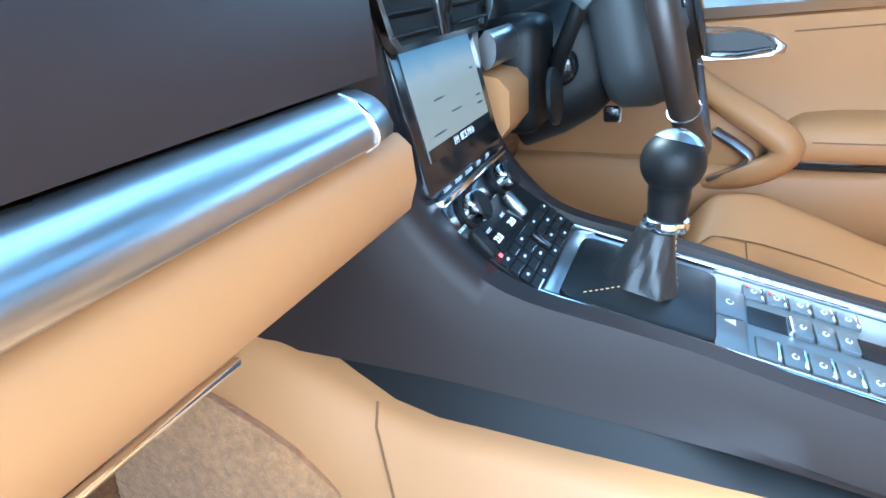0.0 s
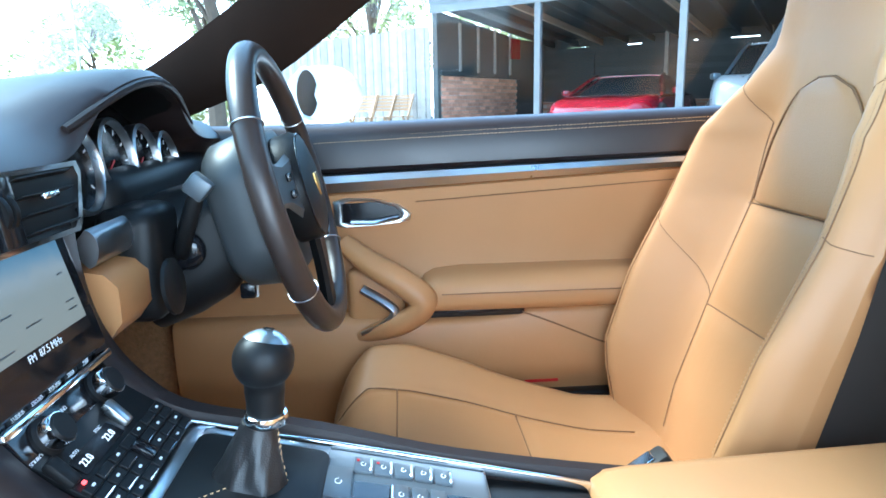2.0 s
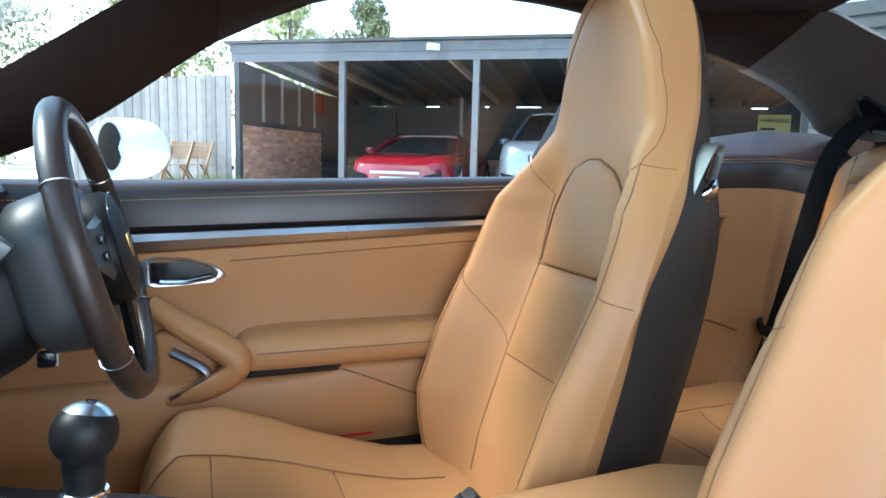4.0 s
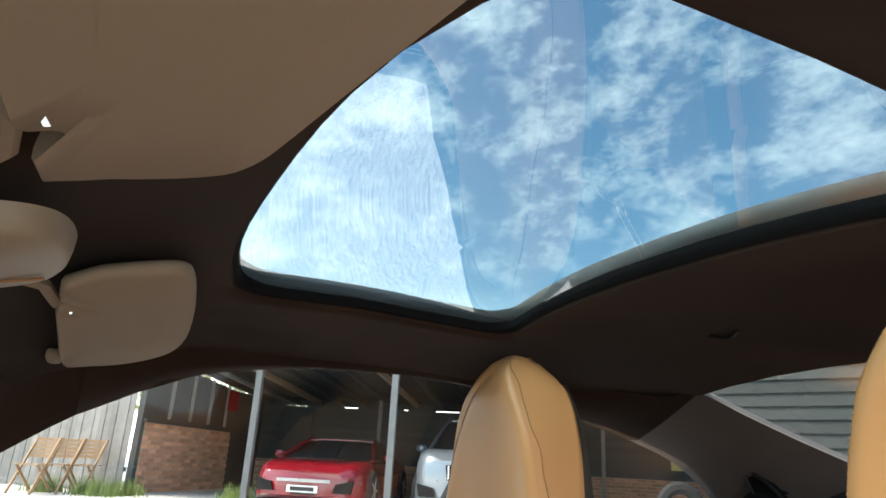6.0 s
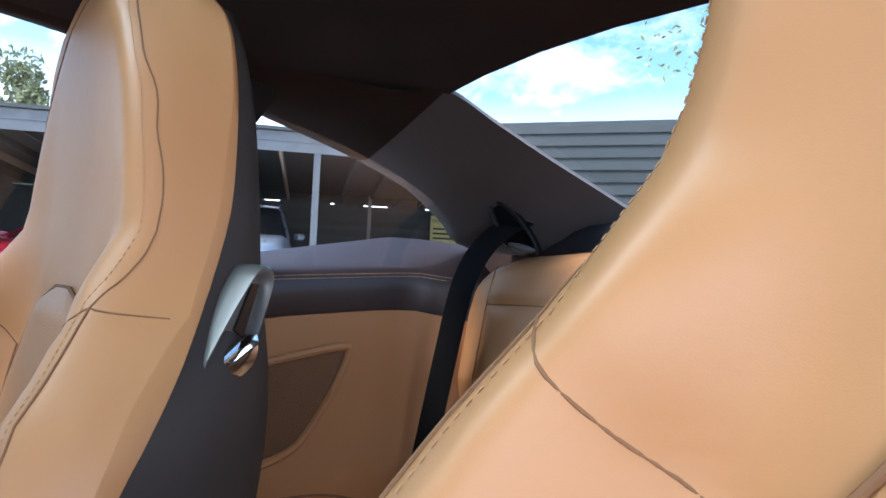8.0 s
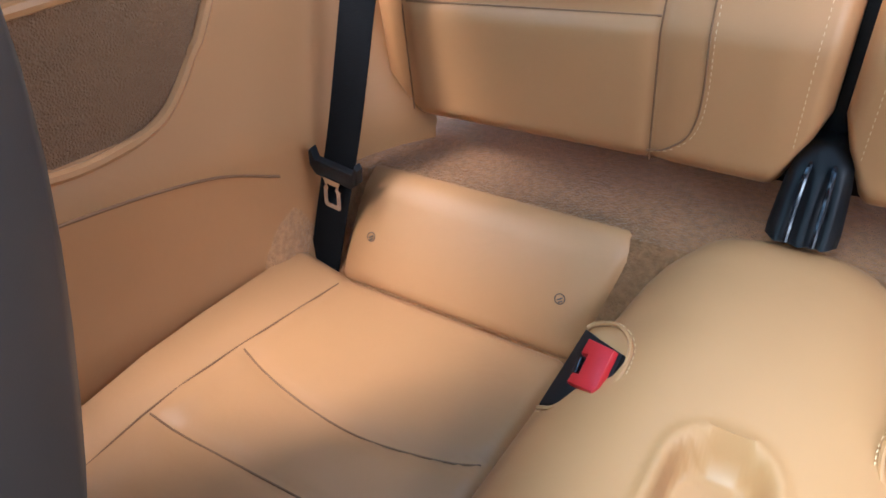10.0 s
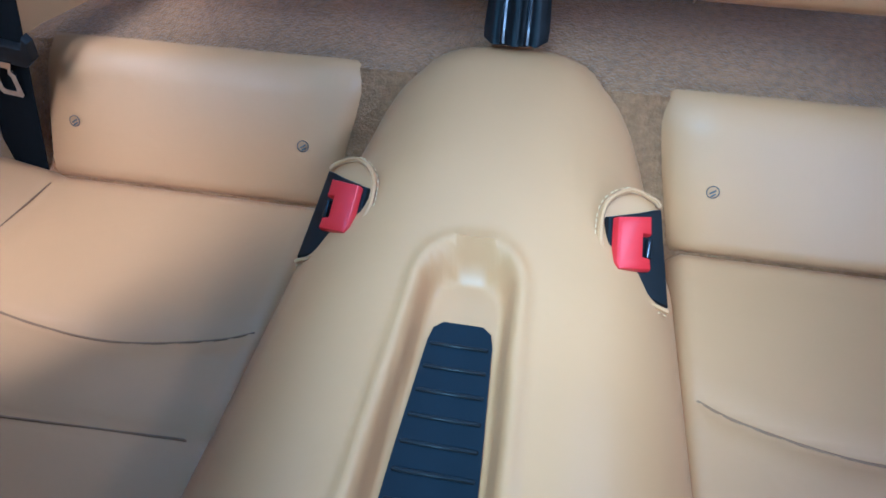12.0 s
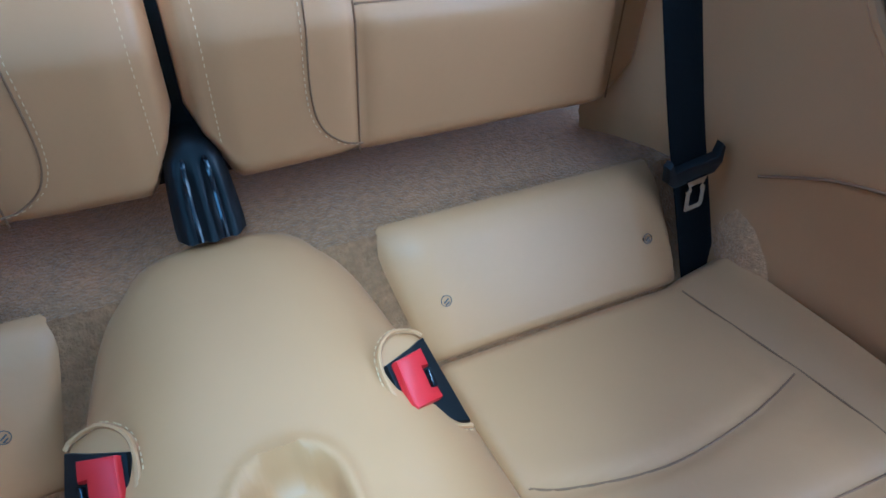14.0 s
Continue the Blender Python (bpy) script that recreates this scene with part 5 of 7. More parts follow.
# storage tray and armrest lid behind the switches
part("tray", box((0, 0, 0), (0.130, 0.16, 0.006), 0.003, 2, m=TM @ Matrix.Translation((0, -0.225, -0.012))), GLOSSY, cons, "black storage tray")
part("armrest_lid", loft([[V(u * 0.088, y, interp(y, (-0.55, -0.52, -0.45, -0.17, -0.145, -0.132, -0.128), (0.515, 0.55, 0.563, 0.553, 0.550, 0.543, 0.53)) - d) for u, d in ((-1, 0.07), (-1, 0.016), (-0.95, 0.006), (-0.8, 0.0015), (0, -0.002), (0.8, 0.0015), (0.95, 0.006), (1, 0.016), (1, 0.07))] for y in (-0.128, -0.132, -0.145, -0.17, -0.25, -0.35, -0.45, -0.52, -0.545)]), TAN, cons, "tan leather armrest lid", angle=60)

# ---- gear lever ----
gear = thing("gear_lever", "gear lever, black knob with silver cap, leather boot", "gear lever", (0.0, 0.165, 0.585))
part("boot_frame", plate(rounded(0.122, 0.118, 0.012), 0.007, 0.003, m=TM @ Matrix.Translation((-0.003, 0.065, 0.003))), BLACK, gear)
rings = []
for k in range(25):
    t = k / 24
    flat = max(0.0, (0.16 - t) / 0.16) ** 1.4
    hw = 0.0142 + 0.0200 * (1 - t) ** 1.1 + 0.024 * flat
    hd = 0.0135 + 0.0190 * (1 - t) ** 1.1 + 0.022 * flat
    fold = (1 - flat) * (1 - t) ** 0.6 * min(1.0, t * 4)
    c = V(0.0, 0.178 - 0.012 * t, 0.594 + 0.064 * t)
    rings.append([c + V(hw * math.cos(a), hd * math.sin(a), 0.2286 * hd * math.sin(a) * (1 - t)) * (1 + fold * (0.10 * math.sin(3 * a + 2.2) + 0.06 * math.sin(7 * a + 5 * t) + 0.03 * math.sin(13 * a - 9 * t))) for a in np.linspace(0, 2 * math.pi, 44, endpoint=False)])
boot = part("boot", loft(rings), surface("black_leather", (0.014, 0.014, 0.015), 0.38, grain=(700, 0.15), mottle=(14, 0.15), cell=True, spec=0.6), gear, "creased black leather boot", angle=70)
for j in (33, 34):
    part("stitching", stitches([r[j] + V(-0.0003, -0.0006, 0.0003) for r in rings[3:]], 0.0026, 0.002, 0.0005), STITCH, boot)
part("stitching", stitches([TM @ V(-0.020 - 0.034 * k / 8, 0.078 + 0.030 * k / 8, 0.0105) for k in range(9)], 0.0026, 0.002, 0.0005), STITCH, boot)
GM = Matrix.Translation((0.0, 0.163, 0.586)) @ Matrix.Rotation(radians(2), 4, "X")
part("collar", lathe([(0.0165, 0.068), (0.0178, 0.071), (0.0172, 0.077), (0.0155, 0.078)], 24, GM), CHROME, gear, "chrome collar")
BALL = [(0.0242 * math.sin(a), 0.1215 - 0.0242 * math.cos(a)) for a in np.linspace(0.72, math.pi, 20)]
kn = part("knob", lathe([(0.0148, 0.077), (0.0152, 0.088), (0.0160, 0.096)] + [(max(p, 0.0), z) for p, z in BALL], 36, GM), BLACK, gear, angle=60)
KT = GM @ Matrix.Translation((0, 0, 0.1215)) @ Matrix.Rotation(radians(16), 4, V(0.64, 0.77, 0))
part("knob_cap", lathe([(0.0247 * math.sin(a), 0.0247 * math.cos(a)) for a in np.linspace(0.86, 0.0, 10)], 36, KT), SILVER, kn, "satin silver cap", angle=60)
rings = []
for p, z in [(0.0148, 0.080), (0.0152, 0.088), (0.0160, 0.096)] + BALL[1:15:2]:
    hwid = interp(z, (0.08, 0.11, 0.14), (0.28, 0.34, 0.8))
    rings.append([GM @ V((p + 0.0006) * math.cos(a), (p + 0.0006) * math.sin(a), z) for a in np.linspace(-0.65 - hwid, -0.65 + hwid, 9)])
part("knob_blade", loft(rings, caps=False, closed=False), SILVER, kn, "satin silver blade", angle=60)
part("shift_mark", plate(rounded(0.011, 0.008, 0.002), 0.0006, m=KT @ Matrix.Translation((0, 0, 0.0246))), GLOSSY, kn, "small dark shift diagram")

# ---- instruments ----
clus = thing("instrument_cluster", "instrument cluster of round dials with bright rings under a leather hood", "instruments", (0.36, 0.36, 0.82))
front, rear = [], []
for x in np.linspace(0.160, 0.550, 26):
    yf = 0.372 - 0.03 * hood_at(x)
    front.append(V(x, yf + 0.006, dash_top_z(x, yf) - 0.017))
    rear.append(V(0.352 + (x - 0.352) * 0.94, 0.455, dash_top_z(x, 0.36) - 0.026))
part("hood_lining", loft([front, rear, [V(p.x, 0.455, 0.74) for p in rear]], caps=False, closed=False), BLACK, clus, "black inner lining of the hood", angle=60)
part("brow", tube([p + V(0, -0.006, 0.004) for p in front], 0.005, 8), DARK, clus, "dark leather brow")
part("face", plate([(-0.21, -0.06), (0.21, -0.06), (0.2, 0.04), (0.12, 0.108), (-0.12, 0.108), (-0.2, 0.04)], 0.006, m=plane_at((0.352, 0.432, 0.815), (0, 0.15, 1))), GLOSSY, clus, "black dial face")
for x, z, r in ((0.210, 0.843, 0.050), (0.308, 0.845, 0.050), (0.398, 0.842, 0.044), (0.478, 0.836, 0.038)):
    dm = plane_at((x, 0.392, z), (0, 0.15, 1))
    dl = part("dial", lathe([(r, 0.0), (r, 0.016), (r - 0.004, 0.018), (r - 0.006, 0.014), (r - 0.006, 0.0)], 36, dm, None, False), SILVER, clus, "bright dial ring")
    part("dial_glass", lathe([(r - 0.005, 0.008), (0.0, 0.008)], 36, dm), GLOSSY, dl)
    for k in range(9):
        a = radians(220 - 32 * k)
        part("tick", plate(rounded(0.002, 0.007, 0.0005), 0.0006, m=dm @ Matrix.Translation(((r - 0.013) * math.cos(a), (r - 0.013) * math.sin(a), 0.0082)) @ Matrix.Rotation(a - math.pi / 2, 4, "Z")), INK, dl)
    part("needle", plate([(-0.001, 0), (0.001, 0), (0.0005, r * 0.7), (-0.0005, r * 0.7)], 0.001, m=dm @ Matrix.Translation((0, 0, 0.009)) @ Matrix.Rotation(radians(120), 4, "Z")), RED, dl, "red needle")

# stopwatch on the dash top
clk = thing("dash_clock", "round dash-top clock in a leather pod", "clock", (-0.035, 0.56, 0.89))
dm = plane_at((-0.038, 0.532, 0.908), (0, 0.35, 0.94))
part("pod", lathe([(0.030, -0.06), (0.040, -0.02), (0.039, 0.010), (0.034, 0.012), (0.033, 0.0), (0.0, 0.0)], 28, dm), DARK, clk, "dark leather pod")
part("ring", lathe([(0.033, 0.006), (0.0335, 0.013), (0.030, 0.013), (0.0295, 0.006)], 28, dm, None, False), CHROME, clk, "chrome ring")
part("face", lathe([(0.031, 0.006), (0.0, 0.006)], 28, dm), surface("clock_blue_face", (0.012, 0.03, 0.05), 0.5, mottle=(40, 0.1), spec=0.2), clk, "dark blue face")
part("needle", plate([(-0.0015, -0.004), (0.0015, -0.004), (0.0006, 0.024), (-0.0006, 0.024)], 0.001, m=dm @ Matrix.Translation((0, 0, 0.0075)) @ Matrix.Rotation(radians(40), 4, "Z")), RED, clk, "red hand")
vents = thing("defroster_vent", "black slotted defroster vent along the dash top", "vent", (0.0, 0.75, 0.885))
for i in range(2):
    part("vent_frame", box((0.14 - 0.36 * i, 0.66, 0.902), (0.24, 0.03, 0.006), 0.002), BLACK, vents)
    for k in range(14):
        part("slat", box((0.035 - 0.36 * i + 0.016 * k, 0.66, 0.907), (0.003, 0.026, 0.006), 0.0), BLACK, vents)

# ---- steering wheel and column ----
wheel = thing("steering_wheel", "dark leather three-spoke steering wheel", "steering wheel", (0.367, 0.17, 0.80))
WM = Matrix.Translation((0.367, 0.183, 0.80)) @ Matrix.Rotation(radians(90 - 14), 4, "X")
RIMB = surface("dark_brown_rim_leather", (0.035, 0.024, 0.02), 0.33, grain=(900, 0.12), mottle=(16, 0.15), cell=True)
part("rim", tube([WM @ V(0.176 * math.cos(a), 0.176 * math.sin(a), 0) for a in np.linspace(0, 2 * math.pi, 64, endpoint=False)], 0.0165, 14, closed=True, flat=0.86), RIMB, wheel, "dark brown leather rim")
for a in (-35, 215, 150, 30):
    q = [WM @ (V(0.176 * math.cos(radians(a)), 0.176 * math.sin(radians(a)), 0) + 0.0172 * (math.cos(b) * V(math.cos(radians(a)), math.sin(radians(a)), 0) + math.sin(b) * V(0, 0, 1))) for b in np.linspace(0, 2 * math.pi, 16, endpoint=False)]
    part("rim_seam", tube(q, 0.0009, 5, closed=True), SILVER, wheel)
part("airbag", lathe([(0.0, 0.030), (0.045, 0.029), (0.066, 0.024), (0.072, 0.014), (0.070, -0.01), (0.0, -0.012)], 32, WM), BLACK, wheel, "black airbag cover")
part("airbag_groove", tube([WM @ V(0.068 * math.cos(a), 0.068 * math.sin(a), 0.0235) for a in np.linspace(0, 2 * math.pi, 40, endpoint=False)], 0.0011, 6, closed=True), GLOSSY, wheel)
part("emblem", plate([(-0.011, 0.014), (0.011, 0.014), (0.011, -0.002), (0.0, -0.016), (-0.011, -0.002)], 0.002, 0.0006, m=WM @ Matrix.Translation((0, 0, 0.0295))), surface("gold_emblem", (0.6, 0.38, 0.12), 0.35, 0.8, mottle=(60, 0.2)), wheel, "small gold and red shield shape")
for a, w in ((8, 0.03), (172, 0.03), (270, 0.028)):
    ca, sa = math.cos(radians(a)), math.sin(radians(a))
    rings = []
    for r in np.linspace(0.06, 0.168, 6):
        ww = w * interp(r, (0.06, 0.11, 0.168), (1.35, 0.8, 1.1)) * (0.75 if a == 270 else 1)
        zz = interp(r, (0.06, 0.12, 0.168), (0.016, 0.010, 0.004))
        c, s = V(ca * r, sa * r, 0), V(-sa, ca, 0)
        rings.append([WM @ (c + s * ww + V(0, 0, zz - 0.006)), WM @ (c + s * ww * 0.8 + V(0, 0, zz)), WM @ (c - s * ww * 0.8 + V(0, 0, zz)), WM @ (c - s * ww + V(0, 0, zz - 0.006)), WM @ (c - s * ww * 0.6 + V(0, 0, zz - 0.016)), WM @ (c + s * ww * 0.6 + V(0, 0, zz - 0.016))])
    part("spoke", loft(rings), BLACK if a == 270 else BLUEGREY, wheel, "satin grey spoke" if a != 270 else "")
for sx in (-1, 1):
    for k in range(2):
        part("button", box((0, 0, 0), (0.016, 0.010, 0.005), 0.002, 2, m=WM @ Matrix.Translation((sx * 0.098, 0.022 - 0.020 * k, 0.015))), GLOSSY, wheel)
# column with shroud and stalks
col = thing("steering_column", "black steering column shroud with stalks", "steering column", (0.367, 0.30, 0.76))
rings = []
for d, w, h in ((-0.010, 0.088, 0.084), (-0.014, 0.096, 0.092), (-0.040, 0.106, 0.096), (-0.074, 0.104, 0.090), (-0.084, 0.096, 0.080), (-0.087, 0.080, 0.066)):
    rings.append([WM @ V(x * w / 0.5, y * h / 0.5 - 0.010, d) for x, y in rounded(1.0, 1.0, 0.3, 6)])
part("shroud", loft(rings), surface("grey_black_plastic", (0.045, 0.048, 0.05), 0.45, grain=(1200, 0.1), mottle=(12, 0.1)), col, "grey-black plastic shroud", angle=60)
rings = []
for d, w, h, dy in ((-0.080, 0.072, 0.064, -0.020), (-0.110, 0.080, 0.074, -0.030), (-0.150, 0.088, 0.080, -0.036), (-0.20, 0.092, 0.082, -0.040)):
    rings.append([WM @ V(x * w / 0.5, y * h / 0.5 + dy, d) for x, y in rounded(1.0, 1.0, 0.3, 6)])
part("column_cover", loft(rings), BLACK, col, "black plastic column cover", angle=60)
part("ignition_panel", box((0.262, 0.345, 0.735), (0.10, 0.07, 0.13), 0.02, 3), BLACK, col)
part("panel_disc", lathe([(0.030, 0.0), (0.030, 0.004), (0.026, 0.006), (0.0, 0.006)], 28, plane_at((0.185, 0.289, 0.722), (0, 0.1, 1))), BLACK, col)
for sx in (-1, 1):
    st = part("stalk", tube([WM @ p for p in curve([(sx * 0.066, -0.030, -0.132), (sx * 0.098, -0.028, -0.130), (sx * 0.116, -0.006, -0.112), (sx * 0.124, 0.020, -0.092), (sx * 0.126, 0.034, -0.082)], 5)], 0.0095, 10), BLACK, col, "black control stalk")
    part("stalk_tip", box((0, 0, 0), (0.018, 0.026, 0.026), 0.004, 2, m=WM @ Matrix.Translation((sx * 0.127, 0.040, -0.078)) @ Matrix.Rotation(radians(-35), 4, "X")), BLUEGREY, st, "grey stalk end")
    part("stalk_boot", lathe([(0.024, -0.012), (0.024, 0.0), (0.021, 0.005), (0.012, 0.009), (0.0, 0.009)], 24, WM @ Matrix.Translation((sx * 0.084, -0.030, -0.132)) @ Matrix.Rotation(radians(sx * 90), 4, "Y")), GLOSSY, st)
kf = part("lever", box((0.33, 0.245, 0.675), (0.012, 0.02, 0.02), 0.004, 2), GLOSSY, col)
part("lever_mark", box((0.345, 0.24, 0.672), (0.006, 0.01, 0.02), 0.002, 2), INK, kf, "white tag")


# ---- rear seats: seams, belts, buckles ----
def rear_y(z):
    return interp(z, (0.6, 0.76, 0.91, 1.01), (-1.260, -1.228, -1.258, -1.292))


INK = surface("grey_print", (0.07, 0.065, 0.06), 0.7, mottle=(30, 0.1))
backs = [o for o in scene.objects if o.name.startswith("rear_bench")]
cush = [o for o in scene.objects if o.name.startswith("rear_seat_cushion")]
for sgn, ob, cu in zip((1, -1), backs, cush):
    def on(x, z, lift=0.0006, seam_line=False):
        return V(sgn * x, rear_y(z) + lift - (0.0068 if seam_line else 0.0), z)

    def zigzag(a, b, n=10):
        return [on(a[0] + (b[0] - a[0]) * k / n, a[1] + (b[1] - a[1]) * k / n, 0.0006, True) for k in range(n + 1)]
    for z in (0.911, 0.775):
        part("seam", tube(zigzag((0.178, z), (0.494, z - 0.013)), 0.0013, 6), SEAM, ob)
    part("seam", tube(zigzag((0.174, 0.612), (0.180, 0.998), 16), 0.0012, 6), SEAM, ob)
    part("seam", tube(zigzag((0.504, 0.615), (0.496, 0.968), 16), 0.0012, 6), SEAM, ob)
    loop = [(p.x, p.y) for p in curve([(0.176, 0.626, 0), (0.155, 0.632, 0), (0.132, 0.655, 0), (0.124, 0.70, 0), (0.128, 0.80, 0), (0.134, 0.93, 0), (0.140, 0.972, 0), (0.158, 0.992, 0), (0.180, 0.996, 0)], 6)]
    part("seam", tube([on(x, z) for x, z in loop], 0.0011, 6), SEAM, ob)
    part("stitching", stitches([on(x - 0.005, z, 0.001) for x, z in loop], 0.0034, 0.0036, 0.0006), STITCH, ob)
    part("stitching", stitches([on(0.030, z, -0.002) for z in np.linspace(0.66, 0.998, 14)], 0.0034, 0.0036, 0.0006), STITCH, ob)
    # low pad marks
    for x in (0.219, 0.498):
        k = 0.51
        y = -1.114 - 0.076 * k + 0.006 * math.sin(math.pi * k) + 0.0004
        m = Matrix.Translation((sgn * x, y + 0.0005, 0.388 + 0.155 * k)) @ V(0, 0.92, 0.39).to_track_quat("Z", "Y").to_matrix().to_4x4()
        b = part("seat_mark", tube([m @ V(0.0062 * math.cos(a), 0.0062 * math.sin(a), 0.0004) for a in np.linspace(0, 2 * math.pi, 24, endpoint=False)], 0.0005, 5, closed=True), INK, cu, "small printed round mark")
        part("seat_mark_bar", plate(rounded(0.0075, 0.0016, 0.0007), 0.0006, m=m @ Matrix.Rotation(radians(35), 4, "Z")), INK, b)
        part("seat_mark_bar", plate(rounded(0.0058, 0.0016, 0.0007), 0.0006, m=m @ Matrix.Translation((0.001, -0.0032, 0)) @ Matrix.Rotation(radians(35), 4, "Z")), INK, b)
    # cushion seams
    def top(y, x):
        z = interp(y, (-1.127, -1.10, -1.0, -0.93, -0.85, -0.72, -0.66), (0.385, 0.413, 0.408, 0.404, 0.396, 0.37, 0.31)) - 0.0048
        return V(sgn * x, y, z - interp(x, (0.185, 0.20, 0.5, 0.60, 0.615), (0.025, 0, 0.0, -0.022, 0.01)) + 0.0006)
    arc = curve([(0.188, -0.940, 0), (0.235, -0.918, 0), (0.33, -0.900, 0), (0.43, -0.908, 0), (0.525, -0.930, 0)], 6)
    part("seam", tube([top(p.y, p.x) for p in arc], 0.0012, 6), SEAM, cu)
    part("seam", tube([top(y, interp(y, (-1.12, -0.80), (0.515, 0.545))) for y in np.linspace(-1.12, -0.72, 16)], 0.0012, 6), SEAM, cu)
    part("seam", tube([top(interp(x, (0.188, 0.54), (-0.824, -0.808)), x) for x in np.linspace(0.188, 0.54, 12)], 0.0012, 6), SEAM, cu)
    # belt
    belt = thing("seat_belt", "black rear seat belt with a buckle tongue", "seat belt", (sgn * 0.52, -1.15, 0.4), "rear seat belts")
    path = curve([(0.452, -1.300, 1.052), (0.462, -1.250, 1.030), (0.478, -1.212, 0.990), (0.498, -1.192, 0.925), (0.516, -1.176, 0.80), (0.536, -1.152, 0.62), (0.556, -1.137, 0.50), (0.579, -1.124, 0.372)], 6)
    rings = []
    for i, p in enumerate(path):
        d = (path[min(i + 1, len(path) - 1)] - path[max(i - 1, 0)]).normalized()
        w = d.cross(V(0, 1, 0.25)).normalized() * 0.027
        if w.x < 0:
            w = -w
        nn = w.cross(d).normalized() * 0.0007
        rings.append([p - w + nn, p + w + nn, p + w - nn, p - w - nn])
    part("webbing", mirror(loft(rings), sgn), STRAP, belt)
    tc = V(0.545, -1.140, 0.557)
    hdm = Matrix(((-0.99, -0.13, 0.02, tc.x), (0, 0.12, 0.99, tc.y + 0.002), (-0.13, 0.985, -0.12, tc.z), (0, 0, 0, 1)))
    hp = [(-0.042, 0.018), (-0.037, 0.024), (-0.031, 0.009), (0.031, 0.009), (0.037, 0.024), (0.042, 0.018), (0.041, -0.004), (0.030, -0.015), (-0.030, -0.015), (-0.041, -0.004)]
    part("tongue_head", mirror(plate(hp, 0.012, 0.003, m=hdm @ Matrix.Translation((0, 0, -0.004))), sgn), BLACK, belt, "black plastic tongue head")
    tp = [(-0.015, -0.010), (0.015, -0.010), (0.0105, -0.021), (0.0145, -0.026), (0.0145, -0.052), (0.0115, -0.056), (-0.0115, -0.056), (-0.0145, -0.052), (-0.0145, -0.026), (-0.0105, -0.021)]
    part("tongue", mirror(loft([[hdm @ V(x, y, 0.008) for x, y in tp], [hdm @ V(x, y, 0.011) for x, y in tp], [hdm @ V(x * 0.55, (y + 0.034) * 0.66 - 0.034, 0.011) for x, y in tp], [hdm @ V(x * 0.55, (y + 0.034) * 0.66 - 0.034, 0.008) for x, y in tp]], caps=False), sgn), CHROME, belt, "steel tongue")
    gd = thing("belt_guide", "dark belt slot with a grey bezel in the rear pillar", "belt guide", (sgn * 0.44, -1.28, 1.0), "rear belt guides")
    eye = [(p.x, p.y) for p in curve([(0.045, 0.046, 0), (0.020, 0.038, 0), (-0.010, 0.014, 0), (-0.036, -0.022, 0), (-0.046, -0.046, 0), (-0.036, -0.044, 0), (-0.010, -0.040, 0), (0.012, -0.030, 0), (0.030, 0.004, 0), (0.045, 0.046, 0)], 4)][:-1]
    gm = Matrix.Translation((0.452, -1.268, 1.040)) @ V(-0.30, 0.90, -0.10).to_track_quat("Z", "Y").to_matrix().to_4x4()
    gm = Matrix(((gm.col[0].x, gm.col[1].x, gm.col[2].x, 0.452), (gm.col[0].y, gm.col[1].y, gm.col[2].y, -1.268), (gm.col[0].z, gm.col[1].z, gm.col[2].z, 1.040), (0, 0, 0, 1)))
    flip = -1 if gm.col[0].x < 0 else 1
    part("bezel", mirror(tube([gm @ V(flip * x, z, 0.002) for x, z in eye], 0.0035, 8, closed=True), sgn), BLACK, gd)
    part("slot", mirror(loft([[gm @ V(flip * x, z, o) for x, z in eye] for o in (-0.03, 0.0)]), sgn), SEAL, gd, "dark slot")
    part("lip", mirror(tube([gm @ V(flip * x, z, 0.006) for x, z in ((-0.044, -0.043), (-0.030, -0.041), (-0.012, -0.038), (0.004, -0.032))], [0.003, 0.007, 0.008, 0.003], 8), sgn), LATCHG, gd, "grey lip")
    # buckle in the tunnel's side
    bk = thing("belt_buckle", "red and black belt buckle in the rear tunnel", "buckle", (sgn * 0.165, -1.07, 0.44), "rear belt buckles")
    BM = Matrix(((0.8716, 0.1959, 0.4494, 0.143), (0.0, -0.9167, 0.3995, -1.026), (-0.4903, 0.3482, 0.799, 0.503), (0, 0, 0, 1)))
    part("housing", mirror(plate([(-0.040, -0.006), (-0.010, 0.016), (0.002, 0.026), (0.008, 0.030), (0.020, -0.002), (0.040, -0.054), (0.012, -0.056), (-0.012, -0.054), (-0.026, -0.054)], 0.026, 0.003, m=BM @ Matrix.Translation((0, 0, -0.028))), sgn), BLACK, bk)
    part("button", mirror(plate([(-0.035, -0.006), (-0.004, 0.012), (0.001, -0.005), (-0.007, -0.008), (-0.002, -0.028), (0.005, -0.026), (0.009, -0.036), (-0.020, -0.050), (-0.025, -0.046)], 0.012, 0.003, m=BM @ Matrix.Translation((0, 0, -0.006))), sgn), RED, bk, "red release button")
    part("mouth", mirror(plate([(0.000, -0.008), (0.004, -0.006), (0.008, -0.024), (0.003, -0.026)], 0.005, 0.001, m=BM @ Matrix.Translation((0, 0, -0.002))), sgn), GLOSSY, bk, "buckle mouth")
    ringp = curve([(0.006, 0.031, 0), (-0.003, 0.034, 0), (-0.026, 0.030, 0), (-0.042, 0.012, 0), (-0.0455, -0.008, 0), (-0.038, -0.034, 0), (-0.020, -0.054, 0), (0.006, -0.060, 0), (0.040, -0.058, 0)], 6)
    part("recess_edge", mirror(tube([BM @ V(p.x, p.y, -0.003) for p in ringp], 0.0024, 6), sgn), TAN, bk, "tan leather piping")
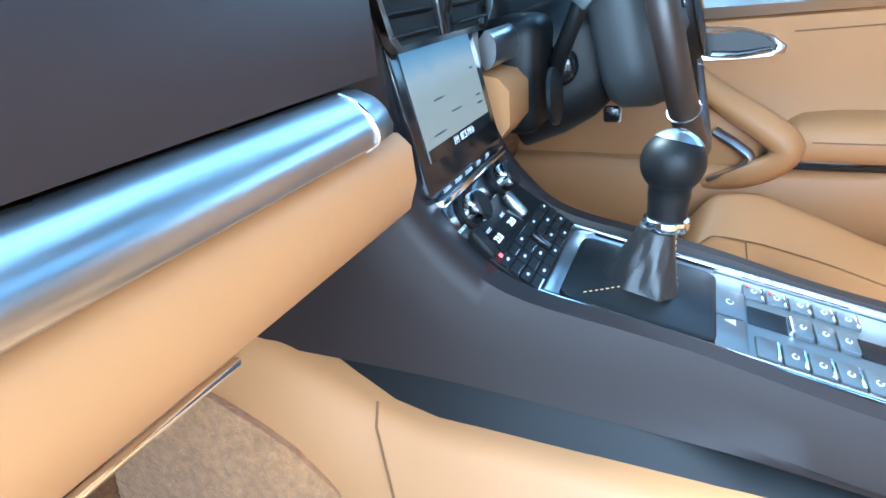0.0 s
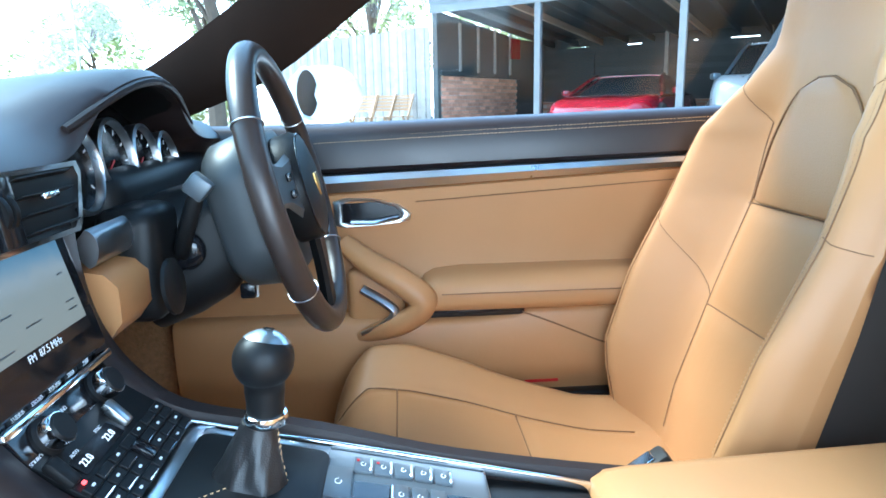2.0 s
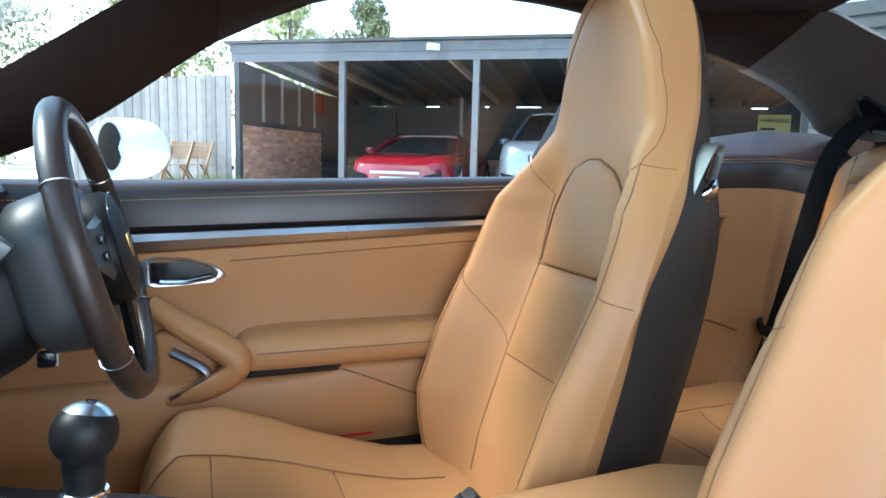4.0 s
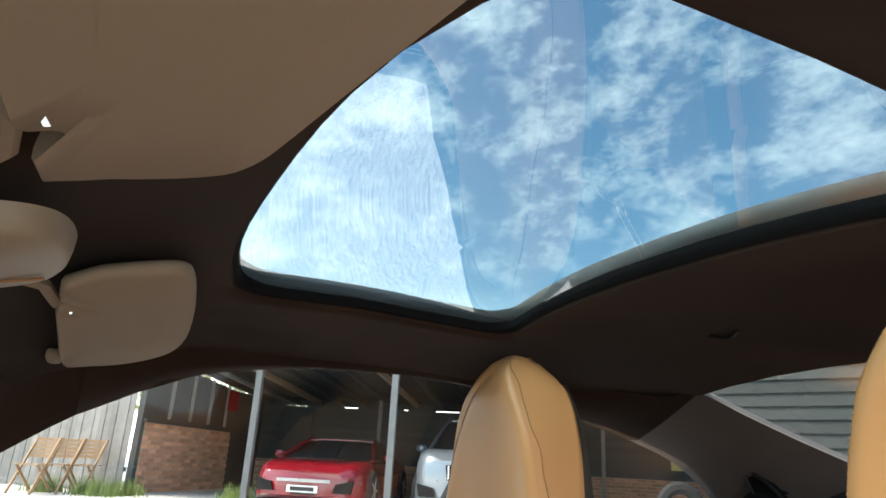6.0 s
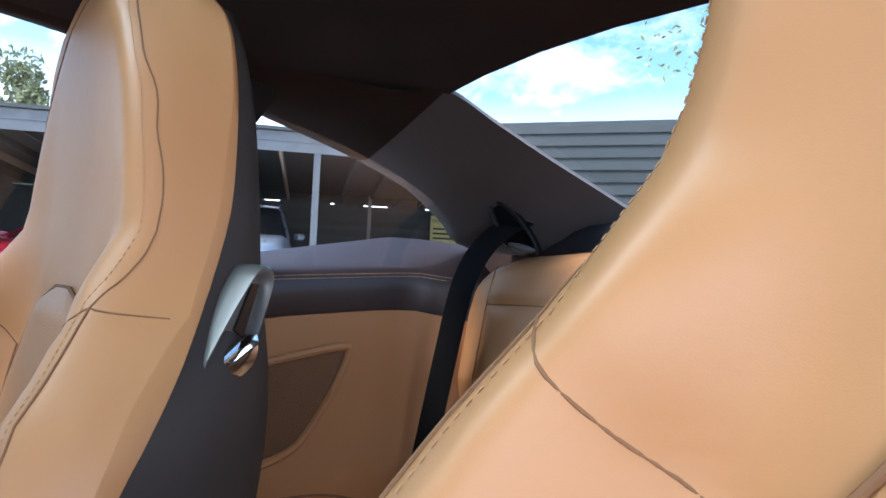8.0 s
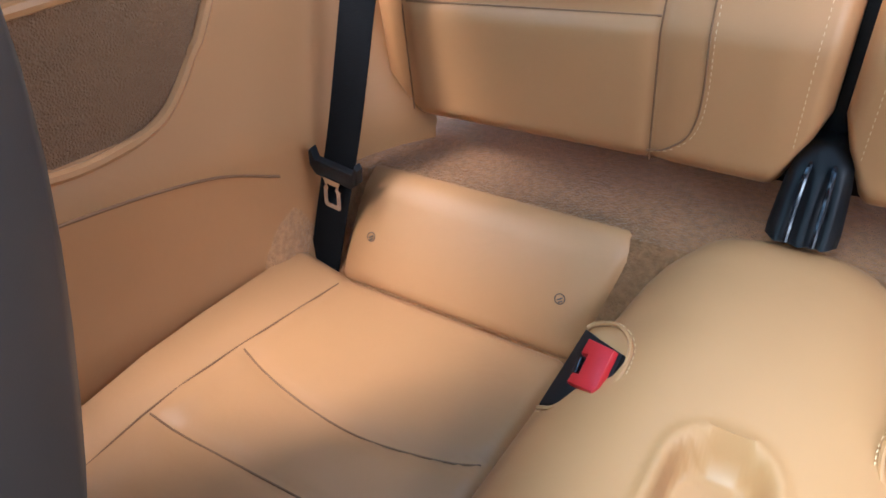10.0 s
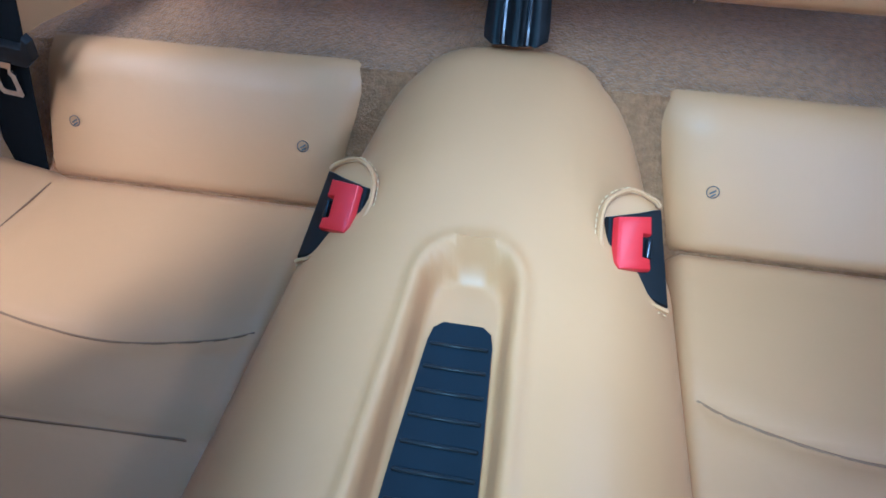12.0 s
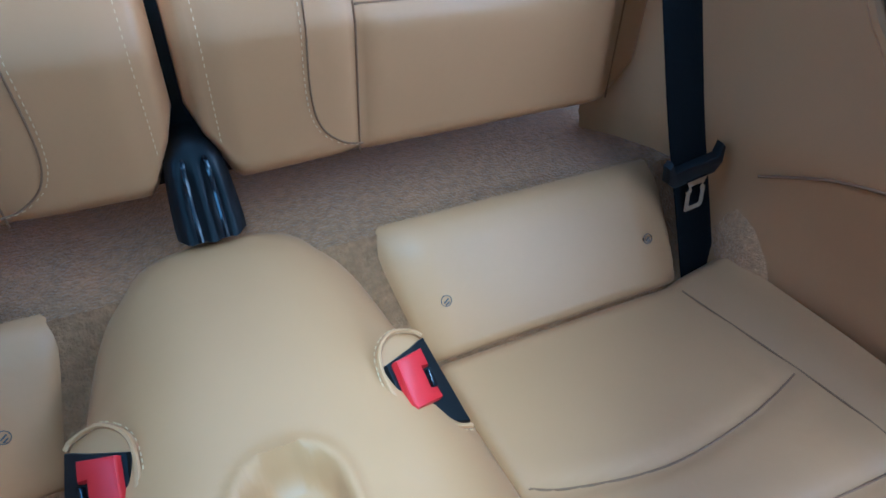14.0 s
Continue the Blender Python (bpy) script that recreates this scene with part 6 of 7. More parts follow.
    part("recess", mirror(plate([(p.x, p.y) for p in ringp], 0.004, m=BM @ Matrix.Translation((0, 0, -0.012))), sgn), TAN, bk, "tan leather pocket")
    part("stitching", mirror(stitches([BM @ V(p.x * 1.09, p.y * 1.06, -0.004) for p in ringp], 0.003, 0.0022, 0.0006), sgn), STITCH, bk)
    # speaker grille in the side trim
    sp = thing("speaker_grille", "brown mesh speaker grille with a tan rim in the side trim", "speaker", (sgn * 0.625, -0.96, 0.73), "rear speakers")
    so = [(p.x, p.y) for p in curve([(-0.80, 0.790, 0), (-0.95, 0.812, 0), (-1.030, 0.820, 0), (-1.040, 0.806, 0), (-1.010, 0.740, 0), (-0.970, 0.682, 0), (-0.930, 0.655, 0), (-0.86, 0.640, 0), (-0.80, 0.640, 0)], 4)]
    def sx(y, z):
        return interp(y, (-1.30, -1.25, -1.18, -1.0, -0.62), (0.50, 0.56, 0.60, 0.622, 0.64)) - 0.001 + 0.004 * (z < 0.74)
    part("rim", mirror(tube([V(sx(y, z) - 0.004, y, z) for y, z in so], 0.007, 8), sgn), TAN, sp, "tan leather rim")
    MESH = surface("brown_speaker_mesh", (0.21, 0.105, 0.045), 0.8, grain=(420, 1.0), mottle=(30, 0.1), cell=True)
    part("mesh", mirror(loft([[V(sx(y, z) - 0.003, y, z) for y, z in so], [V(sx(y, z) + 0.008, y, z) for y, z in so]]), sgn), MESH, sp, "brown perforated mesh")
    # seams of the side trim
    q = [o for o in scene.objects if o.name.startswith("quarter_trim")][0 if sgn > 0 else 1]
    for dz in (0.002, -0.004):
        part("stitching", mirror(stitches([V(interp(y, (-1.30, -1.25, -1.18, -1.0, -0.62), (0.50, 0.56, 0.60, 0.622, 0.64)) - 0.0008, y, interp(y, (-1.3, -1.18, -0.9, -0.62), (0.93, 0.946, 0.934, 0.90)) + dz) for y in np.linspace(-0.64, -1.27, 24)], 0.004, 0.0025, 0.0007), sgn), STITCH, q)
    part("seam", mirror(tube([V(interp(p.y, (-1.30, -1.25, -1.18, -1.0, -0.62), (0.50, 0.56, 0.60, 0.622, 0.64)) - 0.0095, p.y, p.z) for p in curve([(0, -0.66, 0.592), (0, -0.80, 0.594), (0, -0.92, 0.590), (0, -1.01, 0.578), (0, -1.09, 0.552)], 6)], 0.0022, 6), sgn), SEAM, q)
    # carpeted wedge beside the belt
    tagged(part("side_carpet", mirror(loft([[V(0.65, y, 0.30), V(0.65, y, t), V(0.625, y, t - 0.01), V(0.600, y, t - 0.05), V(0.592, y, 0.42), V(0.592, y, 0.30)] for y, t in ((-1.04, 0.47), (-1.08, 0.53), (-1.12, 0.56), (-1.18, 0.58), (-1.27, 0.59))]), sgn), CARPET, angle=60), "tan carpet beside the rear seat", "carpet", kind="structure")

# dark divider between the seat backs, and the black belt tidy
tagged(part("divider", box((0, -1.335, 0.78), (0.03, 0.04, 0.40), 0.004), BLACK), "black divider between the rear seat backs", "divider", kind="structure")
gx = thing("belt_tidy", "black moulded plastic stop between the rear seat backs", "stop", (0, -1.25, 0.6))
rings = []
for z, w, y in ((0.567, 0.029, -1.226), (0.571, 0.034, -1.219), (0.582, 0.0345, -1.224), (0.605, 0.033, -1.236), (0.628, 0.031, -1.243), (0.645, 0.028, -1.250), (0.657, 0.021, -1.258), (0.665, 0.010, -1.268)):
    rings.append([V(w * u, y - 0.012 * abs(u) ** 3 + 0.004 * math.cos(3 * math.pi * u) * (0.03 < w), z) for u in np.linspace(-1, 1, 17)] + [V(w * 0.9, y - 0.05, z), V(-w * 0.9, y - 0.05, z)])
part("moulding", loft(rings), BLACK, gx, angle=60)
for x in (-0.0125, 0.0125):
    part("rib", tube(curve([(x, -1.216, 0.574), (x, -1.2205, 0.59), (x, -1.2335, 0.615), (x * 0.95, -1.241, 0.635), (x * 0.85, -1.250, 0.650)], 5), [0.003] * 20 + [0.0015], 8), GLOSSY, gx, "glossy raised rib")

# ribbed mat in the tunnel's tray
def mat_z(y):
    return tunnel_z(0, y)[1] + 0.002


ms = np.linspace(-0.62, -0.893, 16)
tf = part("tray_mat", loft([[V(-hw, y, mat_z(y)), V(hw, y, mat_z(y)), V(hw, y, mat_z(y) - 0.004), V(-hw, y, mat_z(y) - 0.004)] for y in list(ms) + [-0.905, -0.911] for hw in [interp(y, (-0.911, -0.905, -0.893, -0.80, -0.55), (0.016, 0.023, 0.0255, 0.031, 0.041))]]), RUBBER, tun, "blue-black ribbed rubber mat")
for i in range(14):
    y = -0.890 + 0.0205 * i
    part("rib", box((0, y, mat_z(y) + 0.0006), (2 * interp(y, (-0.92, -0.80, -0.55), (0.021, 0.028, 0.038)), 0.0035, 0.0022), 0.0008, 1), BLACK, tf)

# ---- roof fittings ----
def visor(sgn):
    ob = thing("sun_visor", "beige cloth sun visor folded against the roof", "sun visor", (sgn * 0.39, 0.0, 1.2), "sun visors")
    outl = [(p.x, p.y) for p in curve([(0.172, 0.060, 0), (0.160, 0.03, 0), (0.160, -0.02, 0), (0.178, -0.045, 0), (0.24, -0.060, 0), (0.42, -0.080, 0), (0.52, -0.078, 0), (0.555, -0.05, 0), (0.560, 0.0, 0), (0.535, 0.050, 0), (0.50, 0.062, 0), (0.47, 0.064, 0), (0.30, 0.066, 0), (0.262, 0.064, 0), (0.255, 0.050, 0), (0.225, 0.046, 0), (0.212, 0.062, 0)], 4)]
    outl = [(0.13 + (x - 0.16) * 0.90, y) for x, y in outl]
    cx, cy = 0.33, 0.0
    rings = []
    for f, dz in ((0.97, -0.006), (1.0, -0.012), (0.99, -0.019), (0.955, -0.023), (0.5, -0.024)):
        rings.append([V(cx + (x - cx) * f, cy + (y - cy) * f, roof_z(cx + (x - cx) * f, cy + (y - cy) * f) + dz - 0.014) for x, y in outl])
    part("panel", mirror(loft(rings), sgn), BEIGE, ob, angle=70)
    part("arm", mirror(tube([V(0.118, 0.105, roof_z(0.118, 0.105) - 0.002), V(0.128, 0.098, roof_z(0.13, 0.10) - 0.014), V(0.165, 0.075, roof_z(0.165, 0.075) - 0.02), V(0.23, 0.066, roof_z(0.23, 0.066) - 0.024)], 0.006, 8), sgn), BEIGE, ob)
    part("clip", mirror(box((0.24, 0.055, roof_z(0.24, 0.055) - 0.03), (0.032, 0.014, 0.008), 0.003, 2), sgn), BLACK, ob, "dark visor clip")
    part("clip_pin", mirror(tube([V(0.23, 0.052, roof_z(0.23, 0.05) - 0.036), V(0.25, 0.054, roof_z(0.25, 0.05) - 0.036)], 0.0028, 6), sgn), CHROME, ob)
    part("pivot", mirror(box((0.470, 0.072, roof_z(0.47, 0.07) - 0.012), (0.05, 0.018, 0.016), 0.005, 2), sgn), BEIGE, ob)


visor(1)
visor(-1)
oc = thing("overhead_console", "beige overhead console with lamps and switches", "overhead console", (0, 0.1, 1.19))
o2 = [(p.x, p.y) for p in curve([(-0.092, 0.142, 0), (-0.098, 0.12, 0), (-0.090, 0.078, 0), (-0.060, 0.052, 0), (0.0, 0.044, 0), (0.060, 0.052, 0), (0.090, 0.078, 0), (0.098, 0.12, 0), (0.092, 0.142, 0)], 5)]
rings = []
for f, dz in ((0.98, 0.004), (0.97, -0.004), (0.94, -0.012), (0.88, -0.016), (0.3, -0.018)):
    rings.append([V(x * f * 0.88 - 0.018, 0.10 + (y - 0.10) * f, interp(0.10 + (y - 0.10) * f, (0.0, 0.16), (1.212, 1.172)) + dz) for x, y in o2])
PALE = surface("beige_plastic", (0.15, 0.118, 0.084), 0.55, mottle=(12, 0.08), grain=(700, 0.1))
part("body", loft(rings), PALE, oc, "beige plastic", angle=60)


def under(x, y, dz=0.0):
    return (x * 0.88 - 0.018, y, interp(y, (0.0, 0.16), (1.212, 1.172)) - 0.0185 + dz)


for x, y, w, h, mt, nm in ((-0.062, 0.128, 0.045, 0.022, GLOSSY, "reading_lamp"), (0.062, 0.128, 0.045, 0.022, GLOSSY, "reading_lamp"), (-0.055, 0.105, 0.03, 0.018, BLACK, "switch"), (0.055, 0.105, 0.03, 0.018, BLACK, "switch"), (0.0, 0.118, 0.05, 0.05, BEIGE, "sunroof_switch"), (0.0, 0.118, 0.012, 0.014, BLACK, "switch")):
    part(nm, box(under(x, y), (w, h, 0.006), 0.002, 2), mt, oc)
for x in (-0.066, 0.066):
    part("lamp_reflector", box(under(x, 0.126, -0.003), (0.022, 0.007, 0.004), 0.0015, 2), CHROME, oc, "bright lamp reflector")
part("groove", tube([V(*under(x, 0.100, -0.0002)) for x in (-0.085, 0.0, 0.085)], 0.0012, 5), SEAM, oc)
part("groove", tube([V(*under(0.045, y, -0.0002)) for y in (0.062, 0.10, 0.145)], 0.0012, 5), SEAM, oc)
rv = thing("rear_view_mirror", "dark rear-view mirror on the windscreen", "mirror", (0.03, 0.22, 1.12))
part("housing", box((0.03, 0.225, 1.125), (0.23, 0.03, 0.062), 0.014, 3), BLACK, rv)
part("glass", box((0.03, 0.208, 1.125), (0.212, 0.003, 0.05), 0.001, 1), CHROME, rv, "mirror glass")
part("stem", tube([V(0.03, 0.24, 1.13), V(0.02, 0.26, 1.17)], 0.011, 8), BLACK, rv)
# small hook in the lining, and the seams of the pillars
tagged(part("coat_hook", tube(curve([(0.095, -0.775, roof_z(0.095, -0.775) - 0.001), (0.12, -0.785, roof_z(0.12, -0.785) - 0.005), (0.145, -0.775, roof_z(0.145, -0.775) - 0.001)], 5), 0.003, 6), BLACK), "small dark hook in the headliner", "hook")

# ---- outside mirror ----
mr = thing("door_mirror", "white painted door mirror on the driver's side", "door mirror", (0.82, 0.25, 0.9))
rings = []
for k in range(15):
    t = -1 + 2 * k / 14
    f = max(0.05, (1 - abs(t) ** 2.6)) ** 0.5
    rings.append([V(0.920 + 0.072 * f * math.cos(a), 0.198 + 0.078 * t, 0.930 + 0.060 * f * (abs(math.sin(a)) ** 0.85) * (1 if math.sin(a) > 0 else -1)) for a in np.linspace(0, 2 * math.pi, 28, endpoint=False)])
part("housing", loft(rings), WHITE, mr, angle=60)
oval = [(0.222 + 0.021 * math.cos(a), 0.932 + 0.046 * math.sin(a)) for a in np.linspace(0, 2 * math.pi, 32, endpoint=False)]
part("glass", loft([[V(0.843 + 0.4 * (0.222 - y) + o, y, z) for y, z in oval] for o in (0.0, 0.03)]), MIRROR, mr, "dark mirror glass of the folded mirror")
part("rim", tube([V(0.842 + 0.4 * (0.222 - y), 0.222 + (y - 0.222) * 1.12, 0.932 + (z - 0.932) * 1.06) for y, z in oval], 0.004, 8, closed=True), WHITE, mr)
part("foot", loft([[V(x, 0.23 + dy, z + dz) for dy, dz in ((0.03, 0), (0, 0.014), (-0.03, 0), (0, -0.014))] for x, z in ((0.72, 0.86), (0.78, 0.862), (0.85, 0.88))]), WHITE, mr)

# rear of the front seats: driver's buckle
db = thing("belt_buckle", "grey belt buckle beside the driver's seat", "buckle", (0.17, -0.22, 0.45))
part("housing", box((0, 0, 0), (0.028, 0.06, 0.075), 0.006, 2, m=Matrix.Translation((0.155, -0.235, 0.475)) @ Matrix.Rotation(radians(-35), 4, "X")), GREY, db)
part("slot", box((0, 0, 0), (0.018, 0.03, 0.004), 0.001, 1, m=Matrix.Translation((0.155, -0.235, 0.475)) @ Matrix.Rotation(radians(-35), 4, "X") @ Matrix.Translation((0, 0, 0.038))), CHROME, db, "bright buckle mouth")


# ---- outside: yard, carport, fence, parked cars, trees ----
GRAVEL = surface("pale_gravel", (0.60, 0.58, 0.55), 0.95, grain=(45, 0.9), mottle=(30, 0.3), spec=0.2)
OLDWOOD = surface("weathered_grey_boards", (0.27, 0.26, 0.245), 0.85, grain=(60, 0.5), mottle=(7, 0.3), island=0.22)
FASCIA = surface("dark_grey_weathered_timber", (0.15, 0.16, 0.165), 0.8, grain=(60, 0.5), mottle=(7, 0.3), island=0.15)
BLACKWOOD = surface("black_stained_boards", (0.048, 0.056, 0.057), 0.75, grain=(60, 0.5), mottle=(6, 0.3), island=0.2)
RAFTER = surface("raw_rafter_timber", (0.33, 0.25, 0.18), 0.8, grain=(60, 0.4), mottle=(6, 0.2))
BRICK = surface("old_red_brick", (0.52, 0.28, 0.19), 0.9, grain=(120, 0.6), mottle=(14, 0.25), island=0.28)
MORTAR = surface("pale_mortar", (0.45, 0.40, 0.33), 0.95, grain=(150, 0.5), mottle=(10, 0.15))
TEAK = surface("oiled_teak", (0.36, 0.22, 0.12), 0.6, grain=(90, 0.3), mottle=(12, 0.15))
REDPAINT = surface("metallic_red_paint", (0.22, 0.005, 0.014), 0.25, mottle=(4, 0.05), coat=1.0)
SILVERPAINT = surface("grey_metallic_paint", (0.20, 0.23, 0.26), 0.3, 0.4, mottle=(4, 0.05), coat=1.0)
BLUEPAINT = surface("blue_paint", (0.02, 0.05, 0.22), 0.25, mottle=(4, 0.05), coat=1.0)
BLACKPAINT = surface("black_paint", (0.012, 0.014, 0.018), 0.2, mottle=(4, 0.05), coat=1.0)
CARGLASS = surface("dark_car_glass", (0.02, 0.025, 0.028), 0.06, mottle=(3, 0.1))
TYRE = surface("tyre_rubber", (0.02, 0.02, 0.02), 0.8, mottle=(20, 0.1))
RIM = surface("alloy_rim", (0.5, 0.51, 0.52), 0.3, 0.9, mottle=(20, 0.05))
PLATE = surface("plate_white", (0.75, 0.75, 0.72), 0.5, mottle=(20, 0.04))
PLATE_INK = surface("plate_ink", (0.02, 0.02, 0.02), 0.5, mottle=(20, 0.04))
LAMP = surface("lamp_glass", (0.75, 0.78, 0.8), 0.1, mottle=(20, 0.05), coat=1.0)
LEAF = surface("leaf_green", (0.26, 0.31, 0.12), 0.6, mottle=(2.0, 0.35), island=0.35, spec=0.3)
LEAF2 = surface("leaf_yellow_green", (0.34, 0.38, 0.15), 0.6, mottle=(2.0, 0.3), island=0.35, spec=0.3)
PINE = surface("pine_green", (0.19, 0.22, 0.11), 0.7, mottle=(2.0, 0.3), island=0.35, spec=0.2)
STRAW = surface("straw_leaf", (0.42, 0.38, 0.22), 0.7, mottle=(3, 0.2), island=0.3)
BARK = surface("bark", (0.10, 0.075, 0.055), 0.9, grain=(25, 0.8), mottle=(6, 0.3))
GRASS = surface("grass_tuft", (0.10, 0.15, 0.03), 0.7, mottle=(4, 0.3), island=0.4)
SIGNY = surface("sign_yellow_cream", (0.55, 0.52, 0.20), 0.5, mottle=(10, 0.08))
RENDERW = surface("pale_render", (0.34, 0.31, 0.24), 0.9, mottle=(2, 0.1), grain=(40, 0.2))
SHUTTER = surface("brown_grey_shutter", (0.16, 0.145, 0.125), 0.5, mottle=(4, 0.12), grain=(40, 0.1))
rng = random.Random(7)


def gz(x, y):
    """Height of the yard: it climbs gently away from the driver's side."""
    return 0.30 * min(1.0, max(0.0, (x - 2.0) / 11.0))


bm = bmesh.new()
axis = [-400, -120, -40, -15, -8, -4, -2, 0, 2, 4, 6, 8, 10, 13, 16, 20, 30, 60, 150, 400]
loft([[V(x, y, gz(x, y)) for x in axis] for y in axis[::-1]], caps=False, closed=False, bm=bm)
tagged(part("ground", bm, GRAVEL, angle=180), "pale gravel yard reaching to the horizon", "ground", kind="structure")

O, FD, ND = V(12.92, -0.75, 0), V(-0.573, -0.82, 0), V(0.82, -0.573, 0)      # carport corner, along the front, into the depth


def cp(s, d, z):
    p = O + FD * s + ND * d
    return V(p.x, p.y, z + 0.29)


def beam(a, b, w, h, bm=None, up=V(0, 0, 1)):
    """A squared timber from a to b."""
    bm = bm or bmesh.new()
    d = (b - a).normalized()
    s = d.cross(up)
    if s.length < 1e-3:
        s = d.cross(V(FD.x, FD.y, 0))
    s.normalize()
    u = s.cross(d)
    return loft([[p + s * i * w / 2 + u * j * h / 2 for i, j in ((-1, -1), (1, -1), (1, 1), (-1, 1))] for p in (a, b)], bm=bm)


port = thing("carport", "long black timber carport with open bays, brick side wall", "carport", tuple(cp(6, 2.5, 0)))
POSTS = (0.0, 2.15, 4.65, 7.3, 9.9, 12.5, 15.0)
for s in POSTS:
    part("post", beam(cp(s, 0.0, -0.05), cp(s, 0.0, 2.42), 0.11, 0.11), FASCIA if s in (2.15, 4.65, 7.3) else BLACKWOOD, port)
for s in (3.4, 6.0, 8.6, 11.2):
    part("rear_post", beam(cp(s, 4.4, -0.05), cp(s, 4.4, 2.2), 0.08, 0.08), OLDWOOD, port)
for k in range(2):
    part("fascia", beam(cp(-0.1, -0.05, 2.475 + 0.16 * k), cp(15.3, -0.05, 2.475 + 0.16 * k), 0.04 + 0.03 * k, 0.158), FASCIA, port, "weathered grey board")
for i in range(24):
    s = 0.3 + i * 0.64
    part("rafter", beam(cp(s, 0.05, 2.46), cp(s, 5.4, 1.98 + 0.15), 0.05, 0.13), RAFTER if i in (2, 6, 10) else BLACKWOOD, port)
part("roof", loft([[cp(-0.2, -0.15, 2.78), cp(15.4, -0.15, 2.78), cp(15.4, 5.7, 2.30), cp(-0.2, 5.7, 2.30)], [cp(-0.2, -0.15, 2.73), cp(15.4, -0.15, 2.73), cp(15.4, 5.7, 2.25), cp(-0.2, 5.7, 2.25)]]), BLACKWOOD, port)
# boarded back with a slit of light under the eaves
for i in range(11):
    z = 0.72 + i * 0.125
    part("board", beam(cp(-0.05, 5.5 - 0.004 * (i % 2), z), cp(15.3, 5.5, z), 0.022, 0.14), BLACKWOOD, port)
for z in (2.135, 2.26):
    part("board", beam(cp(-0.05, 5.5, z), cp(15.3, 5.5, z), 0.022, 0.14), BLACKWOOD, port)
for i in range(12):
    part("slit_block", beam(cp(i * 1.32 - 0.1, 5.5, 2.05), cp(i * 1.32 + 0.62 + 0.25 * (i % 3), 5.5, 2.05), 0.02, 0.06), BLACKWOOD, port)
part("plinth", loft([[cp(0.0, 5.42, 0), cp(15.2, 5.42, 0), cp(15.2, 5.6, 0), cp(0, 5.6, 0)], [cp(0, 5.42, 0.70), cp(15.2, 5.42, 0.70), cp(15.2, 5.6, 0.70), cp(0, 5.6, 0.70)]]), MORTAR, port)
# bricks of the low rear wall, joined
bm = bmesh.new()
for r in range(9):
    for c in range(64):
        s = c * 0.236 + (0.118 if r % 2 else 0)
        j = rng.uniform(0, 0.004)
        a, b = cp(s, 5.418 - j, 0.012 + r * 0.077), cp(s + 0.222, 5.41 - j, 0.012 + r * 0.077)
        w = ND * 0.03
        loft([[a - w * 0.6, b - w * 0.6, b + w, a + w], [a - w * 0.6 + V(0, 0, 0.064), b - w * 0.6 + V(0, 0, 0.064), b + w + V(0, 0, 0.064), a + w + V(0, 0, 0.064)]], bm=bm)
tagged(part("brickwork", bm, BRICK, port), kind="stuff")
part("end_wall", loft([[cp(0.0, 3.7, z), cp(0.0, 5.5, z), cp(-0.05, 5.5, z), cp(-0.05, 3.7, z)] for z in (0.0, 2.2)]), BLACKWOOD, port)
# upper boarded panel over the brick side wall, with battens
part("side_panel", loft([[cp(0.0, 0.06, 1.30), cp(0.0, 3.7, 1.30), cp(-0.05, 3.7, 1.30), cp(-0.05, 0.06, 1.30)], [cp(0, 0.06, 2.45), cp(0, 3.7, 2.2), cp(-0.05, 3.7, 2.2), cp(-0.05, 0.06, 2.45)]]), BLACKWOOD, port)
for d in (0.9, 1.7, 2.5, 3.3):
    part("batten", beam(cp(0.03, d, 1.34), cp(0.03, d, 2.3), 0.05, 0.05), OLDWOOD, port)
part("sill", beam(cp(0.05, 0.0, 1.27), cp(0.05, 3.75, 1.27), 0.14, 0.06), BLACKWOOD, port)
part("door", beam(cp(0.5, 5.38, 0.98), cp(1.4, 5.38, 0.98), 0.05, 1.9), BLACKWOOD, port, "black boarded door")
part("flood_lamp", box(tuple(cp(3.9, -0.16, 2.60)), (0.12, 0.22, 0.12), 0.02), LAMP, port, "white floodlight on the fascia")
part("hanging_cloth", beam(cp(0.25, 2.9, 1.9), cp(0.32, 3.2, 1.9), 0.04, 0.45), REDPAINT, port, "red jacket-like cloth on the boards")

# garden chairs against the fence
def folding_chair(px, py, turn):
    z0 = gz(px, py)
    ob = thing("folding_chair", "teak folding garden chair standing by the fence", "chair", (px, py, z0), "garden chairs")
    m = Matrix.Translation((px, py, z0)) @ Matrix.Rotation(radians(turn), 4, "Z")
    for sx in (-0.2, 0.2):
        part("leg", beam(m @ V(sx, -0.28, 0), m @ V(sx, 0.22, 0.88), 0.025, 0.04), TEAK, ob)
        part("leg", beam(m @ V(sx * 0.9, 0.28, 0), m @ V(sx * 0.9, -0.22, 0.45), 0.025, 0.04), TEAK, ob)
    for i in range(6):
        part("slat", beam(m @ V(-0.2, -0.2 + 0.07 * i, 0.44), m @ V(0.2, -0.2 + 0.07 * i, 0.44), 0.05, 0.016), TEAK, ob)
    for i in range(5):
        part("slat", beam(m @ V(-0.2, 0.07 + 0.033 * i, 0.58 + 0.065 * i), m @ V(0.2, 0.07 + 0.033 * i, 0.58 + 0.065 * i), 0.016, 0.05), TEAK, ob)
    return ob


for i in range(3):
    folding_chair(12.55 + 0.22 * i, 0.72 - 0.46 * i + 0.1 * i, -122)


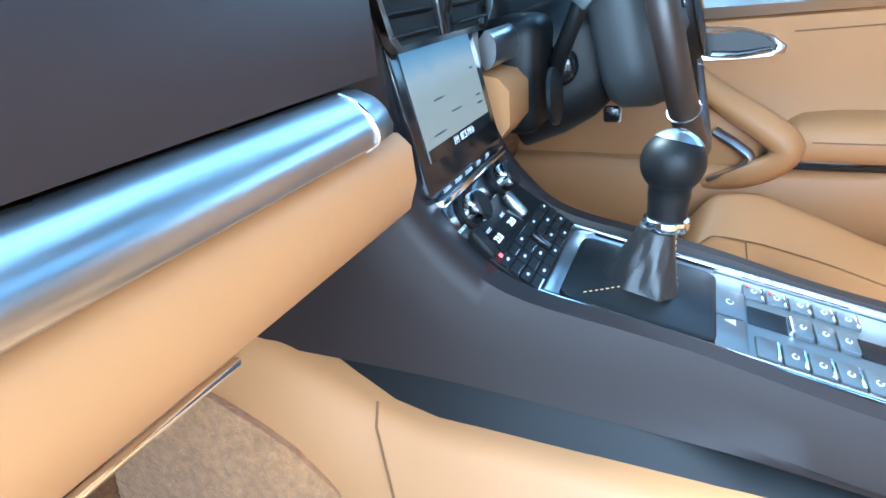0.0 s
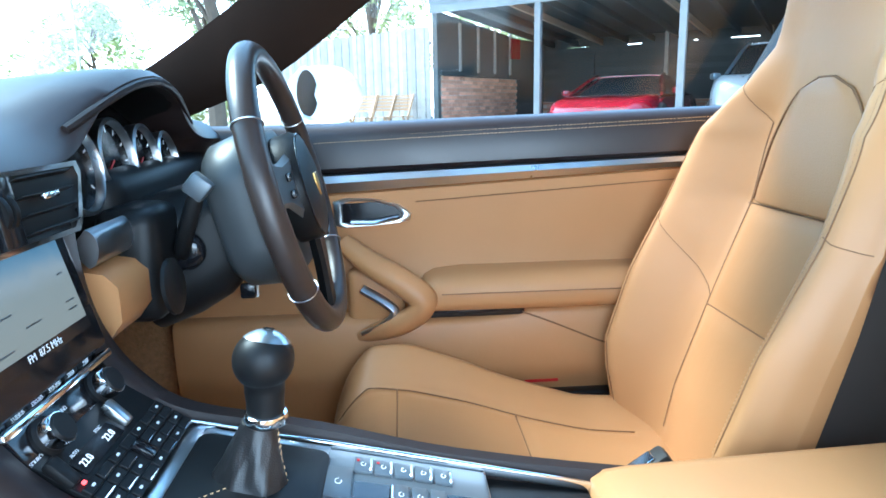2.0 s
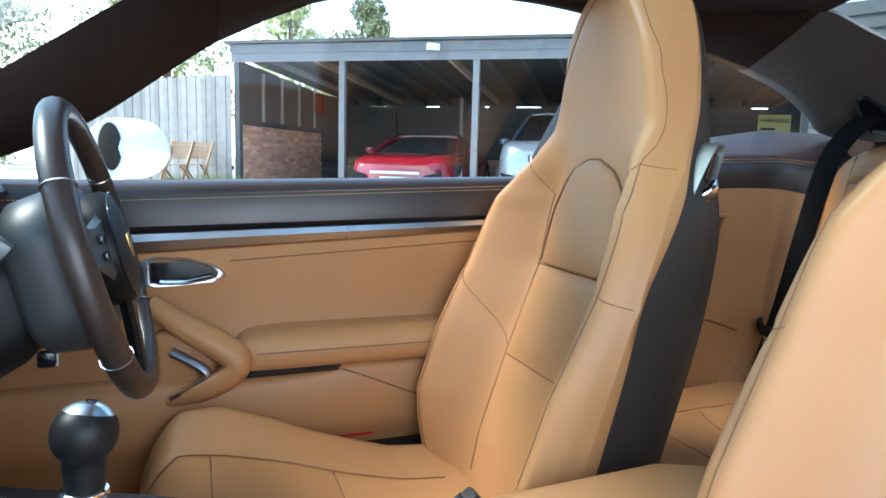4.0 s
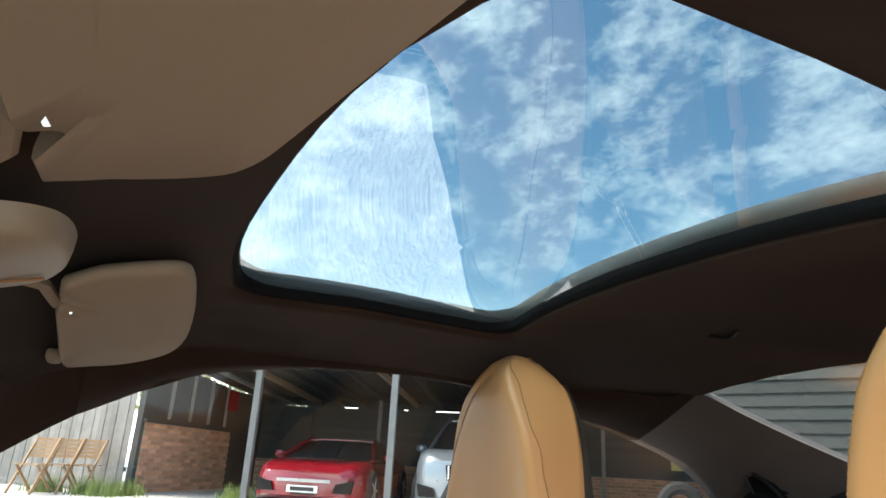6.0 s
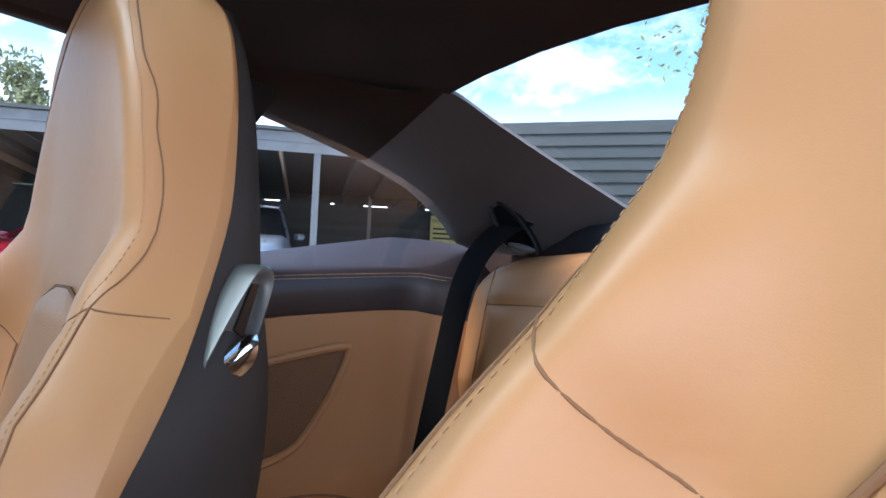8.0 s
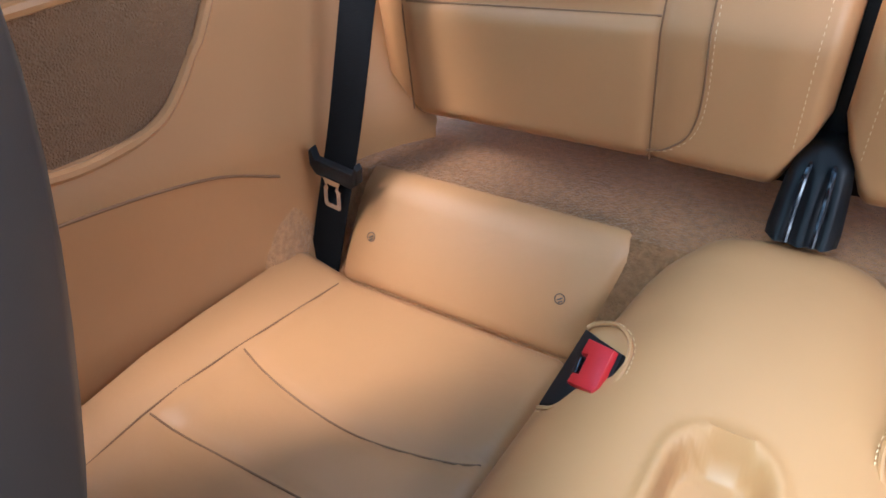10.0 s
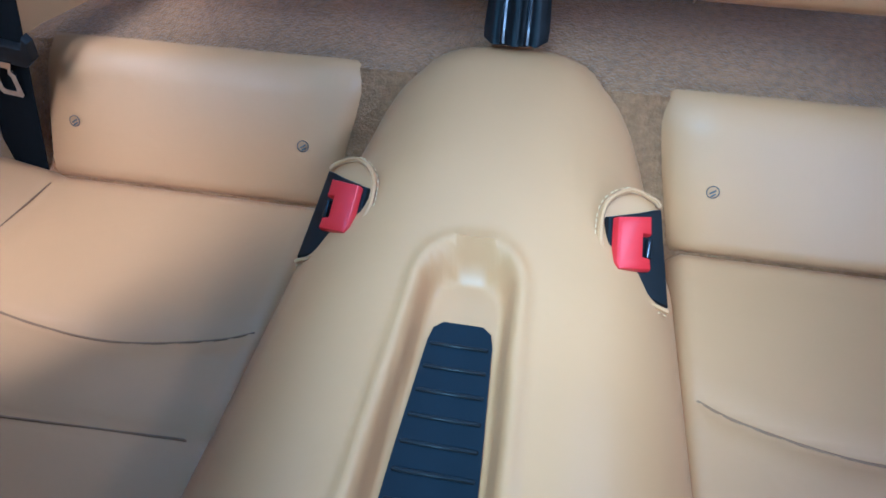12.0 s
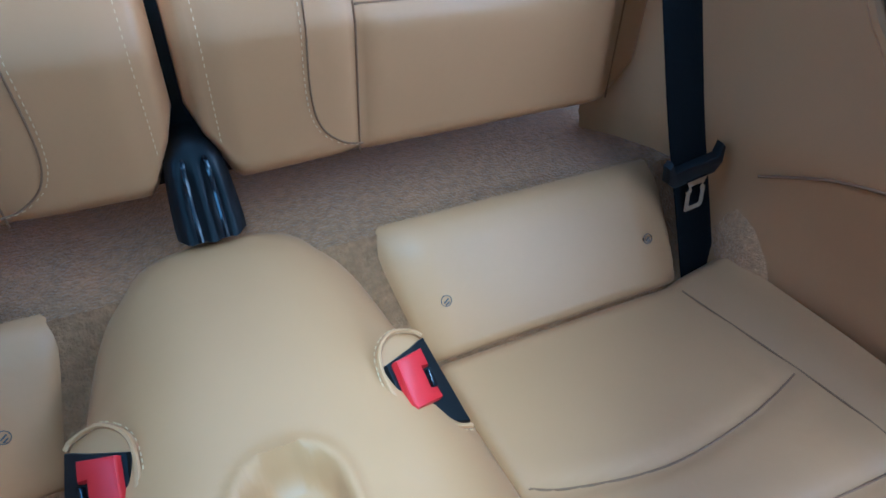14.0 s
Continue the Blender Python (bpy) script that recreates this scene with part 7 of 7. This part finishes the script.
# timber fence
def fence(a, b, h, name_label, mat, w=0.125):
    ob = thing("fence", name_label, "fence", (a.x, a.y, gz(a.x, a.y)))
    n = int((b - a).length / w)
    d = (b - a) / n
    side = V(-d.y, d.x, 0).normalized()
    for i in range(n):
        p = a + d * (i + 0.5) + side * (0.008 * (i % 2))
        g = gz(p.x, p.y)
        hh = h + rng.uniform(-0.015, 0.015)
        part("board", loft([[p - d * 0.47 - side * 0.009 + V(0, 0, g + z), p + d * 0.47 - side * 0.009 + V(0, 0, g + z), p + d * 0.47 + side * 0.009 + V(0, 0, g + z), p - d * 0.47 + side * 0.009 + V(0, 0, g + z)] for z in (0.02, hh)]), mat, ob)
    for z in (0.4, h - 0.3):
        part("rail", beam(a + side * -0.04 + V(0, 0, gz(a.x, a.y) + z), b + side * -0.04 + V(0, 0, gz(b.x, b.y) + z), 0.04, 0.08), mat, ob)
    return ob


fence(V(12.95, -0.62, 0), V(16.6, 3.0, 0), 2.15, "weathered grey vertical board fence", OLDWOOD)
# pale parapet of a building behind the fence
tagged(part("far_wall", loft([[V(17.2, -0.5, z), V(19.5, 2.2, z), V(19.6, 2.1, z), V(17.3, -0.6, z)] for z in (0.2, 2.75)]), WHITE), "pale flat-roofed building behind the fence", "building", kind="structure")


# parked cars
def wheel_at(ob, p, axis, r, w):
    m = Matrix.Translation(p) @ axis.to_track_quat("Z", "Y").to_matrix().to_4x4()
    wh = part("wheel", lathe([(r * 0.66, -w / 2), (r * 0.93, -w / 2), (r, -w / 4), (r, w / 4), (r * 0.93, w / 2), (r * 0.66, w / 2)], 24, m), TYRE, ob)
    part("rim", lathe([(r * 0.67, w * 0.46), (r * 0.64, w * 0.36), (r * 0.2, w * 0.40), (0.0, w * 0.44)], 24, m), BLACK, wh)
    for k in range(5):
        a = 2 * math.pi * k / 5
        part("spoke", tube([m @ V(0.1 * r * math.cos(a), 0.1 * r * math.sin(a), w * 0.46), m @ V(0.66 * r * math.cos(a), 0.66 * r * math.sin(a), w * 0.44)], [r * 0.10, r * 0.07], 6), RIM, wh)
    return wh


def parked_car(label, at, fwd, paint, L, W, H, belt, nose, roof0, roof1, suv=False):
    """A car with its nose at the point at, pointing along fwd."""
    g = gz(at.x, at.y)
    f = V(fwd.x, fwd.y, 0).normalized()
    r = V(f.y, -f.x, 0)
    ob = thing("car", label, "car", (at.x, at.y, g), "parked cars")

    def P(l, x, z):
        q = at - f * l + r * x
        return V(q.x, q.y, g + z)
    rings = []
    for l in np.linspace(0, L, 25):
        k = l / L
        hw = W / 2 * interp(k, (0, 0.03, 0.10, 0.2, 0.5, 0.85, 0.96, 1), (0.70, 0.86, 0.96, 1.0, 0.97, 1.0, 0.93, 0.8))
        top = interp(k, (0, 0.03, 0.1, 0.3, 0.9, 1), (nose * 0.86, nose * 0.97, nose * 1.06, belt * 0.97, belt, belt * 0.9))
        if not suv:
            arch = 0.05 * math.exp(-((k - 0.19) / 0.07) ** 2) + 0.06 * math.exp(-((k - 0.78) / 0.1) ** 2)
        else:
            arch = 0.0
        lo = interp(k, (0, 0.06, 0.94, 1), (0.24, 0.16, 0.18, 0.34)) * (1.5 if suv else 1)
        ring = []
        for u, zz in ((-1, 0.0), (-1.0, 0.35), (-0.985, 0.7), (-0.93, 0.92), (-0.80, 1.0 + arch), (-0.5, 1.0), (0, 1.015), (0.5, 1.0), (0.80, 1.0 + arch), (0.93, 0.92), (0.985, 0.7), (1.0, 0.35), (1, 0.0)):
            ring.append(P(l, u * hw, lo + (top - lo) * zz))
        rings.append(ring)
    part("body", loft(rings), paint, ob, angle=50)
    # greenhouse
    rings = []
    gl = np.linspace(roof0, roof1, 12)
    for l in gl:
        k = (l - roof0) / (roof1 - roof0)
        hgt = interp(k, (0, 0.32, 0.45, 0.7, 1), (0.0, 0.92, 1.0, 0.93, 0.05 if not suv else 0.8))
        hb, ht = W / 2 * 0.90, W / 2 * interp(k, (0, 0.35, 0.8, 1), (0.84, 0.64, 0.62, 0.66))
        zb = belt * 0.96
        zt = zb + (H - zb) * hgt
        rings.append([P(l, -hb, zb), P(l, -(hb + ht) / 2, (zb + zt) / 2 + 0.01), P(l, -ht, zt - 0.02), P(l, -ht * 0.6, zt), P(l, ht * 0.6, zt), P(l, ht, zt - 0.02), P(l, (hb + ht) / 2, (zb + zt) / 2 + 0.01), P(l, hb, zb)])
    part("windows", loft(rings), CARGLASS, ob, "dark glazing", angle=50)
    rings = [[p + V(0, 0, 0.012) for p in (q[2], q[3], q[4], q[5])] + [p + V(0, 0, -0.02) for p in (q[5], q[4], q[3], q[2])] for q in rings[4:10]]
    part("roof", loft(rings), paint if not suv else paint, ob, angle=50)
    for sx in (-1, 1):
        pil = [P(l, sx * W / 2 * interp((l - roof0) / (roof1 - roof0), (0, 0.35), (0.88, 0.65)), belt * 0.96 + (H - belt * 0.96) * interp((l - roof0) / (roof1 - roof0), (0, 0.32, 0.42), (0.0, 0.92, 0.99)) + 0.005) for l in np.linspace(roof0, roof0 + 0.42 * (roof1 - roof0), 6)]
        part("pillar", tube(pil, 0.03, 6), paint, ob)
        part("mirror", box(tuple(P(roof0 + 0.35, sx * W * 0.53, belt + 0.03)), (0.16, 0.16, 0.12), 0.04, 2), paint, ob)
        for l in (0.19 * L, 0.79 * L):
            wheel_at(ob, P(l, sx * (W / 2 - 0.10), 0.34 if not suv else 0.38), r * sx, 0.34 if not suv else 0.38, 0.24)
        lamp = [P(0.05 * L, sx * W * 0.40, nose * 0.86), P(0.09 * L, sx * W * 0.34, nose * 0.98), P(0.06 * L, sx * W * 0.27, nose * 0.93), P(0.025 * L, sx * W * 0.27, nose * 0.86)]
        c = sum(lamp, V(0, 0, 0)) / 4
        part("headlamp", loft([[q + (q - c) * 0.1 + f * 0.03 + V(0, 0, 0.012) for q in lamp], [q - f * 0.06 for q in lamp]]), LAMP, ob, "clear headlamp")
        part("intake", loft([[P(-0.005 + o, sx * W * 0.40, 0.30 + zz), P(-0.03 + o, sx * W * 0.26, 0.30 + zz), P(-0.03 + o, sx * W * 0.28, 0.44 + zz), P(0.01 + o, sx * W * 0.42, 0.50 + zz)] for o in (0.0, 0.2) for zz in [0.06 if suv else 0.0]]), BLACK, ob)
    gr = [(-0.25, nose * 0.56), (0.25, nose * 0.56), (0.2, nose * 0.36), (-0.2, nose * 0.36)] if not suv else [(-0.36, nose * 0.80), (0.36, nose * 0.80), (0.33, nose * 0.58), (-0.33, nose * 0.58)]
    part("grille", loft([[P(o, x * W / 1.94, z) for x, z in gr] for o in (-0.025, 0.25)]), BLACK, ob)
    if suv:
        for i in range(14):
            x = -0.32 + i * 0.049
            part("grille_bar", beam(P(-0.035, x, nose * 0.6), P(-0.035, x, nose * 0.79), 0.012, 0.02), CHROME, ob)
    else:
        part("nose_bar", beam(P(-0.03, -0.45, nose * 0.66), P(-0.03, 0.45, nose * 0.66), 0.03, 0.05), RIM, ob, "bright nose bar")
    pl = part("plate", beam(P(-0.05, -0.26, nose * 0.48), P(-0.05, 0.26, nose * 0.48), 0.012, 0.11), PLATE, ob, "white plate")
    part("plate_bar", beam(P(-0.058, -0.2, nose * 0.48), P(-0.058, 0.2, nose * 0.48), 0.004, 0.06), PLATE_INK, pl)
    return ob


def spot(s, d):
    p = O + FD * s + ND * d
    return V(p.x, p.y, 0)


parked_car("metallic red low sports car parked in the carport", spot(3.35, -0.5), -ND, REDPAINT, 4.4, 1.95, 1.21, 0.86, 0.72, 1.15, 3.8)
parked_car("grey metallic off-road estate parked in the carport", spot(6.0, -0.2), -ND, SILVERPAINT, 4.9, 2.0, 1.78, 1.12, 1.08, 1.3, 4.8, suv=True)
parked_car("blue open sports car parked beside the carport", spot(11.6, -1.6), -ND, BLUEPAINT, 4.4, 1.9, 1.2, 0.86, 0.74, 1.3, 3.6)
parked_car("black saloon parked behind", V(2.2, -6.2, 0), V(0.95, 0.3, 0), BLACKPAINT, 4.6, 1.85, 1.62, 1.0, 0.8, 1.2, 4.3)
parked_car("pale blue-grey saloon across the yard", V(17.0, 11.5, 0), V(-0.5, -0.86, 0), SILVERPAINT, 4.5, 1.8, 1.5, 0.98, 0.8, 1.2, 4.2)
# spare tyre leaning on a post
tagged(part("spare_tyre", tube([cp(9.3, -0.25, 0.36) + FD * 0.27 * math.cos(a) + V(0, 0, 0.27 * math.sin(a)) for a in np.linspace(0, 2 * math.pi, 28, endpoint=False)], 0.095, 8, closed=True), TYRE), "black spare tyre leaning by the carport", "tyre")
# warning notice
sg = thing("notice_board", "yellow and cream warning notice on the black boards", "sign", tuple(cp(10.6, 5.3, 1.3)))
part("panel", beam(cp(10.25, 5.40, 1.42), cp(10.95, 5.40, 1.42), 0.015, 0.98), SIGNY, sg)
tx = bpy.data.curves.new("warning", "FONT")
tx.body, tx.size, tx.align_x, tx.extrude = "WARNING", 0.13, "CENTER", 0.002
tob = new("lettering", tx)
tm = Matrix((( FD.x, 0, -ND.x, 0), (FD.y, 0, -ND.y, 0), (0, 1, 0, 0), (0, 0, 0, 1)))
tob.matrix_world = Matrix.Translation(cp(10.6, 5.375, 1.73)) @ tm
tx.materials.append(PLATE_INK)
bpy.context.view_layer.update()
tme = bpy.data.meshes.new_from_object(tob)
tm2 = tob.matrix_world.copy()
bpy.data.objects.remove(tob)
tob = new("lettering", tme)
tob.parent = sg
tob.matrix_parent_inverse = sg.matrix_world.inverted()
tob.matrix_basis = tm2
for i in range(5):
    part("text_bar", beam(cp(10.32, 5.385, 1.58 - 0.12 * i), cp(10.32 + 0.3 + 0.2 * ((i * 7) % 3) / 2, 5.385, 1.58 - 0.12 * i), 0.006, 0.045), PLATE_INK, sg)

# dark boarded wall, gate and building behind the car
def boarded(name, label, a, b, z0, z1, vertical=False, step=0.16):
    ob = thing(name, label, "wall" if not vertical else "gate", (a.x, a.y, z0))
    d = (b - a).normalized()
    side = V(d.y, -d.x, 0)
    n = int(((b - a).length if vertical else (z1 - z0)) / step)
    for i in range(n):
        if vertical:
            p = a + d * (i + 0.5) * step
            part("board", loft([[p + d * i * step * 0.495 + side * j * 0.015 + V(0, 0, z) for i, j in ((-1, -1), (1, -1), (1, 1), (-1, 1))] for z in (z0, z1)]), BLACKWOOD, ob)
        else:
            z = z0 + (i + 0.5) * (z1 - z0) / n
            lo, hi = V(0, 0, z - step * 0.55), V(0, 0, z + step * 0.5)
            part("board", loft([[q + lo + side * 0.03, q + hi, q + hi - side * 0.02, q + lo + side * 0.0] for q in (a, b)]), BLACKWOOD, ob)
    return ob


boarded("boarded_wall", "black horizontal weatherboard wall", V(5.95, -7.45, 0), V(3.17, -8.75, 0), 0.0, 3.02)
boarded("boarded_gate", "black vertical board gate beside the wall", V(3.17, -8.8, 0), V(2.62, -8.95, 0), 0.0, 2.95, True, 0.11)
bld = boarded("boarded_building", "black weatherboard building with a half-open shutter", V(2.62, -8.95, 0), V(2.24, -8.6, 0), 0.0, 5.2)
boarded("boarded_building", "black weatherboard building corner", V(0.55, -9.5, 0), V(-5.5, -9.0, 0), 0.0, 5.2)
tagged(part("jamb", beam(V(2.1, -8.75, 0), V(2.1, -8.75, 5.2), 0.34, 0.2), BLACKWOOD), "black corner post of the boarded building", "post")
tagged(part("inner_wall", loft([[V(2.3, -11.2, z), V(-0.2, -11.2, z), V(-0.2, -11.3, z), V(2.3, -11.3, z)] for z in (0, 4)]), RENDERW), "pale plastered wall inside the building", "wall", kind="structure")
# roof slab and side wall added to keep daylight off the inner wall
tagged(part("building_roof", box((-1.4, -11.4, 5.25), (8.2, 5.2, 0.12), 0.01), BLACKWOOD), "dark roof slab added out of view to darken the building's inside", "roof", kind="structure")
tagged(part("building_side", box((2.55, -11.4, 2.6), (0.1, 4.6, 5.2), 0.01), BLACKWOOD), "dark side wall added to darken the building's inside", "wall", kind="structure")
sh = thing("roller_shutter", "brown-grey roller shutter half raised", "shutter", (1.2, -9.2, 2.5))
for i in range(18):
    z = 2.68 + i * 0.10
    part("slat", loft([[q + V(0, 0, z), q + V(0, 0.03, z + 0.02), q + V(0, 0.03, z + 0.08), q + V(0, 0, z + 0.097), q + V(0, -0.02, z + 0.05)] for q in (V(1.98, -8.95, 0), V(0.55, -9.35, 0))]), SHUTTER, sh)
tagged(part("exit_sign", box((1.85, -11.15, 2.55), (0.3, 0.03, 0.12), 0.005), surface("sign_green", (0.03, 0.2, 0.1), 0.5, mottle=(9, 0.1))), "small green exit sign on the wall", "sign")


# plants
def leaf_cloud(clumps, n, size, seed, droop=0.0):
    """Many small leaves gathered in clumps (centre, radius)."""
    g = random.Random(seed)
    vs, fs = [], []
    for c, r in clumps:
        for _ in range(n):
            d = V(g.gauss(0, 1), g.gauss(0, 1), g.gauss(0, 1)).normalized() * (r * g.uniform(0.35, 1.0) ** 0.6)
            p = V(*c) + V(d.x, d.y, d.z * 0.85)
            a = V(g.gauss(0, 1), g.gauss(0, 1), g.gauss(0, 1) - droop).normalized()
            b = a.orthogonal().normalized()
            s = size * g.uniform(0.6, 1.4)
            k = len(vs)
            vs += [p - a * s, p + b * s * 0.4, p + a * s, p - b * s * 0.4]
            fs.append((k, k + 1, k + 2, k + 3))
    me = bpy.data.meshes.new("crown")
    me.from_pydata(vs, [], fs)
    return me


def tree(x, y, h, spread, mat, seed, label, leaf=0.10, n=400, clumps=34, bare=0.25):
    g = random.Random(seed)
    z0 = gz(x, y)
    ob = thing("tree", label, "tree", (x, y, z0))
    pts = [V(x + g.uniform(-0.1, 0.1) * k, y + g.uniform(-0.1, 0.1) * k, z0 + h * 0.85 * k / 5) for k in range(6)]
    part("trunk", tube(pts, [h * 0.03 * (1 - 0.16 * k) for k in range(6)], 8), BARK, ob)
    cs = []
    for i in range(clumps):
        k = bare + (1 - bare) * (i + g.random()) / clumps
        a = g.uniform(0, 6.28)
        rad = spread * math.sin(math.pi * min(1, (k - bare) / (1 - bare) * 0.85 + 0.15)) * g.uniform(0.35, 1.0)
        c = V(x + rad * math.cos(a), y + rad * math.sin(a), z0 + h * k)
        cs.append((c, spread * g.uniform(0.22, 0.42)))
        if i % 2 == 0:
            part("limb", tube([V(x, y, z0 + h * max(0.15, k - 0.18)), (V(x, y, z0 + h * k) + c) / 2, c], [h * 0.010, h * 0.007, h * 0.003], 5), BARK, ob)
    me = leaf_cloud(cs, n, leaf, seed)
    me.materials.append(mat)
    cr = new("crown", me)
    cr.parent = ob
    cr.matrix_parent_inverse = ob.matrix_world.inverted()
    return ob


tree(26, 7.0, 12, 3.0, PINE, 3, "tall dark pine with open branches", 0.13, 260, 30, 0.15)
tree(30, 1.0, 9.5, 3.0, LEAF2, 4, "pale green spring tree", 0.12, 240, 30, 0.2)
tree(24, -3.2, 6.3, 2.0, LEAF2, 5, "pale green spring tree behind the carport", 0.10, 220, 26, 0.25)
tree(25, -6.3, 6.6, 1.9, PINE, 6, "dark pine behind the carport", 0.10, 260, 26, 0.2)
tree(5.5, -15.5, 7.5, 2.4, LEAF2, 8, "thin spring tree behind the boarded wall", 0.07, 70, 22, 0.3)
tree(32, 22, 7.5, 3.6, LEAF, 9, "broad green tree across the yard", 0.14, 260, 30, 0.1)
tree(27, 28, 7, 3.6, LEAF, 10, "broad green tree across the yard", 0.14, 260, 30, 0.1)
tree(30, 13, 5.0, 3.0, LEAF2, 11, "yellow-green bushy tree beyond the yard", 0.13, 260, 28, 0.05)
tree(34, 9, 4.6, 2.6, LEAF2, 12, "yellow-green bushy tree beyond the yard", 0.13, 240, 26, 0.05)
tree(21, 33, 8, 3.8, LEAF, 13, "broad green tree across the yard", 0.14, 260, 30, 0.1)
# hedge
g = random.Random(21)
me = leaf_cloud([((24 + 0.55 * i, 30 - 0.9 * i, 0.9 + 0.5 * g.random()), 1.0) for i in range(18)], 260, 0.12, 22)
me.materials.append(LEAF2)
hg = tagged(new("hedge", me), "long yellow-green hedge beyond the yard", "hedge", kind="stuff")
# clipped round bush
bu = thing("topiary_bush", "round clipped bush with bright green leaves", "bush", (0.75, -6.9, 0))
part("stem", tube([V(0.75, -6.9, 0), V(0.75, -6.9, 1.3)], 0.04, 8), BARK, bu)
part("pot", lathe([(0.16, 0.0), (0.22, 0.4), (0.2, 0.4), (0.0, 0.36)], 16, Matrix.Translation((0.75, -6.9, 0))), BLACK, bu)
me = leaf_cloud([((0.75, -6.9, 1.62), 0.42)], 3800, 0.022, 23)
me.materials.append(LEAF2)
cr = new("crown", me)
cr.parent = bu
cr.matrix_parent_inverse = bu.matrix_world.inverted()


# strappy plants in front
def strap_plant(x, y, h, n, seed, mat, label):
    g = random.Random(seed)
    vs, fs = [], []
    for _ in range(n):
        a, lean = g.uniform(0, 6.28), g.uniform(0.15, 1.0)
        L, w = h * g.uniform(0.7, 1.15), g.uniform(0.018, 0.04)
        d = V(math.cos(a), math.sin(a), 0)
        s = V(-d.y, d.x, 0) * w
        base = V(x + g.gauss(0, 0.15), y + g.gauss(0, 0.15), 0)
        k0 = len(vs)
        for j in range(6):
            t = j / 5
            p = base + d * (L * lean * t * t * 0.8 + 0.05 * t) + V(0, 0, L * (t - 0.45 * lean * t ** 2.6))
            ww = 1 - t * 0.9
            vs += [p - s * ww, p + s * ww]
        for j in range(5):
            fs.append((k0 + 2 * j, k0 + 2 * j + 1, k0 + 2 * j + 3, k0 + 2 * j + 2))
    me = bpy.data.meshes.new("leaves")
    me.from_pydata(vs, [], fs)
    me.materials.append(mat)
    ob = thing("strappy_plant", label, "plant", (x, y, 0))
    lv = new("leaves", me)
    lv.parent = ob
    lv.matrix_parent_inverse = ob.matrix_world.inverted()
    return ob


for i, (x, y, h) in enumerate(((3.6, 5.0, 1.9), (4.6, 4.6, 1.6), (2.4, 5.2, 1.8), (1.2, 5.4, 1.8), (0.0, 5.6, 1.8), (5.3, 5.6, 1.7))):
    strap_plant(x, y, h, 260, 40 + i, STRAW, "tall straw-coloured strappy plant in front of the car")
# grass at the foot of the fence
vs, fs = [], []
g = random.Random(31)
for c in ((12.4, -0.35), (12.55, -0.1), (12.6, -0.65), (12.2, -2.5), (12.9, 0.5)):
    for _ in range(160):
        p = V(c[0] + g.gauss(0, 0.14), c[1] + g.gauss(0, 0.14), 0)
        p.z = gz(p.x, p.y)
        k = len(vs)
        t = V(g.gauss(0, 0.06), g.gauss(0, 0.06), g.uniform(0.1, 0.34))
        s = V(0.008, 0.008, 0)
        vs += [p - s, p + s, p + t]
        fs.append((k, k + 1, k + 2))
me = bpy.data.meshes.new("grass")
me.from_pydata(vs, [], fs)
me.materials.append(GRASS)
tagged(new("grass", me), "green grass tufts at the foot of the fence", "grass", kind="stuff")
# lamp posts
for x, y, h in ((18.5, 12.6, 6.5), (17.0, 14.5, 6.5), (25.0, 11.5, 7.5)):
    lp = thing("street_lamp", "slim grey lamp post across the yard", "lamp post", (x, y, gz(x, y)), "lamp posts")
    part("pole", tube([V(x, y, gz(x, y)), V(x, y, h)], [0.07, 0.04], 8), RIM, lp)
    part("lamp_head", box((x, y - 0.25, h), (0.18, 0.6, 0.08), 0.02), RIM, lp)

# bricks of the carport's side wall, one by one
part("wall_core", loft([[cp(0.012, 0.06, z), cp(0.012, 3.7, z), cp(-0.1, 3.7, z), cp(-0.1, 0.06, z)] for z in (0.0, 1.24)]), MORTAR, port, "pale mortar")
bm = bmesh.new()
w, h, t = 0.108, 0.033, 0.02
bmesh.ops.create_cube(bm, size=1.0)
bmesh.ops.scale(bm, vec=(2 * w, 2 * t, 2 * h), verts=bm.verts)
brick_mesh = finish(bm, "brick", BRICK)
bm2 = Matrix(((ND.x, -FD.x, 0, 0), (ND.y, -FD.y, 0, 0), (0, 0, 1, 0), (0, 0, 0, 1)))
for r in range(16):
    for c in range(16):
        d = 0.17 + c * 0.228 + (0.114 if r % 2 else 0)
        if d > 3.62:
            continue
        b = new("brick", brick_mesh)
        b.parent = port
        b.matrix_parent_inverse = port.matrix_world.inverted()
        b.matrix_basis = Matrix.Translation(cp(0.010 + rng.uniform(0, 0.006), d, 0.045 + r * 0.0765)) @ bm2
